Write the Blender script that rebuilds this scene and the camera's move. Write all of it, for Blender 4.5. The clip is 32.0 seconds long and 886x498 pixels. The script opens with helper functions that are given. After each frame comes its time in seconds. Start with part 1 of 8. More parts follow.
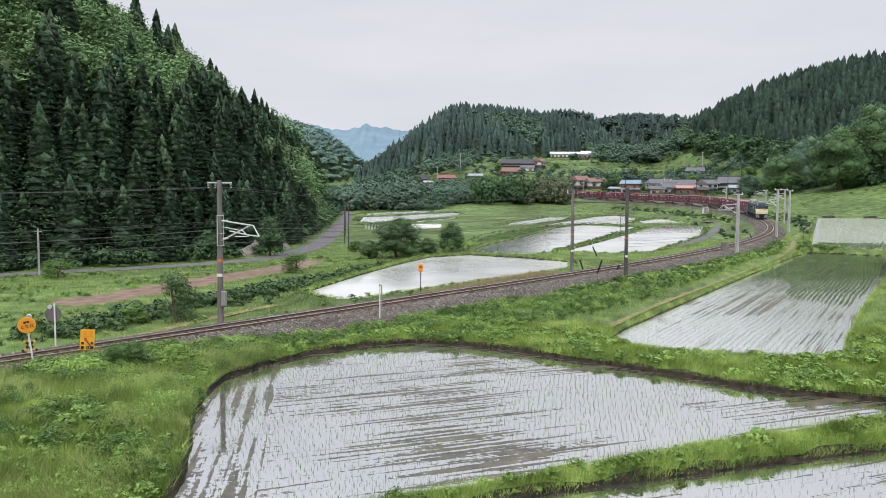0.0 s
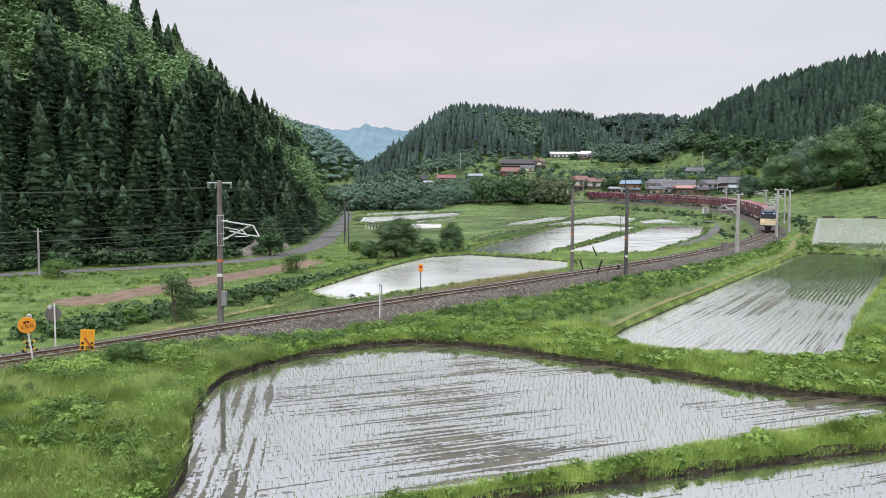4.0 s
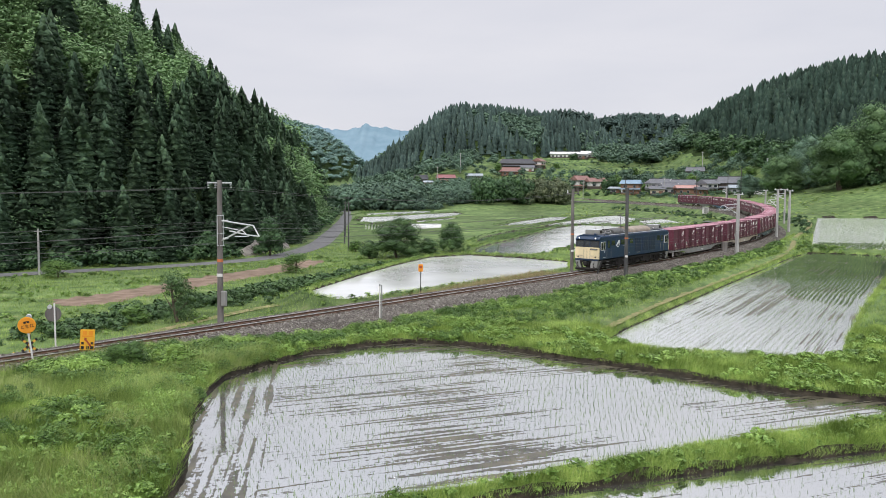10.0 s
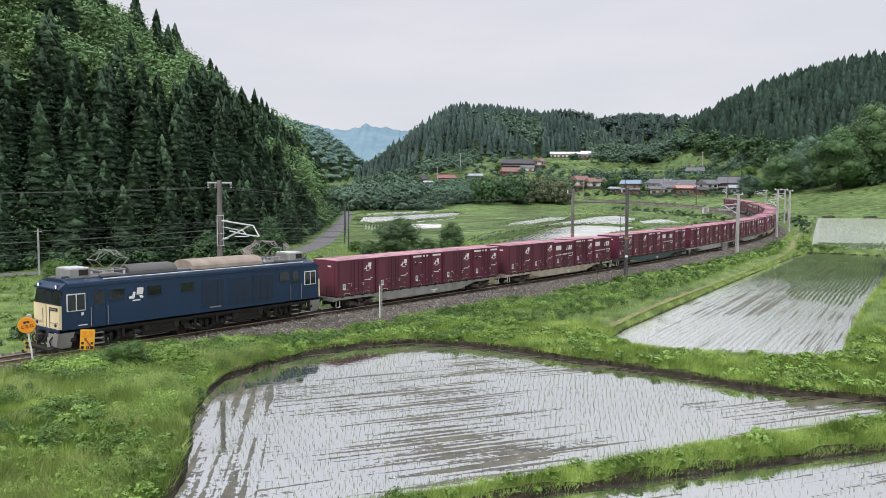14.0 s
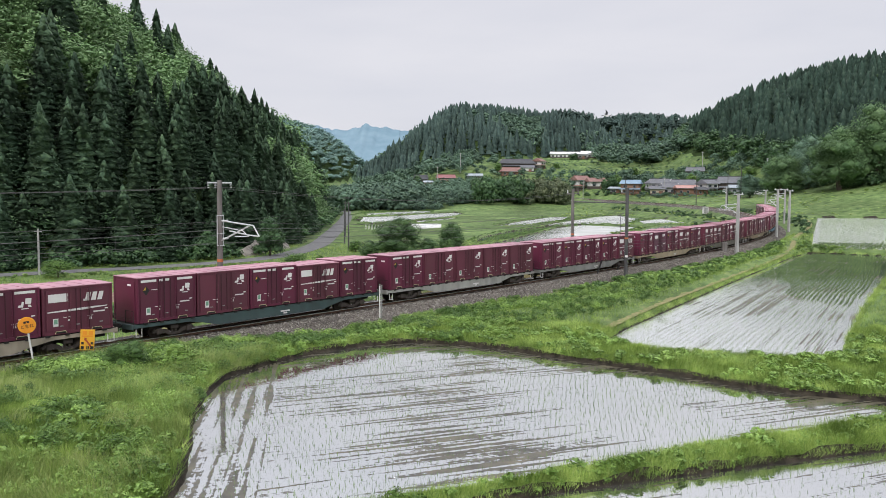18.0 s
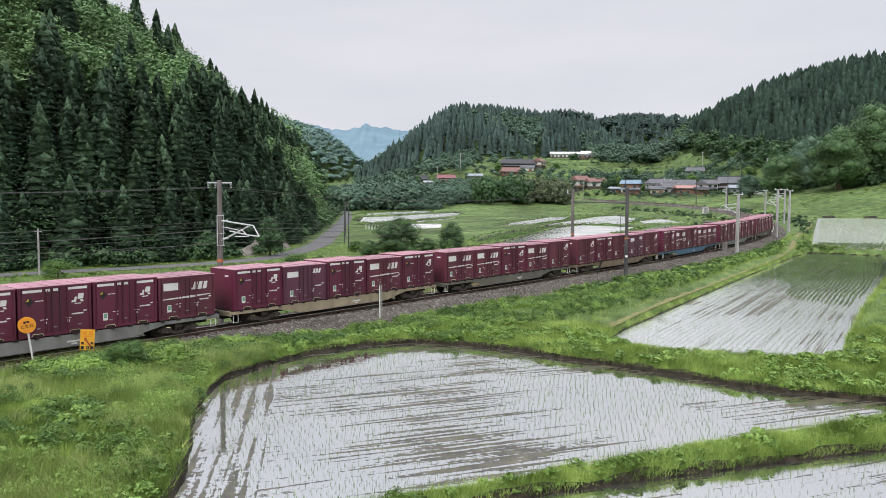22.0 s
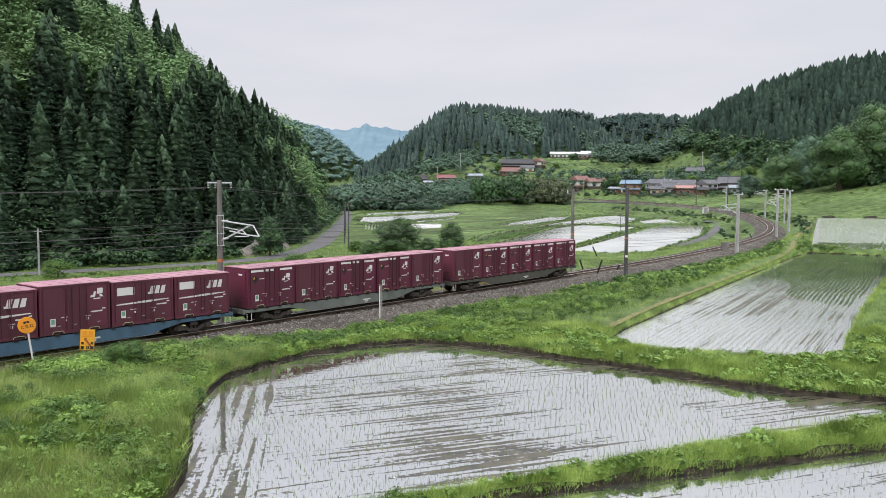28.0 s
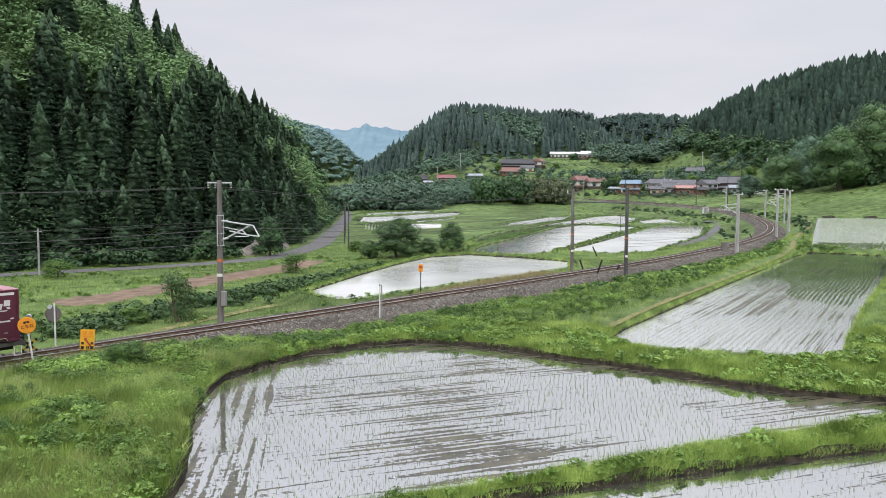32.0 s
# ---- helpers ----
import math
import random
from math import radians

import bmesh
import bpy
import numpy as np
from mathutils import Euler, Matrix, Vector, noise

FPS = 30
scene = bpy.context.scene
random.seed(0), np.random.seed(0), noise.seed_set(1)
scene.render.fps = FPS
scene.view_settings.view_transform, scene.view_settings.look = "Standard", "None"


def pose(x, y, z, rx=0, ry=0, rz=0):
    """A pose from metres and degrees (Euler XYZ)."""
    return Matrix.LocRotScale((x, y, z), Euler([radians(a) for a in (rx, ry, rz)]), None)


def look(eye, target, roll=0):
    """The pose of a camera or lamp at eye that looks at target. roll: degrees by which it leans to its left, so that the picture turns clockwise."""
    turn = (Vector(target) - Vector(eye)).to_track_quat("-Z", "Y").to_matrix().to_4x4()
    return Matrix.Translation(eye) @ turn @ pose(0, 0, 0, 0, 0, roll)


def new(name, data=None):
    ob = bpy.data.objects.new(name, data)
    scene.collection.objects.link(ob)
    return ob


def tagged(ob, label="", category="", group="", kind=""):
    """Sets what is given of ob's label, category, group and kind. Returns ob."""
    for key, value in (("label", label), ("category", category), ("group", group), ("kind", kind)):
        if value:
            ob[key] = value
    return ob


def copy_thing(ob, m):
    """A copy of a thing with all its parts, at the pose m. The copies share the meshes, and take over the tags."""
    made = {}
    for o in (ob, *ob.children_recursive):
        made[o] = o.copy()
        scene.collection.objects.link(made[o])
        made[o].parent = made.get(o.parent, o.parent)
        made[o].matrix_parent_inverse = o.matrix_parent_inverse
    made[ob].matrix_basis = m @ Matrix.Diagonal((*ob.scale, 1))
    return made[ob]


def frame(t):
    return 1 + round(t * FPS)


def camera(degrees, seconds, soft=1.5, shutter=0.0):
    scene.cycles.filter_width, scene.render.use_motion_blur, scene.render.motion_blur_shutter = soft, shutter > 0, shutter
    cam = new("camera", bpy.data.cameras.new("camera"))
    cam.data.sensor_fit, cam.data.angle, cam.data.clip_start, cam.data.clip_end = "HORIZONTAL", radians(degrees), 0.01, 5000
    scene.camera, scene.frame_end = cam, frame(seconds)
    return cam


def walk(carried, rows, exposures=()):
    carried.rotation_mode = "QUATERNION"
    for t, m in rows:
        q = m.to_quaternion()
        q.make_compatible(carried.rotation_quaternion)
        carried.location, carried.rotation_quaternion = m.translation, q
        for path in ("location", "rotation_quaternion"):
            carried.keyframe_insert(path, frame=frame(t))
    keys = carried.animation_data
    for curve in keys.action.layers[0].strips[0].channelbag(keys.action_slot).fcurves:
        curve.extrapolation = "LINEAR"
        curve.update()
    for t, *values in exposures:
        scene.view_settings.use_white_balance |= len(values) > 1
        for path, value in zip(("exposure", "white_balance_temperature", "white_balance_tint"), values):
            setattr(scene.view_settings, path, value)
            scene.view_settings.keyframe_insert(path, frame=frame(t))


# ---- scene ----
HC = 8.609
cam = camera(57.218, 32.0, soft=0.6)
CAM_POSE = pose(0, 0, HC, 90 - 4.330, 0, 0) @ pose(0, 0, 0, 0, 0, 0.300)
walk(cam, [(0.0, CAM_POSE), (32.0, CAM_POSE)])
scene.view_settings.exposure = 0.0


# ---------- sky and sun ----------
def make_sky():
    w = bpy.data.worlds.new("overcast_sky")
    scene.world = w
    w.use_nodes = True
    nt = w.node_tree
    nt.nodes.clear()
    n = nt.nodes.new
    out, bg = n("ShaderNodeOutputWorld"), n("ShaderNodeBackground")
    sky = n("ShaderNodeTexSky")
    sky.sky_type, sky.sun_disc = "NISHITA", False
    sky.sun_elevation, sky.sun_rotation = radians(55), radians(200)
    dim = n("ShaderNodeMix")
    dim.data_type = "RGBA"
    dim.blend_type = "MULTIPLY"
    dim.inputs[0].default_value = 1.0
    dim.inputs[7].default_value = (0.1, 0.1, 0.1, 1)
    nt.links.new(sky.outputs[0], dim.inputs[6])
    tc = n("ShaderNodeTexCoord")
    sep = n("ShaderNodeSeparateXYZ")
    nt.links.new(tc.outputs["Generated"], sep.inputs[0])
    # overcast cloud: brighter towards the zenith
    ramp = n("ShaderNodeMapRange")
    ramp.interpolation_type = "SMOOTHSTEP"
    ramp.inputs[1].default_value, ramp.inputs[2].default_value = 0.22, 0.85
    ramp.inputs[3].default_value, ramp.inputs[4].default_value = 1.0, 2.3
    nt.links.new(sep.outputs[2], ramp.inputs[0])
    mp = n("ShaderNodeMapping")
    mp.inputs["Scale"].default_value = (1.6, 1.6, 7.0)
    nt.links.new(tc.outputs["Generated"], mp.inputs[0])
    nz = n("ShaderNodeTexNoise")
    nz.inputs["Scale"].default_value, nz.inputs["Detail"].default_value = 1.5, 5.0
    nt.links.new(mp.outputs[0], nz.inputs["Vector"])
    cr = n("ShaderNodeValToRGB")
    cr.color_ramp.elements[0].position, cr.color_ramp.elements[1].position = 0.3, 0.75
    cr.color_ramp.elements[0].color = (0.69, 0.70, 0.775, 1)
    cr.color_ramp.elements[1].color = (0.82, 0.81, 0.86, 1)
    nt.links.new(nz.outputs[0], cr.inputs[0])
    mul = n("ShaderNodeVectorMath")
    mul.operation = "SCALE"
    nt.links.new(cr.outputs[0], mul.inputs[0])
    nt.links.new(ramp.outputs[0], mul.inputs["Scale"])
    mix = n("ShaderNodeMix")
    mix.data_type = "RGBA"
    mix.inputs[0].default_value = 0.93
    nt.links.new(dim.outputs[2], mix.inputs[6])
    nt.links.new(mul.outputs[0], mix.inputs[7])
    nt.links.new(mix.outputs[2], bg.inputs[0])
    bg.inputs[1].default_value = 1.0
    nt.links.new(bg.outputs[0], out.inputs[0])


make_sky()
sun_data = bpy.data.lights.new("sun", "SUN")
sun_data.energy, sun_data.angle, sun_data.color = 1.9, radians(25), (1.0, 0.965, 0.91)
sun = new("sun", sun_data)
sun.matrix_world = look((-60, -120, 200), (10, 60, 0))


# ---------- materials ----------
def mat(name, stops, scale=2.0, rough=0.8, metal=0.0, detail=6.0, bump=0.0, bump_scale=None, island=0.0,
        objrand=0.0, big=0.0, big_scale=0.1, stretch=(1, 1, 1), rough2=None, spec=0.5, coord="Object"):
    """A surface: a colour ramp over noise, a second larger noise that lightens and darkens it, bump."""
    m = bpy.data.materials.new(name)
    m.use_nodes = True
    nt = m.node_tree
    n, ln = nt.nodes.new, nt.links.new
    b = nt.nodes["Principled BSDF"]
    b.inputs["Roughness"].default_value, b.inputs["Metallic"].default_value = rough, metal
    b.inputs["Specular IOR Level"].default_value = spec
    tc, mp = n("ShaderNodeTexCoord"), n("ShaderNodeMapping")
    mp.inputs["Scale"].default_value = stretch
    if coord == "World":
        ge = n("ShaderNodeNewGeometry")
        ln(ge.outputs["Position"], mp.inputs[0])
    else:
        ln(tc.outputs[coord], mp.inputs[0])
    nz = n("ShaderNodeTexNoise")
    nz.inputs["Scale"].default_value, nz.inputs["Detail"].default_value = scale, detail
    ln(mp.outputs[0], nz.inputs["Vector"])
    ramp = n("ShaderNodeValToRGB")
    el = ramp.color_ramp.elements
    while len(el) < len(stops):
        el.new(0.5)
    for e, (p, c) in zip(el, stops):
        e.position, e.color = p, (*c, 1)
    val = nz.outputs[0]
    if island or objrand:
        src = n("ShaderNodeNewGeometry").outputs["Random Per Island"] if island else n("ShaderNodeObjectInfo").outputs["Random"]
        mr = n("ShaderNodeMapRange")
        k = island or objrand
        mr.inputs[3].default_value, mr.inputs[4].default_value = -k / 2, k / 2
        ln(src, mr.inputs[0])
        ad = n("ShaderNodeMath")
        ln(val, ad.inputs[0])
        ln(mr.outputs[0], ad.inputs[1])
        val = ad.outputs[0]
    ln(val, ramp.inputs[0])
    col = ramp.outputs[0]
    if big:
        n2 = n("ShaderNodeTexNoise")
        n2.inputs["Scale"].default_value, n2.inputs["Detail"].default_value = big_scale, 3.0
        ln(mp.outputs[0], n2.inputs["Vector"])
        m2 = n("ShaderNodeMapRange")
        m2.inputs[1].default_value, m2.inputs[2].default_value = 0.3, 0.7
        m2.inputs[3].default_value, m2.inputs[4].default_value = 1 - big, 1 + big
        ln(n2.outputs[0], m2.inputs[0])
        sc = n("ShaderNodeVectorMath")
        sc.operation = "SCALE"
        ln(col, sc.inputs[0])
        ln(m2.outputs[0], sc.inputs["Scale"])
        col = sc.outputs[0]
    ln(col, b.inputs["Base Color"])
    if rough2 is not None:
        mr2 = n("ShaderNodeMapRange")
        mr2.inputs[3].default_value, mr2.inputs[4].default_value = rough, rough2
        ln(nz.outputs[0], mr2.inputs[0])
        ln(mr2.outputs[0], b.inputs["Roughness"])
    if bump:
        bn = n("ShaderNodeBump")
        bn.inputs["Strength"].default_value = 1.0
        bn.inputs["Distance"].default_value = bump
        if bump_scale:
            n3 = n("ShaderNodeTexNoise")
            n3.inputs["Scale"].default_value, n3.inputs["Detail"].default_value = bump_scale, 4.0
            ln(mp.outputs[0], n3.inputs["Vector"])
            ln(n3.outputs[0], bn.inputs["Height"])
        else:
            ln(nz.outputs[0], bn.inputs["Height"])
        ln(bn.outputs[0], b.inputs["Normal"])
    return m


def two(a, b, lo=0.35, hi=0.65):
    return [(lo, a), (hi, b)]


M = {}
M["grass_ground"] = mat("grass_ground", [(0.28, (0.042, 0.074, 0.026)), (0.45, (0.088, 0.14, 0.046)), (0.6, (0.13, 0.19, 0.066)), (0.75, (0.205, 0.225, 0.1))],
                        scale=0.45, rough=0.9, detail=8, bump=0.08, bump_scale=5, big=0.42, big_scale=0.045, coord="World", spec=0.2)
M["mud"] = mat("mud", two((0.013, 0.011, 0.008), (0.045, 0.038, 0.027)), scale=3, rough=0.85, bump=0.06, bump_scale=7, coord="World", spec=0.15)
M["brown_soil"] = mat("brown_soil", two((0.16, 0.115, 0.085), (0.25, 0.185, 0.14)), scale=0.8, rough=0.95, bump=0.04, bump_scale=6, big=0.15, coord="World", spec=0.2)
M["dry_path"] = mat("dry_path", [(0.35, (0.12, 0.16, 0.05)), (0.5, (0.2, 0.19, 0.09)), (0.68, (0.32, 0.26, 0.15))], scale=2.2, rough=0.95, bump=0.03, bump_scale=8, coord="World", spec=0.2)
M["asphalt"] = mat("asphalt", two((0.09, 0.09, 0.095), (0.15, 0.15, 0.15)), scale=1.5, rough=0.85, bump=0.005, bump_scale=60, big=0.12, coord="World")
M["concrete"] = mat("concrete", two((0.3, 0.3, 0.29), (0.44, 0.43, 0.41)), scale=2.0, rough=0.8, bump=0.004, bump_scale=30, big=0.2, big_scale=0.6, stretch=(1, 1, 0.35))
M["forest_floor"] = mat("forest_floor", two((0.015, 0.03, 0.01), (0.05, 0.08, 0.025)), scale=0.5, rough=0.95, bump=0.2, bump_scale=1.2, coord="World", spec=0.1)
M["cedar"] = mat("cedar", [(0.25, (0.022, 0.044, 0.026)), (0.5, (0.04, 0.074, 0.042)), (0.75, (0.074, 0.122, 0.062))], scale=1.6, rough=0.8, island=0.2, big=0.5, big_scale=0.16, detail=8, bump=0.25, bump_scale=2.5, coord="World", spec=0.2)
M["leaf"] = mat("leaf", [(0.25, (0.02, 0.048, 0.02)), (0.5, (0.042, 0.095, 0.036)), (0.78, (0.095, 0.17, 0.065))], scale=0.5, rough=0.6, island=0.4, big=0.35, big_scale=0.05, coord="World", spec=0.3)
M["spring_leaf"] = mat("spring_leaf", [(0.25, (0.06, 0.12, 0.045)), (0.5, (0.12, 0.22, 0.08)), (0.78, (0.21, 0.32, 0.14))], scale=0.4, rough=0.6, island=0.25, big=0.3, big_scale=0.06, coord="World", spec=0.3)
M["bamboo_leaf"] = mat("bamboo_leaf", [(0.25, (0.045, 0.066, 0.034)), (0.5, (0.085, 0.11, 0.055)), (0.78, (0.15, 0.165, 0.095))], scale=0.5, rough=0.65, island=0.4, coord="World", spec=0.3)
M["fresh_leaf"] = mat("fresh_leaf", [(0.25, (0.036, 0.08, 0.03)), (0.5, (0.07, 0.135, 0.05)), (0.78, (0.13, 0.215, 0.08))], scale=0.3, rough=0.6, island=0.25, big=0.3, big_scale=0.12, coord="World", spec=0.3)
# far foliage: the pale blue of haze mixed into the colours, least in cedar_mid
M["cedar_hazed"] = mat("cedar_hazed", [(0.25, (0.04, 0.066, 0.06)), (0.5, (0.06, 0.094, 0.084)), (0.75, (0.095, 0.138, 0.11))], scale=0.6, rough=0.8, island=0.15, big=0.35, big_scale=0.03, coord="World", spec=0.1)
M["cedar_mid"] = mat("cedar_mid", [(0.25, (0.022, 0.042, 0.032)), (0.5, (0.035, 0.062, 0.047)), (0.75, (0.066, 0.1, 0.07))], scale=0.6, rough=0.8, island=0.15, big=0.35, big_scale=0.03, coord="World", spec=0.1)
M["leaf_hazed"] = mat("leaf_hazed", [(0.25, (0.055, 0.096, 0.075)), (0.5, (0.09, 0.15, 0.104)), (0.78, (0.14, 0.215, 0.135))], scale=0.4, rough=0.7, island=0.22, big=0.35, big_scale=0.04, coord="World", spec=0.15)
M["bark"] = mat("bark", two((0.05, 0.04, 0.03), (0.13, 0.1, 0.075)), scale=4, rough=0.95, bump=0.03, stretch=(1, 1, 0.2))
# distance haze painted into both of these base colours
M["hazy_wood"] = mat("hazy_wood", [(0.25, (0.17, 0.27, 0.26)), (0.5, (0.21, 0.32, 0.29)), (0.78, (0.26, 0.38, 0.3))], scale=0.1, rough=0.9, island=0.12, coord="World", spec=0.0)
M["hazy_hill"] = mat("hazy_hill", two((0.16, 0.245, 0.3), (0.2, 0.29, 0.345)), scale=0.02, rough=1.0, coord="World", spec=0.0)
M["ballast"] = mat("ballast", [(0.36, (0.028, 0.024, 0.02)), (0.52, (0.1, 0.088, 0.076)), (0.68, (0.31, 0.29, 0.265))], scale=13, rough=0.95, detail=8, bump=0.08, bump_scale=13, big=0.3, big_scale=0.35, coord="World", spec=0.2)
M["stone"] = mat("stone", [(0.2, (0.08, 0.07, 0.06)), (0.5, (0.19, 0.175, 0.155)), (0.8, (0.36, 0.34, 0.31))], scale=2, rough=0.95, island=0.55, coord="World", spec=0.2)
M["sleeper"] = mat("sleeper", two((0.07, 0.055, 0.045), (0.17, 0.14, 0.115)), scale=3, rough=0.9, objrand=0.3, bump=0.01, stretch=(0.3, 2, 2))
M["galvanised"] = mat("galvanised", two((0.5, 0.52, 0.54), (0.68, 0.7, 0.71)), scale=6, rough=0.45, metal=0.3)
M["rail_steel"] = mat("rail_steel", two((0.10, 0.055, 0.035), (0.19, 0.11, 0.075)), scale=5, rough=0.7, metal=0.3)
M["rail_head"] = mat("rail_head", two((0.74, 0.73, 0.72), (0.85, 0.84, 0.83)), scale=3, rough=0.38, metal=1.0)


# ---------- building helpers ----------
def link(name, verts, faces, material, parent=None, label="", smooth=False, idx=None):
    me = bpy.data.meshes.new(name)
    me.from_pydata(verts, [], faces)
    for mm in (material if isinstance(material, (list, tuple)) else [material]):
        me.materials.append(mm)
    if idx is not None:
        me.polygons.foreach_set("material_index", idx)
    if smooth:
        me.polygons.foreach_set("use_smooth", [True] * len(me.polygons))
    me.update()
    ob = new(name, me)
    if parent:
        ob.parent = parent
    if label:
        ob["label"] = label
    return ob


def tri_mesh(name, v, f, material, idx=None):
    """A mesh from numpy arrays of vertices and triangles."""
    me = bpy.data.meshes.new(name)
    k = f.shape[1]
    me.vertices.add(len(v))
    me.vertices.foreach_set("co", np.ascontiguousarray(v, dtype=np.float32).ravel())
    me.loops.add(f.size)
    me.loops.foreach_set("vertex_index", np.ascontiguousarray(f, dtype=np.int32).ravel())
    me.polygons.add(len(f))
    me.polygons.foreach_set("loop_start", np.arange(0, f.size, k, dtype=np.int32))
    for mm in (material if isinstance(material, (list, tuple)) else [material]):
        me.materials.append(mm)
    if idx is not None:
        me.polygons.foreach_set("material_index", np.ascontiguousarray(idx, dtype=np.int32))
    me.update(calc_edges=True)
    return new(name, me)


class Geo:
    """Gathers boxes, tubes and plates into one mesh."""

    def __init__(self):
        self.v, self.f = [], []

    def add(self, verts, faces):
        o = len(self.v)
        self.v += [tuple(p) for p in verts]
        self.f += [tuple(i + o for i in q) for q in faces]
        return self

    def box(self, c, s, m=None, bev=0.0):
        cx, cy, cz = c
        hx, hy, hz = s[0] / 2, s[1] / 2, s[2] / 2
        if bev <= 0:
            vs = [(cx + a * hx, cy + b * hy, cz + d * hz) for a in (-1, 1) for b in (-1, 1) for d in (-1, 1)]
            fs = [(0, 1, 3, 2), (4, 6, 7, 5), (0, 4, 5, 1), (2, 3, 7, 6), (0, 2, 6, 4), (1, 5, 7, 3)]
        else:
            vs, ix = [], {}
            for a in (-1, 1):
                for b in (-1, 1):
                    for d in (-1, 1):
                        for ax in range(3):
                            h = [hx - bev, hy - bev, hz - bev]
                            h[ax] += bev
                            ix[a, b, d, ax] = len(vs)
                            vs.append((cx + a * h[0], cy + b * h[1], cz + d * h[2]))
            fs = []
            for ax in range(3):
                u, w = [(1, 2), (2, 0), (0, 1)][ax]
                for sg in (-1, 1):
                    q = []
                    for p, r in ((-1, -1), (1, -1), (1, 1), (-1, 1)):
                        k = [0, 0, 0]
                        k[ax], k[u], k[w] = sg, p, r
                        q.append(ix[(*k, ax)])
                    fs.append(tuple(q) if sg > 0 else tuple(q[::-1]))
                for p in (-1, 1):
                    for r in (-1, 1):
                        k1, k2 = [0, 0, 0], [0, 0, 0]
                        k1[ax], k1[u], k1[w] = -1, p, r
                        k2[ax], k2[u], k2[w] = 1, p, r
                        q = (ix[(*k1, u)], ix[(*k2, u)], ix[(*k2, w)], ix[(*k1, w)])
                        fs.append(q if p * r > 0 else q[::-1])
            for a in (-1, 1):
                for b in (-1, 1):
                    for d in (-1, 1):
                        q = (ix[a, b, d, 0], ix[a, b, d, 1], ix[a, b, d, 2])
                        fs.append(q if a * b * d > 0 else q[::-1])
        if m is not None:
            vs = [tuple(m @ Vector(p)) for p in vs]
        return self.add(vs, fs)

    def tube(self, p0, p1, r0, r1=None, n=8, cap=True):
        p0, p1 = Vector(p0), Vector(p1)
        r1 = r0 if r1 is None else r1
        d = (p1 - p0).normalized()
        a = d.orthogonal().normalized()
        b = d.cross(a)
        vs, fs = [], []
        for p, r in ((p0, r0), (p1, r1)):
            for i in range(n):
                t = 2 * math.pi * i / n
                vs.append(tuple(p + (a * math.cos(t) + b * math.sin(t)) * r))
        for i in range(n):
            j = (i + 1) % n
            fs.append((i, j, n + j, n + i))
        if cap:
            fs += [tuple(range(n))[::-1], tuple(range(n, 2 * n))]
        return self.add(vs, fs)

    def path(self, pts, r, n=6):
        """One bent rod through the points."""
        pts = [Vector(p) for p in pts]
        vs, fs, m, a = [], [], len(pts), None
        for i, p in enumerate(pts):
            d = (pts[min(i + 1, m - 1)] - pts[max(i - 1, 0)])
            d = d.normalized() if d.length > 1e-6 else (pts[i] - pts[i - 1]).normalized()
            a = d.orthogonal().normalized() if a is None else (a - d * a.dot(d)).normalized()
            b = d.cross(a)
            vs += [tuple(p + (a * math.cos(2 * math.pi * k / n) + b * math.sin(2 * math.pi * k / n)) * r) for k in range(n)]
        for i in range(m - 1):
            for k in range(n):
                j = (k + 1) % n
                fs.append((i * n + k, i * n + j, (i + 1) * n + j, (i + 1) * n + k))
        fs += [tuple(range(n))[::-1], tuple(range((m - 1) * n, m * n))]
        return self.add(vs, fs)

    def prism(self, prof, a, b, axis="y"):
        """Extrudes a closed profile of (u, v) from a to b along an axis."""
        k = len(prof)
        vs = []
        for t in (a, b):
            for u, w in prof:
                vs.append((u, t, w) if axis == "y" else (t, u, w) if axis == "x" else (u, w, t))
        fs = [(i, (i + 1) % k, k + (i + 1) % k, k + i) for i in range(k)]
        fs += [tuple(range(k))[::-1], tuple(range(k, 2 * k))]
        return self.add(vs, fs)

    def ob(self, name, material, parent=None, label="", smooth=False):
        return link(name, self.v, self.f, material, parent, label, smooth)


def part(name, geo, material, parent, label="", smooth=False):
    return geo.ob(name, material, parent, label, smooth)


def thing(name, label, category, group="", m=None):
    ob = new(name)
    ob.empty_display_size = 0.3
    if m is not None:
        ob.matrix_world = m
    return tagged(ob, label, category, group)


# ---------- the railway line: heading, place and height along its length ----------
LINE_S = np.arange(-290.0, 470.01, 0.5)
LINE_HEAD = np.radians(np.interp(LINE_S, [-290, -50, -25, 0, 25, 50, 75, 100, 125, 150, 175, 200, 225, 250, 275, 300, 325, 350, 375, 400],
                                 [36.0, 37.8, 38.3, 38.8, 40.1, 39.1, 36.6, 32.6, 26.1, 19.9, 14.6, 11.6, 8.8, 4.0, -2.0, -7.5, -13.5, -21.0, -29.0, -35.0]))
_x = np.concatenate([[0], np.cumsum(np.sin(LINE_HEAD) * 0.5)[:-1]])
_y = np.concatenate([[0], np.cumsum(np.cos(LINE_HEAD) * 0.5)[:-1]])
_i = int(np.searchsorted(LINE_S, 0))
LINE_X, LINE_Y = _x - _x[_i] - 13.57, _y - _y[_i] + 49.862
_s = np.clip(LINE_S, -45, 335)
LINE_Z = np.interp(LINE_S, [200, 246, 288, 330, 382, 470], [1.815, 2.38, 2.68, 2.93, 3.8, 5.0])
LINE_Z[LINE_S < 200] = (-0.003036 * _s + 6.4444e-5 * _s ** 2 - 1.948e-8 * _s ** 3)[LINE_S < 200]


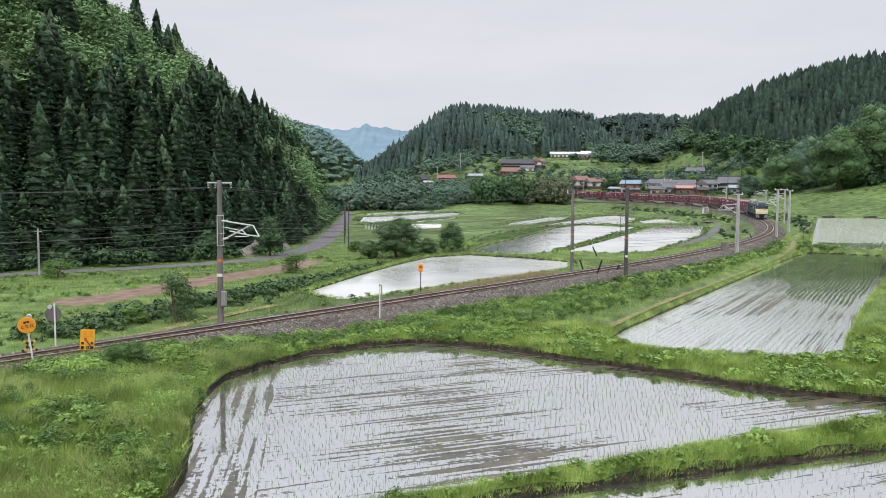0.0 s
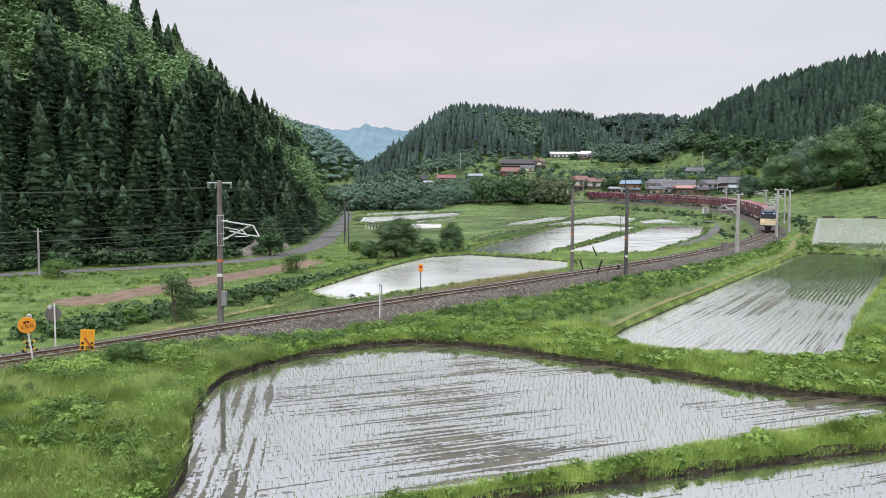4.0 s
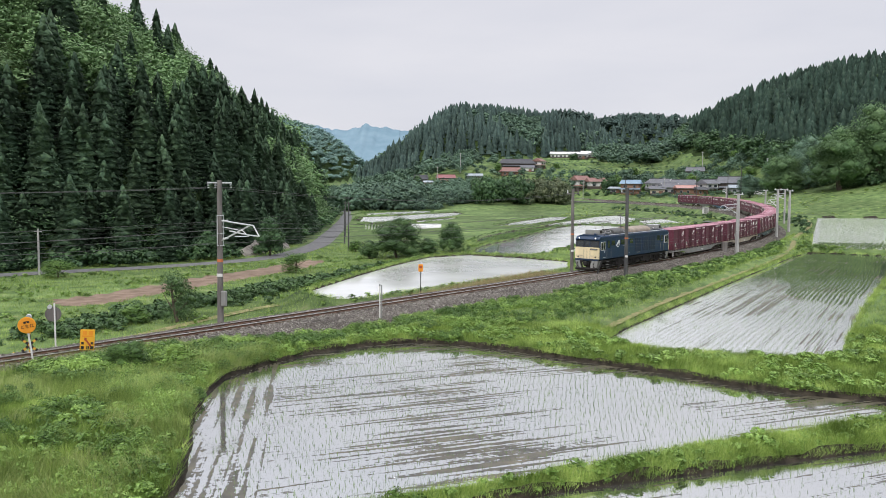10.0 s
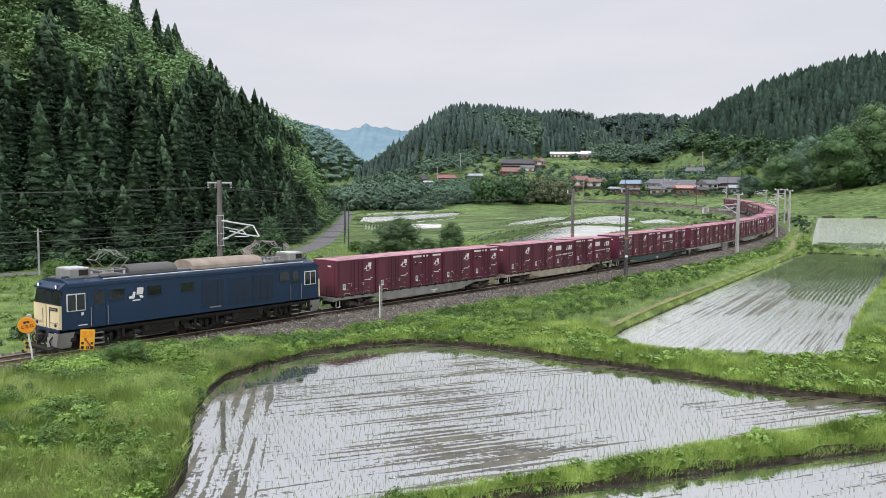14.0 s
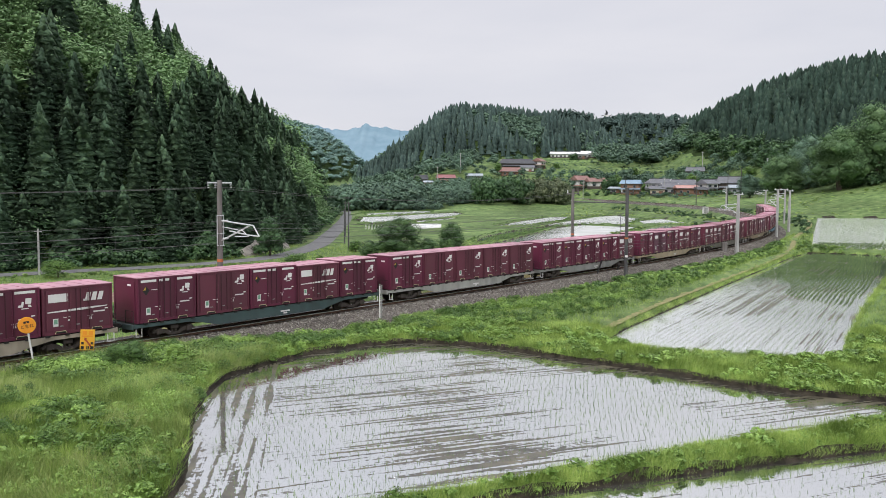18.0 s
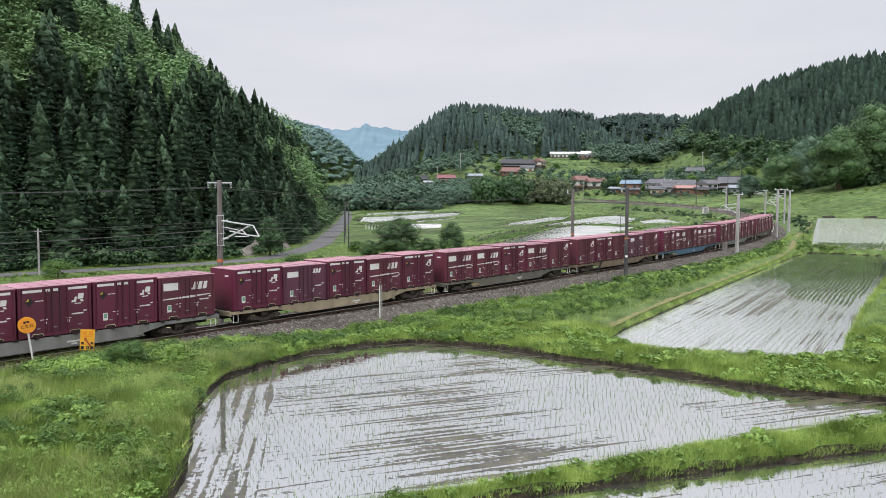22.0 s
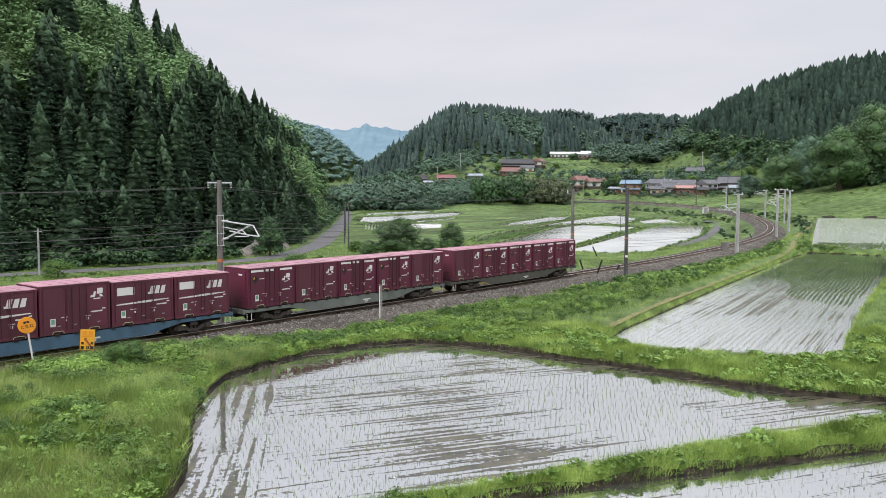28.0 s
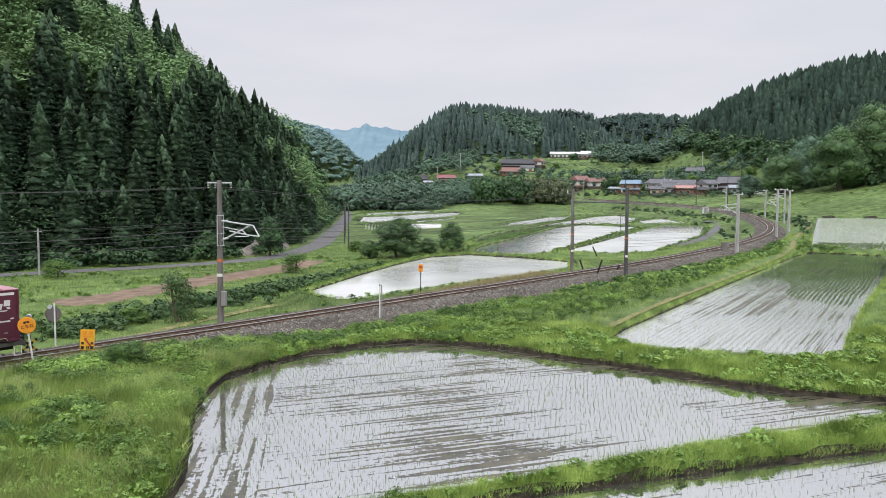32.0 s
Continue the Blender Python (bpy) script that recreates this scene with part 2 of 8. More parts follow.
def on_line(s, off=0.0, up=0.0):
    """A point beside the line; off is towards the camera's side."""
    a = float(np.interp(s, LINE_S, LINE_HEAD))
    return Vector((float(np.interp(s, LINE_S, LINE_X)) + off * math.cos(a),
                   float(np.interp(s, LINE_S, LINE_Y)) - off * math.sin(a),
                   float(np.interp(s, LINE_S, LINE_Z)) + up))


def line_frame(s, off=0.0, up=0.0):
    """A pose on the line: +y runs along it away from the camera, +x points to the camera's side."""
    a = float(np.interp(s, LINE_S, LINE_HEAD))
    return Matrix.Translation(on_line(s, off, up)) @ Matrix.Rotation(-a, 4, "Z")


def line_coords(px, py):
    """Arc length, side offset and rail height for arrays of places."""
    cx, cy, cs = LINE_X[::4], LINE_Y[::4], LINE_S[::4]
    best = np.full(px.shape, 1e18)
    bi = np.zeros(px.shape, int)
    for i in range(len(cx)):
        d = (px - cx[i]) ** 2 + (py - cy[i]) ** 2
        m = d < best
        best[m], bi[m] = d[m], i
    h = LINE_HEAD[::4][bi]
    dx, dy = px - cx[bi], py - cy[bi]
    off = dx * np.cos(h) - dy * np.sin(h)
    s = cs[bi] + dx * np.sin(h) + dy * np.cos(h)
    far = np.sqrt(best)
    off = np.where(np.abs(off) < far * 0.7, np.sign(off + 1e-9) * far, off)
    return s, off, np.interp(s, LINE_S, LINE_Z)


# ---------- the lie of the land ----------
def inside(px, py, poly):
    r = np.zeros(px.shape, bool)
    n = len(poly)
    for i in range(n):
        (x0, y0), (x1, y1) = poly[i], poly[(i + 1) % n]
        c = ((y0 > py) != (y1 > py)) & (px < (x1 - x0) * (py - y0) / (y1 - y0 + 1e-12) + x0)
        r ^= c
    return r


def to_polyline(px, py, pts, closed=True):
    best = np.full(px.shape, 1e18)
    n = len(pts)
    for i in range(n if closed else n - 1):
        (x0, y0), (x1, y1) = pts[i], pts[(i + 1) % n]
        dx, dy = x1 - x0, y1 - y0
        t = np.clip(((px - x0) * dx + (py - y0) * dy) / (dx * dx + dy * dy + 1e-12), 0, 1)
        best = np.minimum(best, (px - x0 - t * dx) ** 2 + (py - y0 - t * dy) ** 2)
    return np.sqrt(best)


def depth_in(px, py, poly):
    """Distance to the outline, positive inside."""
    d = to_polyline(px, py, poly)
    return np.where(inside(px, py, poly), d, -d)


def step(a, b, x):
    t = np.clip((x - a) / (b - a), 0, 1)
    return t * t * (3 - 2 * t)


# paddies: water level and outline
PADDIES = {
    "near": (-0.15, [(-7.3, 19), (-7.8, 23.7), (-8.6, 26.9), (-9.5, 30.2), (-10.0, 33.6), (-10.0, 36.8), (-8.7, 39.6), (-6.7, 42.4), (-4.2, 44.5), (-1.4, 45.4), (1.2, 44.8), (3.6, 43.4), (6.3, 41.2), (8.8, 39.4), (11.1, 37.6), (13.1, 35.7), (15.0, 34.4), (17.0, 33.6), (19.1, 33.0), (22.1, 32.6), (21.9, 31.3), (16.7, 29.9), (12.3, 28.1), (7.8, 26.2), (3.7, 24.1), (0.6, 22.5), (-2.6, 21.2)]),
    "front": (-0.2, [(-1.5, 20.6), (1.4, 22.1), (3.5, 23.1), (7.2, 24.4), (11.2, 25.8), (15.0, 27.0), (19.2, 28.3), (25.2, 30.0), (27, 22.0), (8, 15), (0, 15)]),
    "side": (-0.4, [(9.5, 47.1), (11.6, 51.2), (18.0, 61.7), (28.2, 78.2), (38.4, 94.5), (45.8, 106.4), (51.4, 114.1), (56.2, 112.5), (60.6, 109.1), (44.6, 81.4), (31.3, 60.2), (24.5, 48.6), (20.6, 41.5), (18.3, 41.5), (15.4, 41.8), (12.7, 42.6), (10.2, 45.2)]),
    "upper": (0.1, [(53.2, 117.0), (70.5, 154.3), (112, 243), (132, 240), (150, 226), (72, 106), (62.2, 112.6)]),
    "behind": (-1.3, [(-12.7, 76.2), (-9.2, 91.3), (-6.0, 102.8), (-1.9, 114.8), (3.8, 119.0), (10.9, 114.6), (16.8, 108.9), (15.3, 98.9), (7.2, 88.1), (4.0, 85.3), (-2.1, 77.9), (-4.9, 74.5), (-7.2, 71.4), (-9.1, 70.9), (-11.2, 73.1)]),
    "long": (-1.2, [(4.7, 124.1), (6.2, 133.7), (16.7, 164.0), (27.9, 199.6), (36.9, 215.6), (49.0, 204.6), (35.8, 173.7), (23.3, 141.6), (15.4, 121.6), (12.0, 118.3), (5.6, 120.2)]),
    "dark": (-1.25, [(5.8, 143.9), (7.9, 160.3), (14.6, 181.4), (21.4, 197.1), (28.3, 209.5), (18.6, 177.3), (9.8, 151.9)]),
    "far_strip": (-1.0, [(13.7, 205.5), (24.2, 238.4), (35.4, 267.2), (42.9, 273.5), (35.8, 244.1), (23.0, 213.0)]),
    "far_mid": (-1.0, [(24.6, 206.8), (34.8, 231.9), (52.7, 274.9), (61.1, 287.2), (62.0, 256.4), (48.9, 219.2), (41.0, 221.7)]),
    "bend": (-1.2, [(18.4, 125.0), (24.8, 139.0), (36.5, 165.7), (50.7, 199.2), (60.1, 218.2), (68.2, 212.7), (53.4, 169.1), (38.3, 138.6), (31.9, 124.8), (25.0, 121.2)]),
    "bend_strip": (-1.0, [(54.8, 234.4), (69.1, 257.3), (69.0, 230.8), (56.0, 222.0)]),
    "far_left": (-1.6, [(-25.7, 242.6), (-27.6, 274.6), (-16.8, 287.0), (-5.3, 313.5), (4.7, 329.2), (7.8, 315.6), (3.1, 284.4), (-8.7, 255.3), (-20.0, 231.7)]),
    "far_left_strip": (-1.5, [(-28.9, 309.7), (-19.5, 332.5), (-5.9, 350.9), (-5.5, 327.5), (-17.9, 304.9), (-27.2, 291.3)]),
    "far_left_low": (-1.65, [(-8.0, 247.0), (3.9, 275.0), (3.7, 259.4), (-7.3, 236.0)]),
    "rice_far": (-1.5, [(-34.2, 282.0), (-37.7, 314.7), (-32.1, 354.5), (-22.0, 372.0), (-6.4, 374.0), (1.4, 352.3), (-20.0, 341.5), (-30.6, 316.3)]),
    "rice_low": (-1.7, [(-22.5, 222.0), (-12.0, 243.0), (-9.0, 232.0), (-10.0, 214.0), (-19.0, 213.0)]),
}
VALLEY_ROAD = [(-75, 74), (-64.6, 85.1), (-52.1, 95.1), (-44.6, 100.7), (-36.2, 106.9), (-29.2, 114.7), (-24.7, 124.6), (-22.7, 145.2), (-24.4, 175.7), (-26.9, 209.8), (-31.2, 260.3), (-39.2, 327.3)]
SOIL = [(-36.6, 75.8), (-33.8, 79.7), (-29.2, 94.4), (-24.9, 103.3), (-19.6, 118.4), (-17.0, 117.0), (-17.8, 107.6), (-22.8, 94.4), (-26.4, 85.5), (-30.9, 72.9), (-34.4, 71.2)]
LANE = [(39.7, 138.4), (49.3, 155.1), (63.1, 188.6), (70.2, 206.9), (69.8, 216.2)]
DIKE_PATH = [(9.0, 48.1), (15.2, 59.0), (29.6, 82.1), (47.2, 111.1), (60.5, 139.0), (86, 190), (104, 240)]
# wooded hills: foot outline, slope, greatest rise
HILLS = {
    "left": ([(-400, -60), (-130, 66), (-66, 97), (-42, 117), (-34, 150), (-33, 190), (-35.5, 260), (-46, 297), (-80, 333), (-400, 370)], 1.0, 150),
    "middle": ([(-75, 660), (-30, 585), (50, 600), (110, 652), (168, 715), (175, 980), (-70, 980)], 0.6, 40),
    "right": ([(420, 60), (245, 195), (172, 280), (156, 350), (156, 440), (157, 560), (230, 800), (700, 900), (900, 60)], 0.53, 78),
    "saddle": ([(90, 840), (330, 790), (480, 1200), (40, 1200)], 0.5, 66),
    "distant_left": ([(-82, 930), (-112, 820), (-260, 720), (-620, 800), (-620, 1300), (-95, 1250)], 1.2, 76),
}


def land(px, py):
    """Height of the open ground."""
    left = step(8, -14, px)
    z_right = 0.1 + 0.004 * np.maximum(py - 60, 0)
    z_left = -1.0 - 1.1 * left
    s, off, zr = line_coords(px, py)
    # the ditch between ballast and dike
    z_right = z_right - 0.95 * step(10.5, 6.8, off) * step(115, 85, s) * step(-9, 6, s)
    side = step(6, -8, off)
    z = z_right * (1 - side) + z_left * side
    # the valley climbs to the village and the terraces
    up = np.maximum(py - 341, 0)
    z = z + np.minimum(up, 300) * 0.107 * step(-60, 30, px + (py - 335) * 0.02)
    z = z + 0.02 * np.minimum(up, 600) * step(30, -60, px)
    # hillside terraces behind the village
    ter = step(40, 60, px) * step(225, 190, px) * step(425, 440, py) * step(660, 640, py)
    q = 2.6
    fr = z / q - np.floor(z / q)
    z = z + ter * q * (step(0.78, 1.0, fr) - fr)
    # the grass slope under the wooded hill on the right
    foot = HILLS["right"][0]
    d = depth_in(px, py, foot)
    z = z + np.clip((d + 58) * 0.2, 0, 11.0) * step(60, 100, px) * (1 - 0.75 * step(310, 370, py) * step(4, -14, d))
    # the bank under the camera
    z = np.maximum(z, np.minimum(7.0 - 0.62 * (py - 1.5), 7.0) * step(70, 40, np.abs(px)))
    z = z + 0.45 * step(-9.5, -14, px) * step(36, 26, py)
    for name, (poly, slope, cap) in HILLS.items():
        d = np.maximum(depth_in(px, py, poly), 0)
        if name == "left":
            z = z + np.minimum(d, 6) * 1.6 + np.clip(d - 6, 0, 9) * 0.9 + np.clip(d - 15, 0, 25) * 0.85 + np.clip(d - 40, 0, 130) * 0.6
        else:
            z = z + cap * (1 - np.exp(-d * slope / cap * 1.25))
    # cutting and embankment of the line
    e = np.maximum(np.abs(off) - 3.3, 0) / 1.7
    brim = 0.62 * step(4, -8, s) * step(1.7, 2.5, off)
    z = np.clip(z, zr - 0.85 - e, zr - 0.85 + e + brim)
    # the bed under the ballast
    return z


def land_all(px, py):
    z = land(px, py)
    rough = 0.05 * np.sin(px * 1.7 + 0.6 * np.sin(py * 0.9)) * np.sin(py * 1.3 + 0.5 * np.sin(px * 0.8))
    z = z + rough * step(15, 22, py)
    mud = np.zeros(px.shape, bool)
    deep = {}
    for name, (lvl, poly) in PADDIES.items():
        x0, y0 = np.min(poly, 0) - 8
        x1, y1 = np.max(poly, 0) + 8
        box = (px > x0) & (px < x1) & (py > y0) & (py < y1)
        d = np.full(px.shape, -99.0)
        d[box] = depth_in(px[box], py[box], poly)
        deep[name] = d
        reach = 5.0 if lvl > -0.8 else 3.5
        near = (d > -reach) & (d < 0)
        bank = lvl + 0.28 + np.maximum(-d - 0.9, 0) * 0.8
        low = lvl + 0.22 - np.maximum(-d - 0.9, 0) * 0.6
        z = np.where(near, np.clip(z, low, bank), z)
    for name, (lvl, poly) in PADDIES.items():
        d = deep[name]
        z = np.where(d > -0.3, np.where(d > 0, lvl - np.clip(d, 0, 0.35) * 0.9, lvl - d * 0.8), z)
        mud |= (d > -0.12) & (d < 0.6)
    d = to_polyline(px, py, VALLEY_ROAD, False)
    z = np.where(d < 9, (-2.0 + 0.004 * np.maximum(py - 120, 0)) * step(9, 3, d) + z * (1 - step(9, 3, d)), z)
    return z, mud


def grades(parts, end, lo, hi, grow):
    """Grid lines: stretches of even spacing, growing outside them."""
    a = []
    for (x0, d), (x1, _) in zip(parts, parts[1:] + [(end, 0)]):
        a += list(np.arange(x0, x1 - 1e-6, d))
    d, x = parts[0][1], a[0]
    while x > lo:
        d *= grow
        x -= d
        a.insert(0, x)
    d, x = parts[-1][1], a[-1]
    while x < hi:
        d *= grow
        x += d
        a.append(x)
    return np.array(a)


def make_ground():
    ax = grades([(-62, 1.2), (-26, 0.45), (32, 1.2), (125, 4)], 190, -4200, 4200, 1.09)
    ay = grades([(12, 0.45), (62, 0.9), (130, 1.7), (300, 4), (420, 3.5)], 660, -600, 4600, 1.1)
    gx, gy = np.meshgrid(ax, ay)
    z, mud = land_all(gx.ravel(), gy.ravel())
    gx, gy = gx.ravel(), gy.ravel()
    v = np.stack([gx, gy, z], 1)
    nx, ny = len(ax), len(ay)
    i = (np.arange(ny - 1)[:, None] * nx + np.arange(nx - 1)[None, :]).ravel()
    f = np.stack([i, i + 1, i + nx + 1, i + nx], 1)
    cx, cy = gx[f].mean(1), gy[f].mean(1)
    idx = np.zeros(len(f), int)
    idx[mud[f].sum(1) >= 2] = 1
    idx[inside(cx, cy, SOIL)] = 2
    for poly, _, _ in HILLS.values():
        idx[depth_in(cx, cy, poly) > 1.5] = 3
    # ground far up the valley takes the haze-coloured material
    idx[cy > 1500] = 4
    ob = tri_mesh("ground", v, f, [M["grass_ground"], M["mud"], M["brown_soil"], M["forest_floor"], M["hazy_hill"]], idx)
    ob.data.polygons.foreach_set("use_smooth", [True] * len(f))
    return tagged(ob, "grassy valley floor with earth banks between the paddies", "ground", kind="structure")


def ground_z(x, y):
    z, _ = land_all(np.array([float(x)]), np.array([float(y)]))
    return float(z[0])


ground = make_ground()


# ---------- water in the paddies ----------
def water_mat(name, silt_glare, streak=0.0, angle=0.0, ripple=0.0, gloss=0.03, mirror=0.5, turn_at=None, dash=0.16, calm=None):
    m = bpy.data.materials.new(name)
    m.use_nodes = True
    nt = m.node_tree
    n, ln = nt.nodes.new, nt.links.new
    b = nt.nodes["Principled BSDF"]
    b.inputs["IOR"].default_value = 1.33
    b.inputs["Roughness"].default_value = gloss
    ge = n("ShaderNodeNewGeometry")
    mp = n("ShaderNodeMapping")
    mp.inputs["Rotation"].default_value = (0, 0, radians(-angle))
    ln(ge.outputs["Position"], mp.inputs[0])
    base = n("ShaderNodeTexNoise")
    base.inputs["Scale"].default_value, base.inputs["Detail"].default_value = 0.12, 4
    ln(mp.outputs[0], base.inputs["Vector"])
    ramp = n("ShaderNodeValToRGB")
    ramp.color_ramp.elements[0].position, ramp.color_ramp.elements[1].position = 0.3, 0.7
    ramp.color_ramp.elements[0].color = (*[c * 0.8 for c in silt_glare], 1)
    ramp.color_ramp.elements[1].color = (*[c * 1.15 for c in silt_glare], 1)
    ln(base.outputs[0], ramp.inputs[0])
    col, rough = ramp.outputs[0], None
    if streak:
        # mud ridges left by the planting machine, just at the surface
        mp2 = n("ShaderNodeMapping")
        mp2.inputs["Scale"].default_value = (dash, 4.2, 1.0)
        ln(mp.outputs[0], mp2.inputs[0])
        lines = mp2.outputs[0]
        if turn_at is not None:
            # headland: the machine turned along this edge
            mp3 = n("ShaderNodeMapping")
            mp3.inputs["Scale"].default_value = (0.12, 2.9, 1.0)
            mp4 = n("ShaderNodeMapping")
            mp4.inputs["Rotation"].default_value = (0, 0, radians(-99))
            ln(ge.outputs["Position"], mp4.inputs[0])
            ln(mp4.outputs[0], mp3.inputs[0])
            sx = n("ShaderNodeVectorMath")
            sx.operation = "DOT_PRODUCT"
            sx.inputs[1].default_value = (1.0, 0.16, 0.0)
            ln(ge.outputs["Position"], sx.inputs[0])
            lt = n("ShaderNodeMath")
            lt.operation = "LESS_THAN"
            lt.inputs[1].default_value = turn_at
            ln(sx.outputs["Value"], lt.inputs[0])
            mv = n("ShaderNodeMix")
            mv.data_type = "VECTOR"
            ln(lt.outputs[0], mv.inputs[0])
            ln(mp2.outputs[0], mv.inputs[4])
            ln(mp3.outputs[0], mv.inputs[5])
            lines = mv.outputs[1]
        nz = n("ShaderNodeTexNoise")
        nz.inputs["Scale"].default_value, nz.inputs["Detail"].default_value, nz.inputs["Roughness"].default_value = 1.0, 7, 0.6
        ln(lines, nz.inputs["Vector"])
        pz = n("ShaderNodeTexNoise")
        pz.inputs["Scale"].default_value, pz.inputs["Detail"].default_value = 0.13, 3
        ln(mp.outputs[0], pz.inputs["Vector"])
        ad = n("ShaderNodeMath")
        ad.operation = "MULTIPLY_ADD"
        ln(pz.outputs[0], ad.inputs[0])
        ad.inputs[1].default_value = 0.75
        fine = n("ShaderNodeTexNoise")
        fine.inputs["Scale"].default_value, fine.inputs["Detail"].default_value = 5.0, 4
        ln(mp.outputs[0], fine.inputs["Vector"])
        a0 = n("ShaderNodeMath")
        a0.operation = "MULTIPLY_ADD"
        ln(fine.outputs[0], a0.inputs[0])
        a0.inputs[1].default_value = 0.3
        ln(nz.outputs[0], a0.inputs[2])
        src = a0.outputs[0]
        if turn_at is not None:
            a1 = n("ShaderNodeMath")
            a1.operation = "MULTIPLY_ADD"
            ln(lt.outputs[0], a1.inputs[0])
            a1.inputs[1].default_value = 0.07
            ln(src, a1.inputs[2])
            src = a1.outputs[0]
        ln(src, ad.inputs[2])
        mr = n("ShaderNodeMapRange")
        mr.interpolation_type = "SMOOTHSTEP"
        mr.inputs[1].default_value, mr.inputs[2].default_value = 1.19 - streak * 0.14, 1.24 - streak * 0.14
        ln(ad.outputs[0], mr.inputs[0])
        mx = n("ShaderNodeMix")
        mx.data_type = "RGBA"
        ln(mr.outputs[0], mx.inputs[0])
        ln(col, mx.inputs[6])
        mud_noise = n("ShaderNodeTexNoise")
        mud_noise.inputs["Scale"].default_value, mud_noise.inputs["Detail"].default_value = 1.4, 7
        ln(ge.outputs["Position"], mud_noise.inputs["Vector"])
        mud_ramp = n("ShaderNodeValToRGB")
        mud_ramp.color_ramp.elements[0].position, mud_ramp.color_ramp.elements[1].position = 0.35, 0.68
        mud_ramp.color_ramp.elements[0].color, mud_ramp.color_ramp.elements[1].color = (0.04, 0.036, 0.024, 1), (0.115, 0.1, 0.062, 1)
        ln(mud_noise.outputs[0], mud_ramp.inputs[0])
        ln(mud_ramp.outputs[0], mx.inputs[7])
        col = mx.outputs[2]
        rr = n("ShaderNodeMapRange")
        rr.inputs[3].default_value, rr.inputs[4].default_value = 0.03, 0.42
        ln(mr.outputs[0], rr.inputs[0])
        ln(rr.outputs[0], b.inputs["Roughness"])
        rough = mr
    ln(col, b.inputs["Base Color"])
    wv = n("ShaderNodeTexNoise")
    wv.inputs["Scale"].default_value, wv.inputs["Detail"].default_value = 3.0, 3
    ln(mp.outputs[0], wv.inputs["Vector"])
    bp = n("ShaderNodeBump")
    bp.inputs["Distance"].default_value = 0.002 + ripple
    ln(wv.outputs[0], bp.inputs["Height"])
    if rough:
        bp2 = n("ShaderNodeBump")
        bp2.inputs["Distance"].default_value = 0.03
        ln(rough.outputs[0], bp2.inputs["Height"])
        ln(bp.outputs[0], bp2.inputs["Normal"])
        ln(bp2.outputs[0], b.inputs["Normal"])
    else:
        ln(bp.outputs[0], b.inputs["Normal"])
    # still water film over the silt
    gl, ms = n("ShaderNodeBsdfGlossy"), n("ShaderNodeMixShader")
    gl.inputs["Color"].default_value = (0.98, 0.99, 0.98, 1)
    gl.inputs["Roughness"].default_value = gloss
    ln(bp.outputs[0], gl.inputs["Normal"])
    if rough:
        fm = n("ShaderNodeMapRange")
        fm.inputs[3].default_value, fm.inputs[4].default_value = mirror, mirror * 0.1
        ln(rough.outputs[0], fm.inputs[0])
        ln(fm.outputs[0], ms.inputs[0])
    else:
        ms.inputs[0].default_value = mirror
    if calm:
        # the breeze ruffles one side of the water and leaves the other still
        sp, pn = n("ShaderNodeSeparateXYZ"), n("ShaderNodeTexNoise")
        pn.inputs["Scale"].default_value = 0.12
        ln(ge.outputs["Position"], sp.inputs[0])
        ln(ge.outputs["Position"], pn.inputs["Vector"])
        total = None
        for src, k in ((sp.outputs[0], calm[0]), (sp.outputs[1], calm[1]), (pn.outputs[0], calm[4])):
            mu = n("ShaderNodeMath")
            mu.operation = "MULTIPLY_ADD"
            ln(src, mu.inputs[0])
            mu.inputs[1].default_value, mu.inputs[2].default_value = k, 0.0
            if total:
                ln(total, mu.inputs[2])
            total = mu.outputs[0]
        cr = n("ShaderNodeMapRange")
        cr.inputs[1].default_value, cr.inputs[2].default_value = calm[2], calm[3]
        cr.inputs[3].default_value, cr.inputs[4].default_value = 0.02, gloss
        ln(total, cr.inputs[0])
        ln(cr.outputs[0], gl.inputs["Roughness"])
        if not rough:
            cm = n("ShaderNodeMapRange")
            cm.inputs[1].default_value, cm.inputs[2].default_value = calm[2], calm[3]
            cm.inputs[3].default_value, cm.inputs[4].default_value = 0.88, mirror
            ln(total, cm.inputs[0])
            ln(cm.outputs[0], ms.inputs[0])
    ln(b.outputs[0], ms.inputs[1])
    ln(gl.outputs[0], ms.inputs[2])
    ln(ms.outputs[0], nt.nodes["Material Output"].inputs["Surface"])
    return m


SILT = (0.075, 0.078, 0.07)
M["water_near"] = water_mat("water_near", SILT, streak=0.8, angle=22, mirror=0.76, turn_at=-1.66)
M["water_side"] = water_mat("water_side", (0.3, 0.3, 0.27), streak=0.5, angle=58.6, gloss=0.24, mirror=0.85, dash=0.06, calm=(0.0, -1.0, -92, -66, 8))
# next four: near-white bases stand in for sky glare on far water
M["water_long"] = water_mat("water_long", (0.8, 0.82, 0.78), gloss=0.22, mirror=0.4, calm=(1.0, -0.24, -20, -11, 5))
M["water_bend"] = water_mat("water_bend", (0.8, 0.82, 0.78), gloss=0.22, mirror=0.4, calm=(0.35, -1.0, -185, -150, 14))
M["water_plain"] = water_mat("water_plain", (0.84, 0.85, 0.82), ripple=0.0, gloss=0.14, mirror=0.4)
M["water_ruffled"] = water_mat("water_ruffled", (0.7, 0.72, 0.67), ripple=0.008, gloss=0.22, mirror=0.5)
M["water_dark"] = water_mat("water_dark", (0.08, 0.11, 0.07), mirror=0.4)


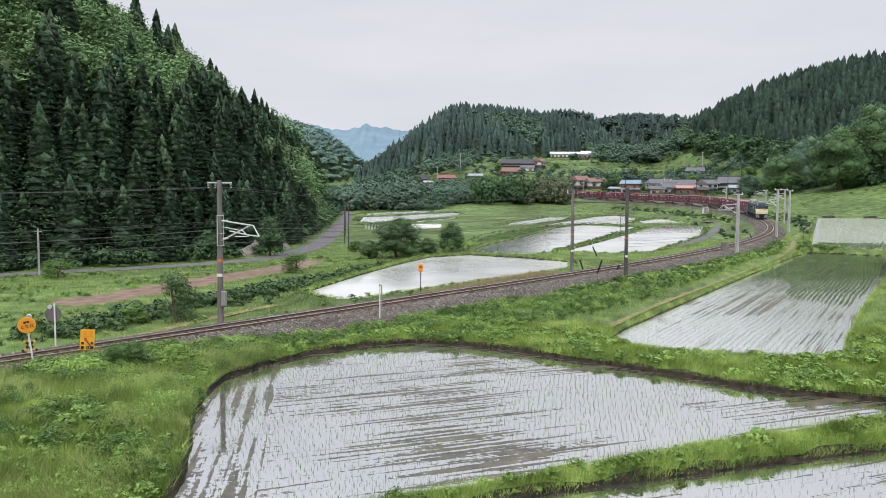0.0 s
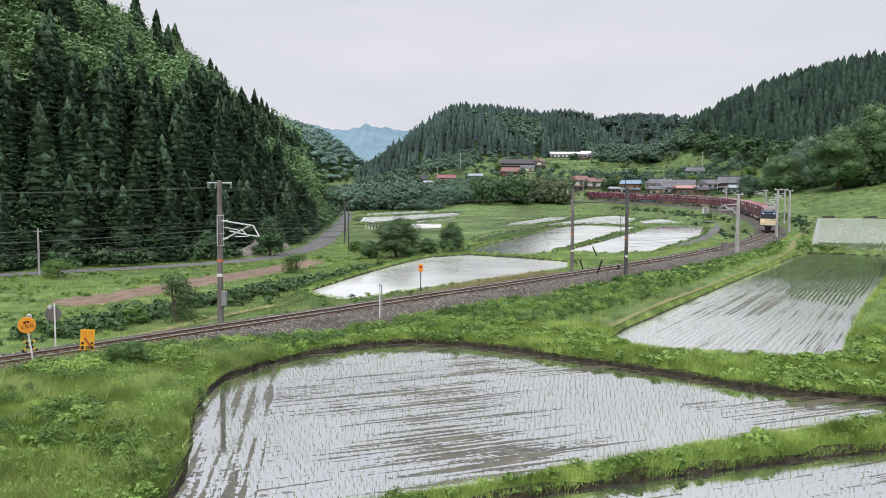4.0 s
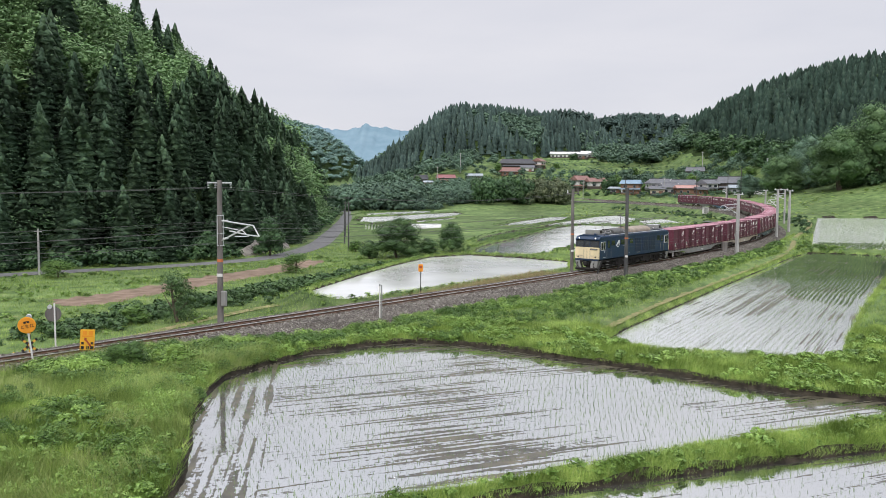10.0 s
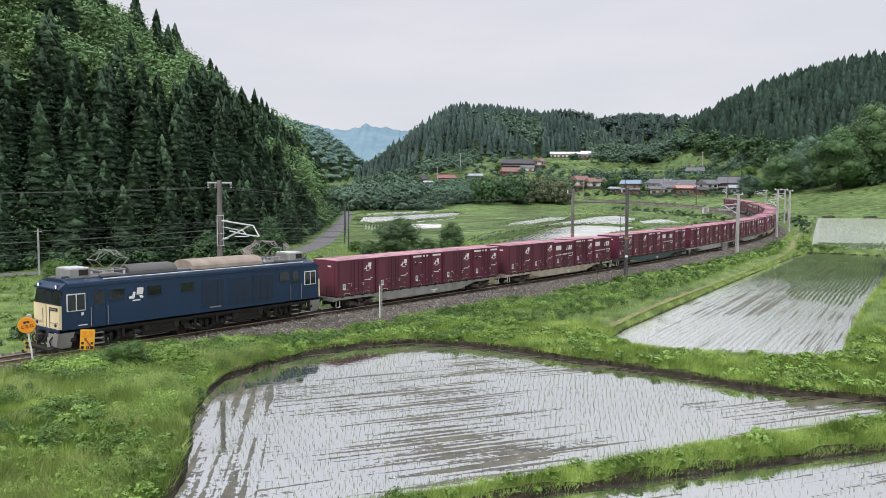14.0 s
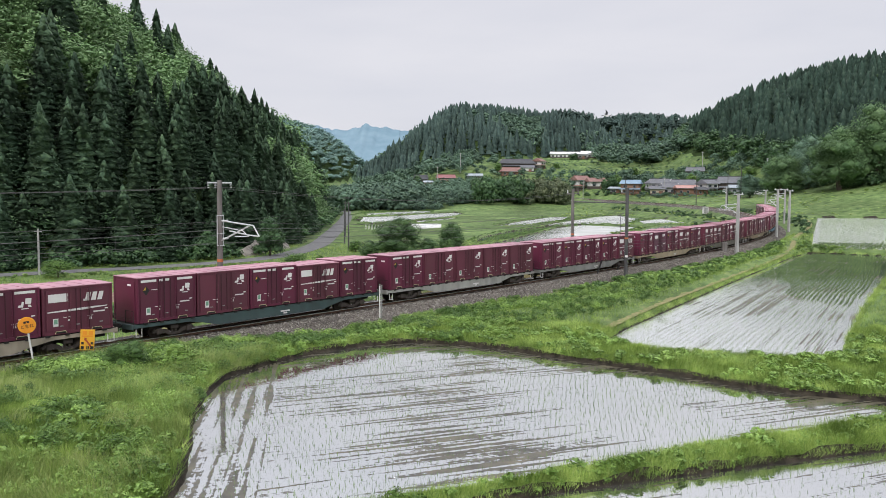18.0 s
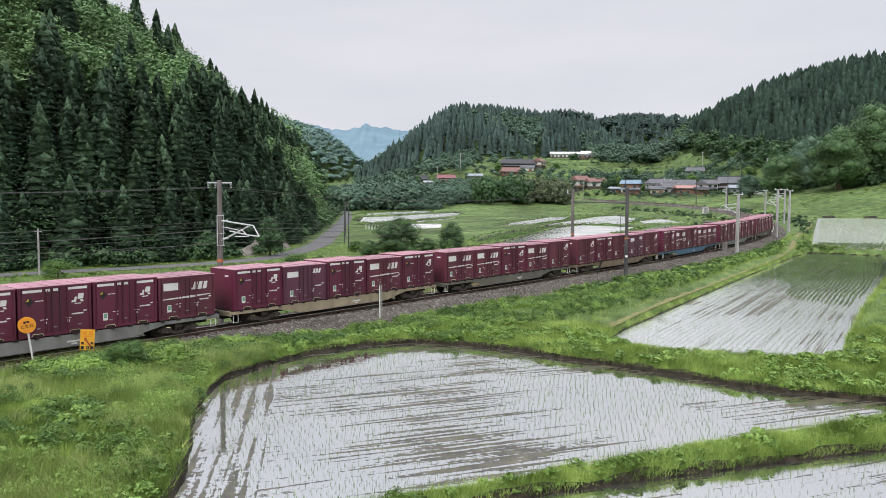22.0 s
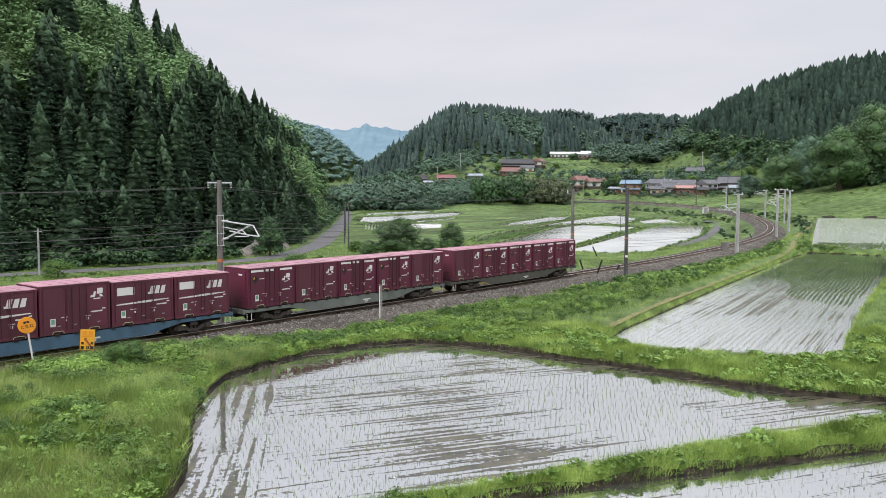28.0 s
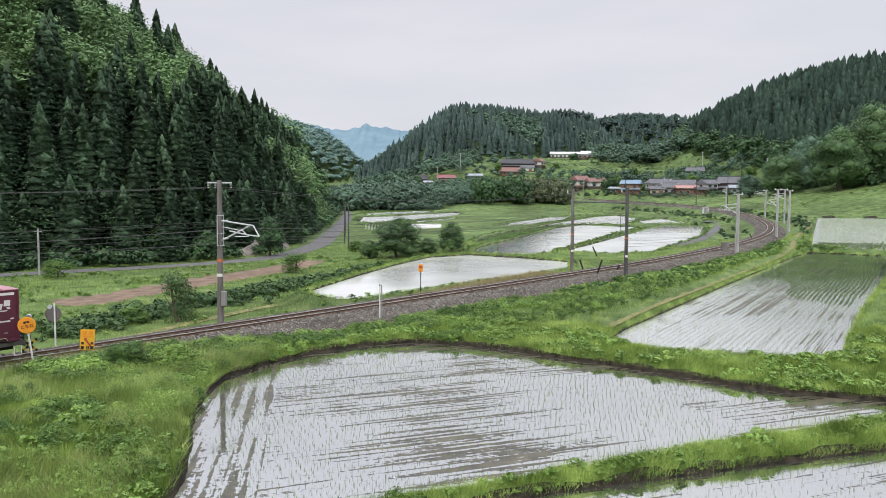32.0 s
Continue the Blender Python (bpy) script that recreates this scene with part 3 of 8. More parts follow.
def make_water():
    for name, (lvl, poly) in PADDIES.items():
        c = Vector((sum(p[0] for p in poly) / len(poly), sum(p[1] for p in poly) / len(poly)))
        # sheets reach 0.3 m under the banks
        n = len(poly)
        area = sum(poly[i][0] * poly[(i + 1) % n][1] - poly[(i + 1) % n][0] * poly[i][1] for i in range(n))
        out = []
        for i in range(n):
            p0, p1, p2 = (Vector(poly[(i + k) % n]) for k in (-1, 0, 1))
            d = ((p1 - p0).normalized() + (p2 - p1).normalized()).normalized()
            nrm = Vector((d.y, -d.x)) * (1 if area > 0 else -1)
            q = p1 + nrm * 0.3
            out.append((q.x, q.y, lvl))
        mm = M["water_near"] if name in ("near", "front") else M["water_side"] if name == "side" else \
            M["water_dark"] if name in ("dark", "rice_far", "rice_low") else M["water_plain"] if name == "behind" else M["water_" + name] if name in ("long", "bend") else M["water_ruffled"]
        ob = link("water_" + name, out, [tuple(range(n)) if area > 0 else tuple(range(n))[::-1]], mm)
        tagged(ob, "shallow flooded paddy water, muddy or tinted pale as sky glare", "water", kind="structure")


make_water()


def mud_bank(key, seed):
    """Ragged wall of wet mud that the dike drops into the water with."""
    rs = np.random.RandomState(seed)
    lvl, poly = PADDIES[key]
    n = len(poly)
    line = []
    for i in range(n):
        p0, p1, p2, p3 = (Vector(poly[(i + k) % n]) for k in (-1, 0, 1, 2))
        m = max(int((p2 - p1).length / 0.3), 1)
        for k in range(m):
            line.append(p1.lerp(p2, k / m))
    area = sum(poly[i][0] * poly[(i + 1) % n][1] - poly[(i + 1) % n][0] * poly[i][1] for i in range(n))
    v, N = [], len(line)
    wig = rs.randn(N, 5)
    wig = (wig + np.roll(wig, 1, 0) + np.roll(wig, -1, 0)) / 1.7
    for i, p in enumerate(line):
        d = (line[(i + 2) % N] - line[i - 2]).normalized()
        o = Vector((d.y, -d.x)) * (1 if area > 0 else -1)
        for j, (a, h) in enumerate(((-0.22, -0.05), (-0.07, 0.03), (0.0, 0.14), (0.08, 0.25), (0.28, 0.08))):
            q = p + o * (a + 0.045 * wig[i, j])
            v.append((q.x, q.y, lvl + h + (0.045 * wig[i, j] if 0 < j < 4 else 0)))
    f = [(i * 5 + j, ((i + 1) % N) * 5 + j, ((i + 1) % N) * 5 + j + 1, i * 5 + j + 1) for i in range(N) for j in range(4)]
    ob = link("paddy_bank", v, f if area < 0 else [q[::-1] for q in f], M["mud"], smooth=True)
    tagged(ob, "ragged dark wet mud wall round a flooded paddy", "bank", kind="structure")


for i, key in enumerate(("near", "front")):
    mud_bank(key, 70 + i)


# ---------- roads and paths ----------
def ribbon(name, pts, width, lift, material, label, n_sub=6):
    p = [Vector(q) for q in pts]
    line = []
    for i in range(len(p) - 1):
        a, b, c, d = p[max(i - 1, 0)], p[i], p[i + 1], p[min(i + 2, len(p) - 1)]
        for k in range(n_sub):
            t = k / n_sub
            line.append(0.5 * ((2 * b) + (c - a) * t + (2 * a - 5 * b + 4 * c - d) * t * t + (3 * b - a - 3 * c + d) * t ** 3))
    line.append(p[-1])
    xs, cols = [], 5
    for i, q in enumerate(line):
        d = (line[min(i + 1, len(line) - 1)] - line[max(i - 1, 0)]).normalized()
        for k in range(cols):
            o = (k / (cols - 1) - 0.5) * width
            xs.append((q.x + d.y * o, q.y - d.x * o))
    xs = np.array(xs)
    z, _ = land_all(xs[:, 0], xs[:, 1])
    z = z.reshape(-1, cols)
    mid = np.median(z, 1, keepdims=True)
    for k in range(4):
        mid[1:-1] = (mid[:-2] + 2 * mid[1:-1] + mid[2:]) / 4
    z = mid + 0.2 * (z - mid) + lift
    v = np.column_stack([xs, z.ravel()])
    f = [(i * cols + k, (i + 1) * cols + k, (i + 1) * cols + k + 1, i * cols + k + 1) for i in range(len(line) - 1) for k in range(cols - 1)]
    ob = link(name, [tuple(q) for q in v], [q[::-1] for q in f], material)
    return tagged(ob, label, name.split("_")[-1], kind="structure")


ribbon("valley_road", VALLEY_ROAD, 3.8, 0.06, M["asphalt"], "narrow grey asphalt road along the wooded hill")
ribbon("field_lane", LANE, 1.9, 0.03, M["asphalt"], "short grey paved farm lane beside the paddies")
ribbon("meadow_path", [(-30.0, 43.0), (-25.2, 51.0), (-21.8, 57.5), (-18.6, 65.8), (-15.0, 73.0)], 1.0, 0.05, M["dry_path"], "mown grass path between the track and the hedge")
ribbon("dike_path", DIKE_PATH, 0.75, 0.06, M["dry_path"], "trodden path of dry grass on the paddy dike")


# ---------- the railway track ----------
def sweep(prof, s0, s1, ds, off=0.0, flip=False):
    ss = np.arange(s0, s1 + 0.01, ds)
    k = len(prof)
    v, f = [], []
    for s in ss:
        a = float(np.interp(s, LINE_S, LINE_HEAD))
        c, sn = math.cos(a), math.sin(a)
        p = on_line(s)
        for u, w in prof:
            v.append((p.x + (off + u) * c, p.y - (off + u) * sn, p.z + w))
    for i in range(len(ss) - 1):
        for j in range(k - 1):
            q = (i * k + j, i * k + j + 1, (i + 1) * k + j + 1, (i + 1) * k + j)
            f.append(q[::-1])
    return v, f


def make_track():
    bed = sweep([(-5.2, -1.6), (-3.4, -0.86), (-1.95, -0.17), (-1.0, -0.2), (0, -0.21), (1.0, -0.2), (1.95, -0.17), (3.0, -0.43), (3.75, -0.78), (4.4, -1.5)], -284, 100, 1.0)
    v2, f2 = sweep([(-3.2, -1.0), (-2.6, -0.6), (-1.8, -0.17), (0, -0.21), (1.8, -0.17), (2.6, -0.6), (3.2, -1.0)], 100, 452, 1.0)
    o = len(bed[0])
    bed = (bed[0] + v2, bed[1] + [tuple(i + o for i in q) for q in f2])
    track = link("railway_track", *bed, M["ballast"], smooth=False)
    tagged(track, "single railway track on a bed of grey and rusty-brown ballast", "railway", kind="structure")
    prof = [(-0.065, -0.15), (-0.065, -0.135), (-0.012, -0.12), (-0.012, -0.045), (-0.033, -0.03), (-0.033, 0.0), (0.033, 0.0), (0.033, -0.03), (0.012, -0.045), (0.012, -0.12), (0.065, -0.135), (0.065, -0.15)]
    for o in (-0.5665, 0.5665):
        link("rail", *sweep(prof, -284, 452, 1.0, o), M["rail_steel"], track, "rust-brown steel rail")
        link("rail_head", *sweep([(-0.036, -0.032), (-0.036, 0.003), (0.036, 0.003), (0.036, -0.032)], -284, 452, 1.0, o), M["rail_head"], track, "bright worn running surface of the rail")
    # sleepers
    g = Geo().box((0, 0, -0.21), (2.1, 0.22, 0.14), bev=0.012)
    g.box((-0.5665, 0, -0.135), (0.22, 0.14, 0.02)).box((0.5665, 0, -0.135), (0.22, 0.14, 0.02))
    me = None
    s = -22.0
    rest = Geo()
    rng = random.Random(3)
    while s < 330:
        m = line_frame(s) @ pose(0, 0, rng.uniform(-0.008, 0.008), 0, 0, rng.uniform(-1, 1))
        if s < 150:
            if me is None:
                ob = g.ob("sleeper", M["sleeper"], track)
                me = ob.data
            else:
                ob = new("sleeper", me)
                ob.parent = track
            ob.matrix_basis = m
        else:
            rest.box((0, 0, -0.21), (2.1, 0.22, 0.14), m)
        s += 0.6
    r = rest.ob("far_sleepers", M["sleeper"], track, "weathered sleepers far along the line")
    r["kind"] = "stuff"
    # loose stones of the ballast
    rs = np.random.RandomState(5)
    n = 13000
    ss = -18 + (rs.rand(n) ** 1.5) * 120
    side = np.where(rs.rand(n) < 0.75, 1, -1)
    off = side * (0.72 + rs.rand(n) * np.where(side > 0, 2.9, 2.4))
    h = np.where(np.abs(off) < 1.95, -0.18, np.where(off > 0, -0.16 - np.minimum(np.abs(off) - 1.95, 1.05) * 0.248 - np.maximum(np.abs(off) - 3.0, 0) * 0.467, -0.17 - (np.abs(off) - 1.95) * 0.476))
    size = 0.028 + rs.rand(n) ** 2 * 0.055
    base = np.array([(1, 0, 0), (-1, 0, 0), (0, 1, 0), (0, -1, 0), (0, 0, 1), (0, 0, -1)], float)
    fb = np.array([(0, 2, 4), (2, 1, 4), (1, 3, 4), (3, 0, 4), (2, 0, 5), (1, 2, 5), (3, 1, 5), (0, 3, 5)])
    a = np.interp(ss, LINE_S, LINE_HEAD)
    cx = np.interp(ss, LINE_S, LINE_X) + off * np.cos(a)
    cy = np.interp(ss, LINE_S, LINE_Y) - off * np.sin(a)
    cz = np.interp(ss, LINE_S, LINE_Z) + h
    rot = rs.rand(n) * 6.28
    sc = size[:, None] * (0.7 + rs.rand(n, 3) * 0.8)
    b = base[None] * sc[:, None, :] * (0.8 + rs.rand(n, 6, 1) * 0.4)
    x = b[..., 0] * np.cos(rot)[:, None] - b[..., 1] * np.sin(rot)[:, None]
    y = b[..., 0] * np.sin(rot)[:, None] + b[..., 1] * np.cos(rot)[:, None]
    v = np.stack([x + cx[:, None], y + cy[:, None], b[..., 2] + cz[:, None]], 2).reshape(-1, 3)
    f = (fb[None] + 6 * np.arange(n)[:, None, None]).reshape(-1, 3)
    ob = tri_mesh("ballast_stones", v, f, M["stone"])
    tagged(ob, "loose grey and rust-stained crushed ballast stones", "ballast", kind="stuff")
    return track


track = make_track()


# ---------- woods ----------
def cone_shape(rs, rings=8, n=7, r0=0.2, sprays=84, size=0.026):
    """A conifer 1 m tall: shallow tiers in a slim cone with ragged sprays over them."""
    v, f = [], []
    ph = rs.rand() * 6.28
    for i in range(rings):
        t = i / rings
        r = r0 * (1 - t) ** 0.66 * (1.08 if i % 2 == 0 else 0.8)
        for k in range(n):
            a = (k + 0.5 * (i % 2)) * 6.2832 / n + ph
            q = r * rs.uniform(0.6, 1.2)
            v.append((math.cos(a) * q, math.sin(a) * q, 0.04 + 0.93 * t - (0.03 if i % 2 == 0 else 0.0) + rs.uniform(-0.02, 0.02)))
    v.append((0, 0, 0.96))
    for i in range(rings - 1):
        for k in range(n):
            a, b, c, d = i * n + k, i * n + (k + 1) % n, (i + 1) * n + (k + 1) % n, (i + 1) * n + k
            f += [(a, b, d), (b, c, d)]
    f += [((rings - 1) * n + k, (rings - 1) * n + (k + 1) % n, rings * n) for k in range(n)]
    for i in range(sprays):
        t = 1 - math.sqrt(rs.rand())
        a = rs.rand() * 6.283
        r = r0 * (1 - t) ** 0.66 * rs.uniform(0.85, 1.15) + 0.005
        c, q = math.cos(a), math.sin(a)
        p = Vector((c * r, q * r, 0.05 + 0.92 * t))
        nn = (Vector((c * 0.75, q * 0.75, 0.7)) + Vector(rs.normal(size=3)) * 0.2).normalized()
        e = Vector((c, q, -0.3)) + Vector(rs.normal(size=3)) * 0.6
        e = (e - nn * e.dot(nn)).normalized()
        b = nn.cross(e)
        m = size * (1 - 0.5 * t) * rs.uniform(0.7, 1.3)
        o = len(v)
        v += [tuple(p - e * m * 0.8 - b * m * 0.6), tuple(p - e * m * 0.8 + b * m * 0.6), tuple(p + e * m)]
        f.append((o, o + 1, o + 2))
    return np.array(v), np.array(f)


def cedar_shape(rs, boughs=110, per=9, size=0.0165, r0=0.2, rings=30, n=12):
    """A near conifer 1 m tall: overhanging uneven tiers of boughs, with short sprays on them."""
    v, f = [], []
    out = lambda t: r0 * (1 - t) ** 0.62
    for i in range(rings):
        t = i / rings
        for k in range(n):
            a = (k + 0.5 * (i % 2)) * 6.2832 / n
            tip = i % 2 == 0
            q = out(t) * (rs.uniform(0.66, 1.06) if tip else rs.uniform(0.42, 0.66))
            v.append((math.cos(a) * q, math.sin(a) * q, 0.05 + 0.93 * t - (0.035 if tip else 0.0) + rs.uniform(-0.018, 0.018)))
    v.append((0, 0, 0.985))
    for i in range(rings - 1):
        for k in range(n):
            a, b, c, d = i * n + k, i * n + (k + 1) % n, (i + 1) * n + (k + 1) % n, (i + 1) * n + k
            f += [(a, b, d), (b, c, d)]
    f += [((rings - 1) * n + k, (rings - 1) * n + (k + 1) % n, rings * n) for k in range(n)]
    for i in range(boughs):
        t = 0.98 * (1 - math.sqrt((i + rs.rand()) / boughs))
        a = i * 2.4 + rs.rand() * 0.9
        c, q = math.cos(a), math.sin(a)
        r = out(t) * rs.uniform(0.72, 1.08)
        at = Vector((c * r, q * r, 0.04 + 0.93 * t - 0.2 * r))
        big = rs.uniform(0.02, 0.036) * (1 - 0.55 * t)
        for k in range(per):
            d = Vector(rs.normal(size=3)) + Vector((c * 0.7, q * 0.7, 0.75))
            d.normalize()
            p = at + Vector((d.x * big, d.y * big, d.z * big * 0.8))
            nn = (d + Vector(rs.normal(size=3)) * 0.25).normalized()
            e = Vector((c, q, -0.5)) + Vector(rs.normal(size=3)) * 0.8
            e = (e - nn * e.dot(nn)).normalized()
            b = nn.cross(e)
            m = size * (1 - 0.4 * t) * rs.uniform(0.65, 1.35)
            o = len(v)
            v += [tuple(p - e * m * 0.8 - b * m * 0.65), tuple(p - e * m * 0.8 + b * m * 0.65), tuple(p + e * m)]
            f.append((o, o + 1, o + 2))
    return np.array(v), np.array(f)


def leafy_shape(rs, leaves=230, size=0.085, blobs=9, flat=0.8, low=0.18, single=False, core=0.42, small=1.0):
    """A broad-leaved crown 1 m tall of many leaf clumps on several boughs."""
    v, f = [], []
    cs = []
    for i in range(blobs):
        a = rs.rand() * 6.28
        q = rs.rand() ** 0.6
        cs.append((0.27 * q * math.cos(a), 0.27 * q * math.sin(a), low + 0.13 + (0.72 - low) * rs.rand() * (1.1 - 0.5 * q), rs.uniform(0.13, 0.22) * small))
    cs.append((0, 0, 0.55, 0.26))
    # dark inner mass
    for cx, cy, cz, r in cs:
        o = len(v)
        k = core if single else 0.62
        for d in ((1, 0, 0), (-1, 0, 0), (0, 1, 0), (0, -1, 0), (0, 0, 1), (0, 0, -1)):
            v.append((cx + d[0] * r * k, cy + d[1] * r * k, cz + d[2] * r * flat * k))
        f += [tuple(o + i for i in q) for q in ((0, 2, 4), (2, 1, 4), (1, 3, 4), (3, 0, 4), (2, 0, 5), (1, 2, 5), (3, 1, 5), (0, 3, 5))]
    w = np.array([c[3] ** 2 for c in cs])
    w /= w.sum()
    for i in range(leaves):
        cx, cy, cz, r = cs[rs.choice(len(cs), p=w)]
        d = Vector(rs.normal(size=3))
        d.z = d.z * 0.9 + 0.25
        d.normalize()
        p = Vector((cx + d.x * r, cy + d.y * r, cz + d.z * r * flat)) + Vector(rs.normal(size=3) * 0.012)
        nn = (d + Vector(rs.normal(size=3)) * 0.45 + Vector((0, 0, 0.25))).normalized()
        t = nn.orthogonal().normalized()
        t = Matrix.Rotation(rs.rand() * 6.28, 3, nn) @ t
        b = nn.cross(t)
        s = size * rs.uniform(0.6, 1.3)
        o = len(v)
        if single:
            v += [tuple(p - t * s * 0.5 - b * s * 0.4), tuple(p - t * s * 0.5 + b * s * 0.4), tuple(p + t * s * 0.7)]
            f.append((o, o + 1, o + 2))
            continue
        v += [tuple(p - t * s * 0.6), tuple(p + b * s * 0.42 + nn * s * 0.12), tuple(p + t * s * 0.6), tuple(p - b * s * 0.42 + nn * s * 0.12)]
        f += [(o, o + 1, o + 2), (o, o + 2, o + 3)]
    v = np.array(v)
    return v, np.array(f)


RS = np.random.RandomState(11)
CEDARS = [cedar_shape(RS, 110, 9, 0.0125) for _ in range(5)]
CEDARS_MID = [cedar_shape(RS, 60, 7, 0.016, rings=16, n=8) for _ in range(3)]
CEDARS_FAR = [cone_shape(RS) for _ in range(5)]
LEAFY = [leafy_shape(RS, 950, 0.033, 20, low=0.06, single=True, small=0.88, core=0.36) for _ in range(5)]
LEAFY_MID = [leafy_shape(RS, 270, 0.07, 12, low=0.06, single=True, core=0.6) for _ in range(4)]
LEAFY_FAR = [leafy_shape(RS, 100, 0.11, 8, single=True, core=0.65) for _ in range(4)]


def plant(name, spots, shapes, material, label, wide=1.0):
    """Joins many trees: spots are x, y, z, height, width factor."""
    V, F, o = [], [], 0
    for i, (x, y, z, h, w) in enumerate(spots):
        v, f = shapes[i % len(shapes)]
        a = (i * 2.399) % 6.283
        c, s = math.cos(a), math.sin(a)
        hw = h * w * wide
        q = np.empty_like(v)
        q[:, 0] = (v[:, 0] * c - v[:, 1] * s) * hw + x
        q[:, 1] = (v[:, 0] * s + v[:, 1] * c) * hw + y
        q[:, 2] = v[:, 2] * h + z
        V.append(q)
        F.append(f + o)
        o += len(v)
    ob = tri_mesh(name, np.concatenate(V), np.concatenate(F), material)
    return tagged(ob, label, "woods", kind="stuff")


def wood_spots(poly, x0, x1, y0, y1, gap, rs, margin=1.0, keep=lambda x, y, d: True):
    xs = np.arange(x0, x1, gap)
    ys = np.arange(y0, y1, gap)
    gx, gy = np.meshgrid(xs, ys)
    gx = gx.ravel() + rs.uniform(-0.42, 0.42, gx.size) * gap
    gy = gy.ravel() + rs.uniform(-0.42, 0.42, gy.size) * gap
    d = depth_in(gx, gy, poly)
    z, _ = land_all(gx, gy)
    m = (d > margin) & keep(gx, gy, d)
    return gx[m], gy[m], z[m], d[m]


def make_woods():
    rs = np.random.RandomState(21)
    vn = lambda x, y, k, o: np.array([noise.noise(Vector((a * k, b * k, o))) for a, b in zip(x, y)])
    # steep hill beside the valley road
    x, y, z, d = wood_spots(HILLS["left"][0], -170, -30, 64, 330, 5.2, rs, 0.3, lambda x, y, d: (d < 100) & (x > -0.62 * y - 15))
    t = vn(x, y, 0.022, 3.0) + 0.25 * rs.randn(len(x)) * 0.6
    high = (d > 20 + 16 * t) & (rs.rand(len(x)) < 0.85)
    end = (y > 190) & (d < 13) & (rs.rand(len(x)) < 0.7)
    broad = (t > 0.34) | (d < 2) | high | end
    h = np.where(broad, rs.uniform(8.5, 13, len(x)), rs.uniform(12, 18, len(x)))
    h = np.where(d < 4, rs.uniform(5, 9, len(x)), h)
    sp = [(a, b, c - 0.5, e, rs.uniform(0.85, 1.15)) for a, b, c, e in zip(x, y, z, h)]
    # the crest and the back of the hill
    back = (y > 276) | (z > 0.33 * y + 8)
    crest = [(s[0], s[1], s[2], s[3] * 1.22, s[4]) for s, k in zip(sp, back) if k]
    plant("cedars_hill_crest", [(x, y, z, h * 0.85, w) for x, y, z, h, w in crest[::2]], CEDARS_MID, M["cedar"], "dark cedars along the crest of the hill", 1.2)
    plant("wood_hill_crest", crest[1::2], LEAFY[:3], M["spring_leaf"], "broad-leaved wood over the crest of the hill", 1.3)
    sp, broad, high, end = [s for s, k in zip(sp, back) if not k], broad[~back], high[~back], end[~back]
    # younger cedars along the foot
    x, y, z, d = wood_spots(HILLS["left"][0], -110, -30, 64, 200, 4.7, rs, -7, lambda x, y, d: (d < 8) & (x > -0.62 * y - 6) & (x < np.interp(y, [p[1] for p in VALLEY_ROAD], [p[0] for p in VALLEY_ROAD]) - 3))
    ok = to_polyline(x, y, VALLEY_ROAD, False) > 4.5
    plant("young_cedars_left_hill", [(a, b, c - 0.4, rs.uniform(8.5, 13), rs.uniform(1.0, 1.25)) for a, b, c, k in zip(x, y, z, ok) if k], CEDARS, M["cedar"], "younger dark cedars along the foot of the hill", 1.2)
    plant("cedar_wood_left_hill", [s for s, k in zip(sp, broad) if not k], CEDARS, M["cedar"], "dense dark green cedar wood on a steep hillside", 1.12)
    plant("leafy_wood_left_hill", [(s[0], s[1], s[2] - 0.1 * s[3], s[3], s[4] * 1.15) for s, k, q in zip(sp, broad, high | end) if k and not q], LEAFY, M["leaf"], "mixed broad-leaved trees among the cedars on a hillside", 1.3)
    plant("spring_wood_left_hill", [(s[0], s[1], s[2] - 0.1 * s[3], s[3], s[4] * 1.15) for s, k, q in zip(sp, broad, high | end) if k and q], LEAFY, M["spring_leaf"], "light green broad-leaved trees high on the hillside", 1.3)
    # undergrowth at the foot of the hill
    pts = []
    foot = HILLS["left"][0]
    rx, ry = [p[0] for p in VALLEY_ROAD], [p[1] for p in VALLEY_ROAD]
    x, y, z, d = wood_spots(foot, -140, -28, 60, 290, 2.4, rs, -12, lambda x, y, d: (d < 11) & (x > -0.6 * y - 8) & (x < np.interp(y, ry, rx) - 2))
    ok = to_polyline(x, y, VALLEY_ROAD, False) > 2.8
    plant("hill_undergrowth", [(a, b, c - 0.3, rs.uniform(1.4, 3.8), rs.uniform(1.1, 1.6)) for a, b, c, k in zip(x, y, z, ok) if k], LEAFY_FAR, M["leaf"], "dense undergrowth along the foot of the hill")
    # wooded hill in the middle distance
    x, y, z, d = wood_spots(HILLS["middle"][0], -75, 155, 580, 770, 5.6, rs, 1, lambda x, y, d: y < 770)
    t = vn(x, y, 0.012, 7.0)
    broad = (t > 0.05) & (d < 60)
    sp = [(a, b, c - 0.5, rs.uniform(8.5, 16.5), rs.uniform(0.75, 1.15)) for a, b, c in zip(x, y, z)]
    plant("cedar_wood_middle_hill", [s for s, k in zip(sp, broad) if not k], CEDARS_FAR, M["cedar_hazed"], "dark cedar wood on a low hill behind the village", 1.15)
    plant("leafy_wood_middle_hill", [(s[0], s[1], s[2] - 1, s[3] * 0.9, s[4]) for s, k in zip(sp, broad) if k], LEAFY_FAR, M["leaf_hazed"], "broad-leaved trees on a low hill behind the village", 1.2)
    # hill on the right
    x, y, z, d = wood_spots(HILLS["right"][0], 140, 400, 180, 800, 7.0, rs, 2, lambda x, y, d: (x < 0.66 * y + 20) & (d < 130))
    t = vn(x, y, 0.012, 17.0)
    broad = ((t > 0.3) & (d < 90)) | (d < 10)
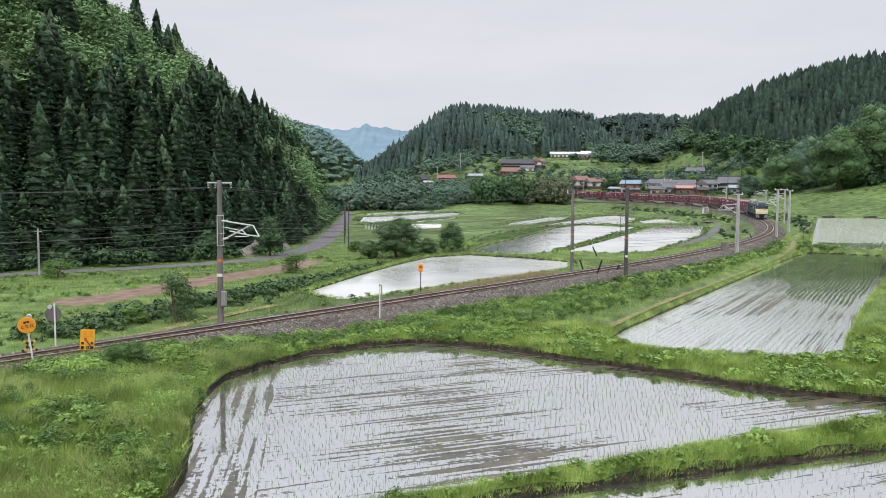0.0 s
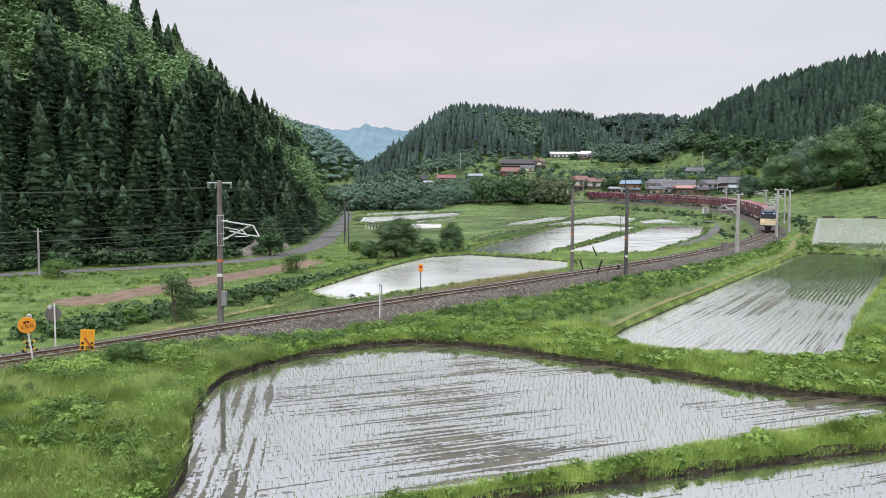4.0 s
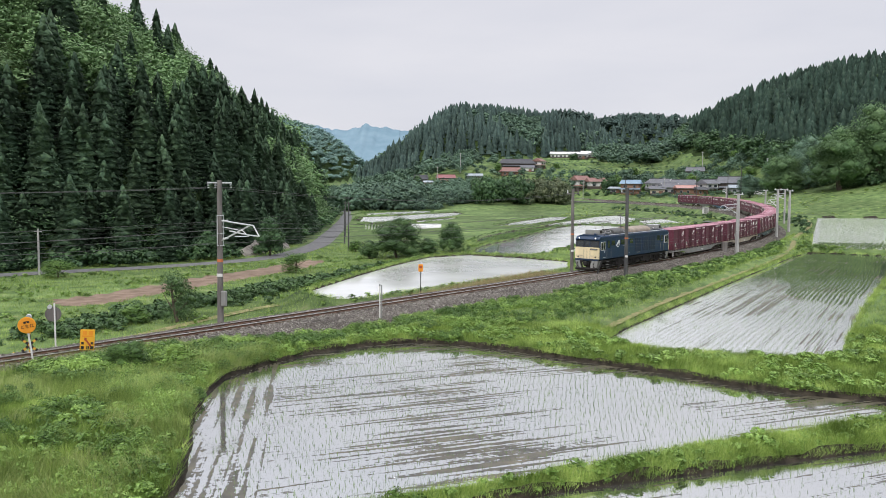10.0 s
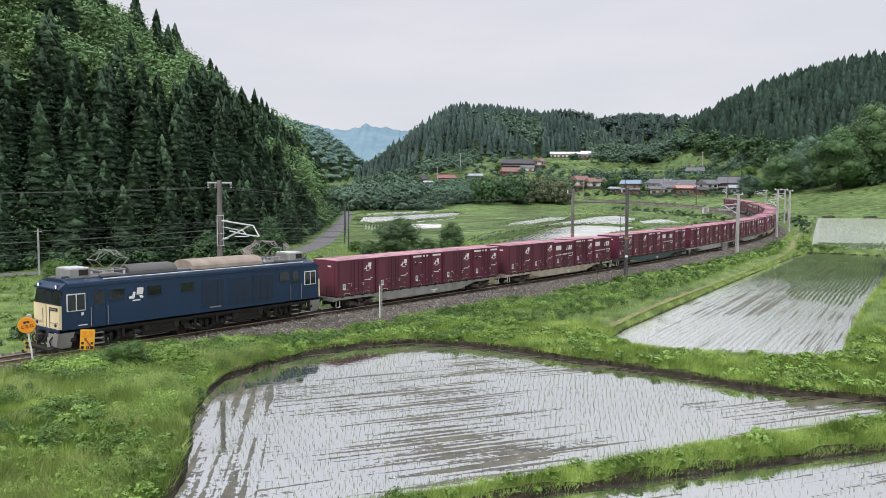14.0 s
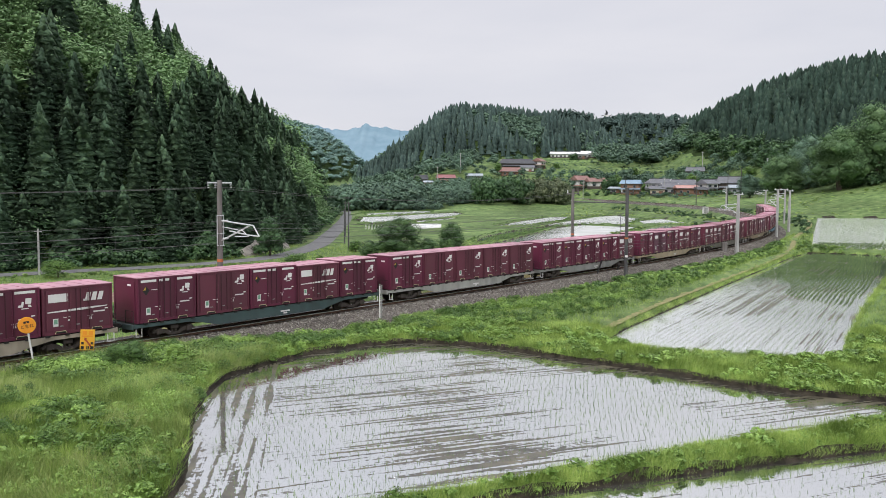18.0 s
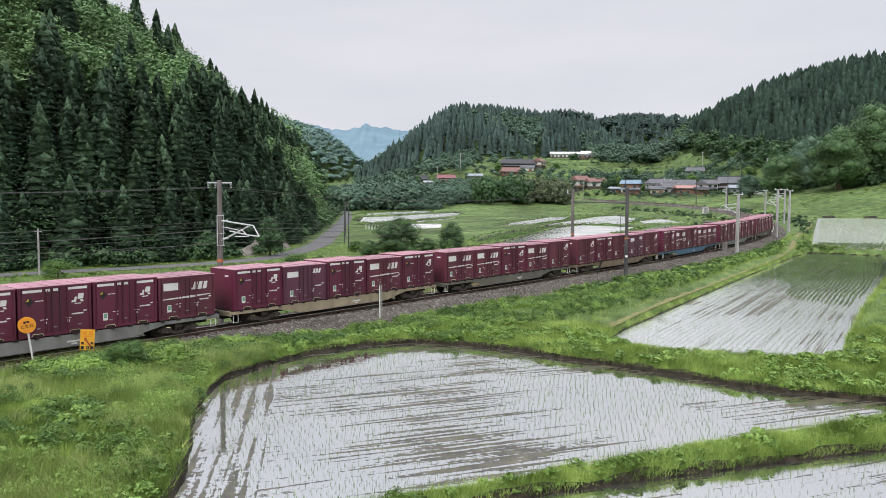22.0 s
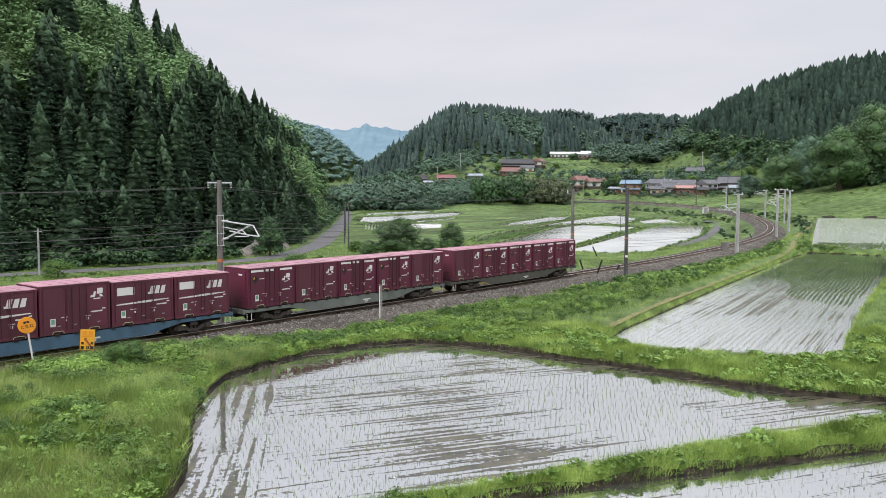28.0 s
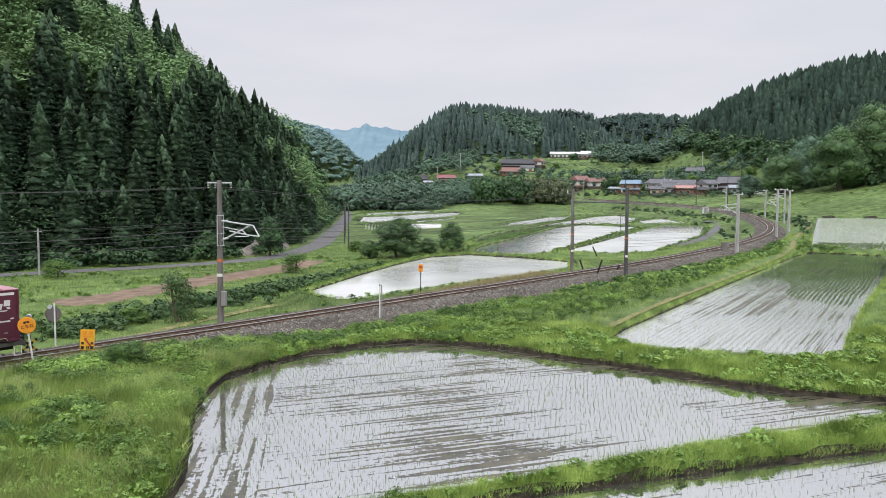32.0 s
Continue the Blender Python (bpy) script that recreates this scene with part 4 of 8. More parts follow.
    h = np.where(broad, rs.uniform(10, 15, len(x)), rs.uniform(10, 18, len(x)))
    sp = [(a, b, c - 0.5, e, rs.uniform(0.85, 1.25)) for a, b, c, e in zip(x, y, z, h)]
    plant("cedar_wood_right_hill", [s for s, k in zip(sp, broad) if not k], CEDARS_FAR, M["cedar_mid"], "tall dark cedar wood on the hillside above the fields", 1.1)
    plant("leafy_wood_right_hill", [(s[0], s[1], s[2] - 1, s[3], s[4]) for s, k in zip(sp, broad) if k], LEAFY_MID, M["leaf"], "broad-leaved trees along the foot of the wooded hill", 1.15)
    x, y, z, d = wood_spots(HILLS["saddle"][0], 60, 330, 790, 1010, 10, rs, 2)
    plant("wood_saddle", [(a, b, c - 0.5, rs.uniform(11, 17), rs.uniform(1, 1.3)) for a, b, c in zip(x, y, z)], CEDARS_FAR + LEAFY_FAR[:2], M["cedar_hazed"], "mixed wood on the saddle between two hills", 1.2)
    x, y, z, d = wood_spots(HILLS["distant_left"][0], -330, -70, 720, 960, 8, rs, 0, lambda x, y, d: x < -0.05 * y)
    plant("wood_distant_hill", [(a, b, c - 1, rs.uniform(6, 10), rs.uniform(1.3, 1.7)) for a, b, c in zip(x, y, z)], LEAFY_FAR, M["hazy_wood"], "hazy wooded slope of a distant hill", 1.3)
    # belt of trees along the river, in front of the village
    pts = []
    for i in range(300):
        a = rs.rand()
        px = -48 + a * 70
        py = 345 + rs.rand() * 85 + 20 * a
        if abs(line_coords(np.array([px]), np.array([py]))[1][0]) < 7:
            continue
        tall = rs.uniform(9, 14.5) if px < -14 else rs.uniform(5, 8.5)
        pts.append((px, py, ground_z(px, py) - 1.0, tall, rs.uniform(0.95, 1.3)))
    plant("river_trees", pts, LEAFY_MID, M["leaf_hazed"], "dense belt of broad-leaved trees along the valley river", 1.15)
    for name, x0, x1, n, hh, mm, lab in (("bamboo_grove", 36, 56, 80, (9, 14), "bamboo_leaf", "greyish olive bamboo grove below the houses"), ("grove_trees", 14, 40, 60, (9, 15), "leaf", "dark green trees in the grove below the houses")):
        pts = []
        for i in range(n):
            px, py = rs.uniform(x0, x1), rs.uniform(360, 392)
            if abs(line_coords(np.array([px]), np.array([py]))[1][0]) < 6:
                continue
            pts.append((px, py, ground_z(px, py) - 1.0, rs.uniform(*hh), rs.uniform(0.65, 0.85)))
        plant(name, pts, LEAFY_MID, M[mm], lab)
    # light wood on the slope between the terraces and the hill
    pts = []
    for i in range(190):
        px, py = rs.uniform(112, 172), rs.uniform(530, 720)
        pts.append((px, py, ground_z(px, py) - 0.8, rs.uniform(7, 13), rs.uniform(1.0, 1.3)))
    plant("slope_trees", pts, LEAFY_FAR, M["leaf_hazed"], "light broad-leaved wood above the terraces", 1.2)


make_woods()


def far_mountain():
    """Ridge that closes the valley, the blue haze of distance put in its colour."""
    rs = np.random.RandomState(4)
    xs = np.linspace(-520, 120, 130)
    base = np.interp(xs, [-520, -480, -352, -310, -285, -226, -200, -158, -99, 20, 120], [190, 196, 181, 174, 176, 193, 184, 180, 172, 150, 130])
    v, rows = [], 9
    for i, x in enumerate(xs):
        top = base[i] + 6 * noise.noise(Vector((x * 0.05, 0, 0))) + 3 * rs.rand()
        for j in range(rows):
            t = j / (rows - 1)
            v.append((x + 12 * noise.noise(Vector((x * 0.03, t * 3, 5))), 2000 + 420 * t + 40 * noise.noise(Vector((x * 0.02, t * 4, 9))), 2 + (top - 2) * t ** 0.9))
    f = [(i * rows + j, (i + 1) * rows + j, (i + 1) * rows + j + 1, i * rows + j + 1) for i in range(len(xs) - 1) for j in range(rows - 1)]
    ob = link("backdrop_mountain", v, f, M["hazy_hill"], smooth=True)
    tagged(ob, "blue hazy mountain ridge closing the valley", "mountain", kind="structure")


far_mountain()


# ---------- the goods train ----------
def paint(name, c, rough=0.45, dirt=0.25, scale=1.2, metal=0.0, objrand=0.0):
    d = tuple(x * (1 - dirt) + 0.02 * dirt for x in c)
    return mat(name, [(0.3, d), (0.62, c)], scale=scale, rough=rough, rough2=min(1, rough + 0.25), metal=metal, objrand=objrand,
               big=0.12, big_scale=0.5, stretch=(1, 1, 0.3))


M["maroon"] = paint("maroon", (0.12, 0.017, 0.046), 0.42, objrand=0.5)
M["maroon_old"] = paint("maroon_old", (0.122, 0.026, 0.047), 0.5, 0.25, objrand=0.5)
M["maroon_purple"] = paint("maroon_purple", (0.125, 0.038, 0.07), 0.5, 0.3)
# roof pink holds both faded paint and the sky's reflection
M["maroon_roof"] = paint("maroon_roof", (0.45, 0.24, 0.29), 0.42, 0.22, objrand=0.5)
M["white_paint"] = paint("white_paint", (0.72, 0.71, 0.7), 0.5, 0.12)
M["pocket_cream"] = paint("pocket_cream", (0.55, 0.47, 0.3), 0.6, 0.3)
M["label_green"] = paint("label_green", (0.18, 0.36, 0.25), 0.6, 0.1)
M["yellow_paint"] = paint("yellow_paint", (0.7, 0.42, 0.06), 0.5, 0.15)
M["black_paint"] = paint("black_paint", (0.015, 0.014, 0.014), 0.5, 0.1)
M["under_dark"] = paint("under_dark", (0.022, 0.019, 0.017), 0.8, 0.4, 3)
M["bogie_dust"] = paint("bogie_dust", (0.062, 0.05, 0.041), 0.85, 0.45, 3)
M["wheel_steel"] = paint("wheel_steel", (0.06, 0.045, 0.036), 0.6, 0.3, 3, 0.4)
M["rubber_seal"] = paint("rubber_seal", (0.052, 0.013, 0.022), 0.7, 0.2)
M["grey_steel"] = paint("grey_steel", (0.28, 0.28, 0.27), 0.55, 0.35)
WAGON_COLOURS = [("grey", (0.26, 0.26, 0.245)), ("beige", (0.4, 0.35, 0.27)), ("dark teal", (0.05, 0.085, 0.085)), ("pale grey", (0.36, 0.36, 0.33)),
                 ("grey", (0.25, 0.25, 0.235)), ("tan", (0.38, 0.31, 0.21)), ("olive grey", (0.15, 0.145, 0.115)), ("brown", (0.22, 0.165, 0.11)),
                 ("blue", (0.07, 0.145, 0.22)), ("grey green", (0.17, 0.19, 0.17)), ("dark olive grey", (0.09, 0.087, 0.07))]
M["loco_blue"] = paint("loco_blue", (0.009, 0.031, 0.078), 0.32, 0.15)
M["loco_grille"] = paint("loco_grille", (0.007, 0.022, 0.05), 0.5, 0.25)
M["loco_cream"] = paint("loco_cream", (0.78, 0.66, 0.42), 0.45, 0.1)
M["loco_roof"] = paint("loco_roof", (0.16, 0.16, 0.165), 0.6, 0.3)
M["dark_roof"] = paint("dark_roof", (0.09, 0.09, 0.088), 0.6, 0.3)
M["pale_roof"] = paint("pale_roof", (0.33, 0.275, 0.225), 0.6, 0.35)
M["loco_glass"] = mat("loco_glass", two((0.01, 0.014, 0.016), (0.02, 0.025, 0.028)), rough=0.06, spec=0.7)
M["chrome"] = mat("chrome", two((0.55, 0.55, 0.55), (0.68, 0.68, 0.68)), rough=0.25, metal=1.0)
M["insulator"] = paint("insulator", (0.6, 0.62, 0.64), 0.25, 0.1)
lamp = bpy.data.materials.new("headlamp_glow")
lamp.use_nodes = True
lamp.node_tree.nodes["Principled BSDF"].inputs["Emission Color"].default_value = (1, 0.95, 0.85, 1)
lamp.node_tree.nodes["Principled BSDF"].inputs["Emission Strength"].default_value = 2.2
M["headlamp"] = lamp

CL, CW, CH = 3.715, 2.45, 2.5     # container length, width, height


def plate(g, x, y, z, w, h, t=0.012, m=None, side=-1):
    """A flat plate on the side of a vehicle: centre y, z; width along y, height along z."""
    return g.box((x + side * t / 2, y, z), (t, w, h), m)


def slanted(g, x, pts, t=0.012, side=-1):
    """A flat shape of (y, z) corners on the side."""
    k = len(pts)
    vs = [(x, p[0], p[1]) for p in pts] + [(x + side * t, p[0], p[1]) for p in pts]
    fs = [tuple(range(k, 2 * k)), tuple(range(k))[::-1]] + [(i, (i + 1) % k, k + (i + 1) % k, k + i) for i in range(k)]
    return g.add(vs, fs)


def white_mark(g, x, y, z, s, side=-1):
    """Plain white emblem: a bent bar, a block and a short bar."""
    k = 1 if side < 0 else -1
    def P(l):
        return [(y - k * a * s, z + b * s) for a, b in l]
    slanted(g, x, P([(-0.5, -0.34), (-0.12, -0.34), (-0.02, 0.1), (-0.2, 0.1), (-0.26, -0.16), (-0.46, -0.16)]), side=side)
    slanted(g, x, P([(0.04, -0.1), (0.5, -0.1), (0.56, 0.32), (0.46, 0.36), (0.1, 0.36)]), side=side)
    slanted(g, x, P([(0.3, -0.34), (0.56, -0.34), (0.46, -0.16), (0.24, -0.16)]), side=side)
    slanted(g, x, P([(-0.25, -0.5), (0.3, -0.5), (0.33, -0.42), (-0.22, -0.42)]), side=side)
    return g


def wide_mark(g, x, y, z, s, side=-1):
    """Plain white block emblem: three slanted bars on a bar."""
    for a in (-0.66, -0.2, 0.28):
        slanted(g, x, [(y - (a + u) * s, z + w * s) for u, w in ((-0.2, -0.3), (0.16, -0.3), (0.3, 0.3), (-0.02, 0.3))], side=side)
    slanted(g, x, [(y - u * s, z + w * s) for u, w in ((-0.95, -0.3), (-0.6, -0.3), (-0.6, -0.18), (-0.95, -0.14))], side=side)
    return g


CONTAINER_KINDS = {}


def make_container(kind):
    """One 12-foot container, built at the origin on its floor; copied for the train."""
    body_mat = M["maroon"] if kind in "AB" else M["maroon_old"] if kind == "C" else M["maroon_purple"]
    if kind == "B":
        body_mat = M["maroon_old"]
    lab = {"A": "maroon steel container with white top stripes and diamond placard", "B": "plain brownish maroon steel goods container with white emblem",
           "C": "older brown-maroon goods container with white panel and long stripe", "D": "purplish maroon goods container with a pale panel"}[kind]
    top = thing("freight_container", lab, "container", "containers on the train")
    h = CH if kind in "AB" else CH - 0.1
    x = -CW / 2
    g = Geo().box((0, 0, h / 2), (CW - 0.06, CL - 0.06, h - 0.04), bev=0.02)
    part("body", g, body_mat, top)
    g = Geo()
    for a in (-1, 1):
        for b in (-1, 1):
            g.box((a * (CW / 2 - 0.06), b * (CL / 2 - 0.06), h / 2), (0.12, 0.12, h), bev=0.012)
    for a in (-1, 1):
        g.box((a * (CW / 2 - 0.05), 0, 0.08), (0.1, CL - 0.24, 0.16))
        g.box((a * (CW / 2 - 0.05), 0, h - 0.06), (0.1, CL - 0.24, 0.1))
    for b in (-1, 1):
        g.box((0, b * (CL / 2 - 0.05), 0.08), (CW - 0.24, 0.1, 0.16))
    part("corner_frame", g, body_mat, top)
    g = Geo()
    g.prism([(-CW / 2 - 0.01, h - 0.02), (CW / 2 + 0.01, h - 0.02), (CW / 2 + 0.01, h + 0.012), (0, h + 0.04), (-CW / 2 - 0.01, h + 0.012)], -CL / 2, CL / 2)
    for i in range(1, 5):
        y = -CL / 2 + i * CL / 5
        g.box((0, y, h + 0.035), (CW - 0.15, 0.05, 0.03))
    part("roof", g, M["maroon_roof"], top, "pinkish roof sheet, sun-faded with sky sheen in its colour")
    # door leaves on both long sides; seals, rods and markings on the side seen
    for sd in (-1, 1):
        xs = sd * CW / 2
        for y0, y1 in ((-1.66, -0.62), (0.62, 1.66)):
            part("door_leaf", plate(Geo(), xs - sd * 0.016, (y0 + y1) / 2, h / 2 + 0.02, y1 - y0, h - 0.36, 0.02, side=sd), body_mat, top)
    sd, xs, k = -1, -CW / 2, 1
    for y in ((-0.2, 0.2, 0.55) if kind != "C" else (-0.12, 0.12)):
        part("door_seal", plate(Geo(), xs, y, h / 2, 0.035, h - 0.3, 0.02), M["rubber_seal"], top, "dark vertical door seal")
    for y in (-0.95, 0.95):
        part("fork_pocket", Geo().box((xs - 0.005, y, 0.1), (0.05, 0.55, 0.09)), M["black_paint"], top)
        part("pocket_rim", Geo().path([(xs - 0.035, y - 0.3, 0.04), (xs - 0.035, y - 0.24, 0.16), (xs - 0.035, y + 0.24, 0.16), (xs - 0.035, y + 0.3, 0.04)], 0.018, 4), M["pocket_cream"], top)
    for y in (-0.5, 0.42):
        part("lock_rod", Geo().tube((xs - 0.03, y, 0.25), (xs - 0.03, y, h - 0.2), 0.016, n=6), body_mat, top)
    W = M["white_paint"]
    if kind == "A":
        for y0, y1 in ((0.68, 1.62), (-0.12, 0.12), (0.28, 0.5), (-1.62, -0.62)):
            part("top_stripe", plate(Geo(), xs, (y0 + y1) / 2, h - 0.2, y1 - y0, 0.13), W, top, "white stripe")
        part("emblem", white_mark(Geo(), xs, -1.1, h - 0.72, 0.62), W, top, "plain white emblem")
        q = slanted(Geo(), xs, [(1.32 + u, h - 0.72 + z) for u, z in ((-0.22, 0), (0, -0.26), (0.22, 0), (0, 0.26))], 0.01)
        pl = part("placard", q, M["black_paint"], top, "black diamond placard")
        q = slanted(Geo(), xs - 0.01, [(1.32 + u, h - 0.72 + z) for u, z in ((0.03, 0.03), (0.17, 0.03), (0.02, 0.19))], 0.006)
        part("placard_field", q, M["yellow_paint"], pl, "yellow field of the placard")
        part("writing_bar", plate(Geo(), xs, 0.82, h - 0.7, 0.42, 0.035), W, top)
    elif kind == "B":
        part("emblem", white_mark(Geo(), xs, -1.1, h - 0.55, 0.66), W, top, "plain white emblem")
    elif kind == "C":
        part("white_panel", plate(Geo(), xs, 1.05, h - 0.55, 1.0, 0.42), W, top)
        part("emblem", wide_mark(Geo(), xs, -0.95, h - 0.6, 0.72), W, top, "plain white block emblem")
        part("long_stripe", slanted(Geo(), xs, [(1.6, h - 1.27), (1.6, h - 1.22), (-0.2, h - 1.14), (-1.55, h - 1.14), (-1.55, h - 1.18), (-0.2, h - 1.26)]), W, top)
    else:
        part("white_panel", plate(Geo(), xs, 1.05, h - 0.55, 1.0, 0.36), W, top)
        part("emblem", wide_mark(Geo(), xs, -1.05, h - 0.42, 0.5), W, top, "plain white block emblem")
    for y, z, a, b in ((-1.1, 0.98, 0.62, 0.07), (-1.5, 1.1, 0.17, 0.06), (-0.62, 0.8, 0.3, 0.03), (-0.62, 0.66, 0.12, 0.13), (0.62, 0.84, 0.36, 0.03), (0.55, 0.68, 0.14, 0.09)):
        part("writing_bar", plate(Geo(), xs, y, z, a, b), W, top)
    st = part("sticker", plate(Geo(), xs, 1.2, 0.62, 0.27, 0.4, 0.008), W, top)
    part("sticker_print", plate(Geo(), xs - 0.008, 1.2, 0.66, 0.18, 0.24, 0.006), M["label_green"], st, "green printed sticker field")
    xo = CW / 2
    if kind == "A":
        for y0, y1 in ((0.62, 1.62), (-1.62, -0.62)):
            part("top_stripe", plate(Geo(), xo, (y0 + y1) / 2, h - 0.2, y1 - y0, 0.13, side=1), W, top, "white stripe")
    if kind in "AB":
        part("emblem", white_mark(Geo(), xo, 1.1, h - 0.65, 0.64, 1), W, top, "plain white emblem")
    else:
        part("white_panel", plate(Geo(), xo, -1.05, h - 0.55, 1.0, 0.4, side=1), W, top)
        part("emblem", wide_mark(Geo(), xo, 0.95, h - 0.6, 0.7, 1), W, top, "plain white block emblem")
    part("writing_bar", plate(Geo(), xo, 1.1, 0.98, 0.62, 0.08, side=1), W, top)
    part("sticker", plate(Geo(), xo, -1.2, 0.62, 0.27, 0.4, 0.008, side=1), W, top)
    for y in (-1.86, -0.6, 0.6, 1.86):
        part("hinge_post", plate(Geo(), xs, y if abs(y) < 1.8 else math.copysign(1.8, y), h / 2, 0.05, h - 0.1, 0.025), body_mat, top)
    for y, z in ((-1.2, 0.42), (0.05, 0.42), (0.9, 0.42)):
        part("latch", plate(Geo(), xs, y, z, 0.16, 0.05, 0.03), M["grey_steel"], top)
    for sd in (-1, 1):
        part("end_panel", Geo().box((0, sd * (CL / 2 - 0.01), h / 2), (1.9, 0.02, h - 0.4)), body_mat, top)
        part("end_marking", Geo().box((-0.45, sd * (CL / 2 + 0.006), h - 0.42), (0.36, 0.012, 0.1)), M["white_paint"], top)
    CONTAINER_KINDS[kind] = top


def make_bogie(parent, y, wheel_r=0.43, base=0.95, name="bogie", skin="bogie_dust"):
    g = Geo()
    for sd in (-1, 1):
        x = sd * 0.98
        g.prism([(y - 1.35, 0.42), (y - 1.1, 0.62), (y - 0.45, 0.5), (y - 0.25, 0.3), (y + 0.25, 0.3), (y + 0.45, 0.5), (y + 1.1, 0.62), (y + 1.35, 0.42), (y + 1.3, 0.34), (y + 1.0, 0.42), (y + 0.55, 0.28), (y + 0.3, 0.16), (y - 0.3, 0.16), (y - 0.55, 0.28), (y - 1.0, 0.42), (y - 1.3, 0.34)],
                x - 0.07, x + 0.07, "x")
        for k in (-1, 1):
            g.box((x + sd * 0.04, y + k * base, wheel_r), (0.22, 0.34, 0.32), bev=0.03)
        for k in (-0.13, 0.13):
            g.tube((x, y + k, 0.26), (x, y + k, 0.56), 0.075, n=8)
    g.box((0, y, 0.6), (2.2, 0.5, 0.22), bev=0.03)
    b = part(name, g, M[skin], parent, "grimy steel bogie frame")
    for k in (-1, 1):
        g = Geo()
        for sd in (-1, 1):
            g.tube((sd * 0.5, y + k * base, wheel_r), (sd * 0.625, y + k * base, wheel_r), wheel_r, n=20)
            g.tube((sd * 0.47, y + k * base, wheel_r), (sd * 0.5, y + k * base, wheel_r), wheel_r + 0.028, n=20)
        g.tube((-0.62, y + k * base, wheel_r), (0.62, y + k * base, wheel_r), 0.08, n=8)
        part("wheelset", g, M["wheel_steel"], b, "dark brown wheels on an axle")


def make_wagon(k):
    word, c = WAGON_COLOURS[k]
    m = paint("wagon_" + word.replace(" ", "_"), c, 0.55, 0.4, 1.5)
    top = thing("container_wagon", word + " flat wagon carrying five goods containers", "wagon", "wagons of the goods train")
    for sd in (-1, 1):
        g = Geo()
        x = sd * 1.16
        g.prism([(-9.75, 0.98), (-9.75, 0.8), (-6.2, 0.78), (-5.2, 0.6), (-4.2, 0.36), (4.2, 0.36), (5.2, 0.6), (6.2, 0.78), (9.75, 0.8), (9.75, 0.98)], x - 0.05, x + 0.05, "x")
        part("side_sill", g, m, top, "deep fish-bellied side sill")
    g = Geo().box((0, 0, 0.96), (2.2, 19.4, 0.08))
    for y in np.arange(-9.2, 9.3, 1.15):
        g.box((0, float(y), 0.88), (2.2, 0.12, 0.18))
    g.box((0, 0, 0.7), (0.35, 19.2, 0.5))
    part("deck_frame", g, M["under_dark"], top)
    for sd in (-1, 1):
        g = Geo().box((0, sd * 9.72, 0.86), (2.4, 0.1, 0.3), bev=0.02)
        part("end_beam", g, m, top)
        g = Geo().tube((0, sd * 9.7, 0.86), (0, sd * 10.0, 0.86), 0.1, n=8).box((0, sd * 10.06, 0.86), (0.3, 0.26, 0.34), bev=0.04)
        part("coupler", g, M["under_dark"], top)
        # shunter's step and handrail
        for xx in (-1, 1):
            if xx * sd < 0 or True:
                g = Geo().path([(xx * 1.18, sd * 9.55, 0.75), (xx * 1.18, sd * 9.55, 0.3), (xx * 1.18, sd * 9.2, 0.3), (xx * 1.18, sd * 9.2, 0.75)], 0.022, 5)
                part("step", g, M["white_paint"], top, "white painted step iron")
        g = Geo().path([(-1.15, sd * 9.68, 1.0), (-1.15, sd * 9.68, 1.75), (-0.35, sd * 9.68, 1.75), (-0.35, sd * 9.68, 1.0)], 0.02, 5)
        part("handrail", g, M["under_dark"], top)
        make_bogie(top, sd * 7.1)
    for y in (-2.2, 0.4, 2.6):
        g = Geo().box((-1.0, y, 0.55), (0.3, 0.8, 0.36), bev=0.03)
        part("brake_gear_box", g, M["under_dark"], top)
    g = Geo()
    for y in np.arange(-9.0, 9.1, 1.0):
        g.box((-1.24, float(y), 1.0), (0.07, 0.22, 0.09))
        g.box((1.24, float(y), 1.0), (0.07, 0.22, 0.09))
    part("container_lock", g, M["under_dark"], top)["kind"] = "stuff"
    g = Geo()
    for a, b, w in ((-0.9, 0.62, 0.75), (-0.9, 0.49, 0.3)):
        plate(g, -1.215, a, b, w, 0.09, 0.008)
    part("number_bars", g, M["white_paint"], top)
    return top


LOADS = ["BBABA", "BBCAC", "ABACA", "ABBBB", "AAAAC", "ADACA", "CCACB", "BABDB", "ACBCC", "ABAAB", "BAAAA"]


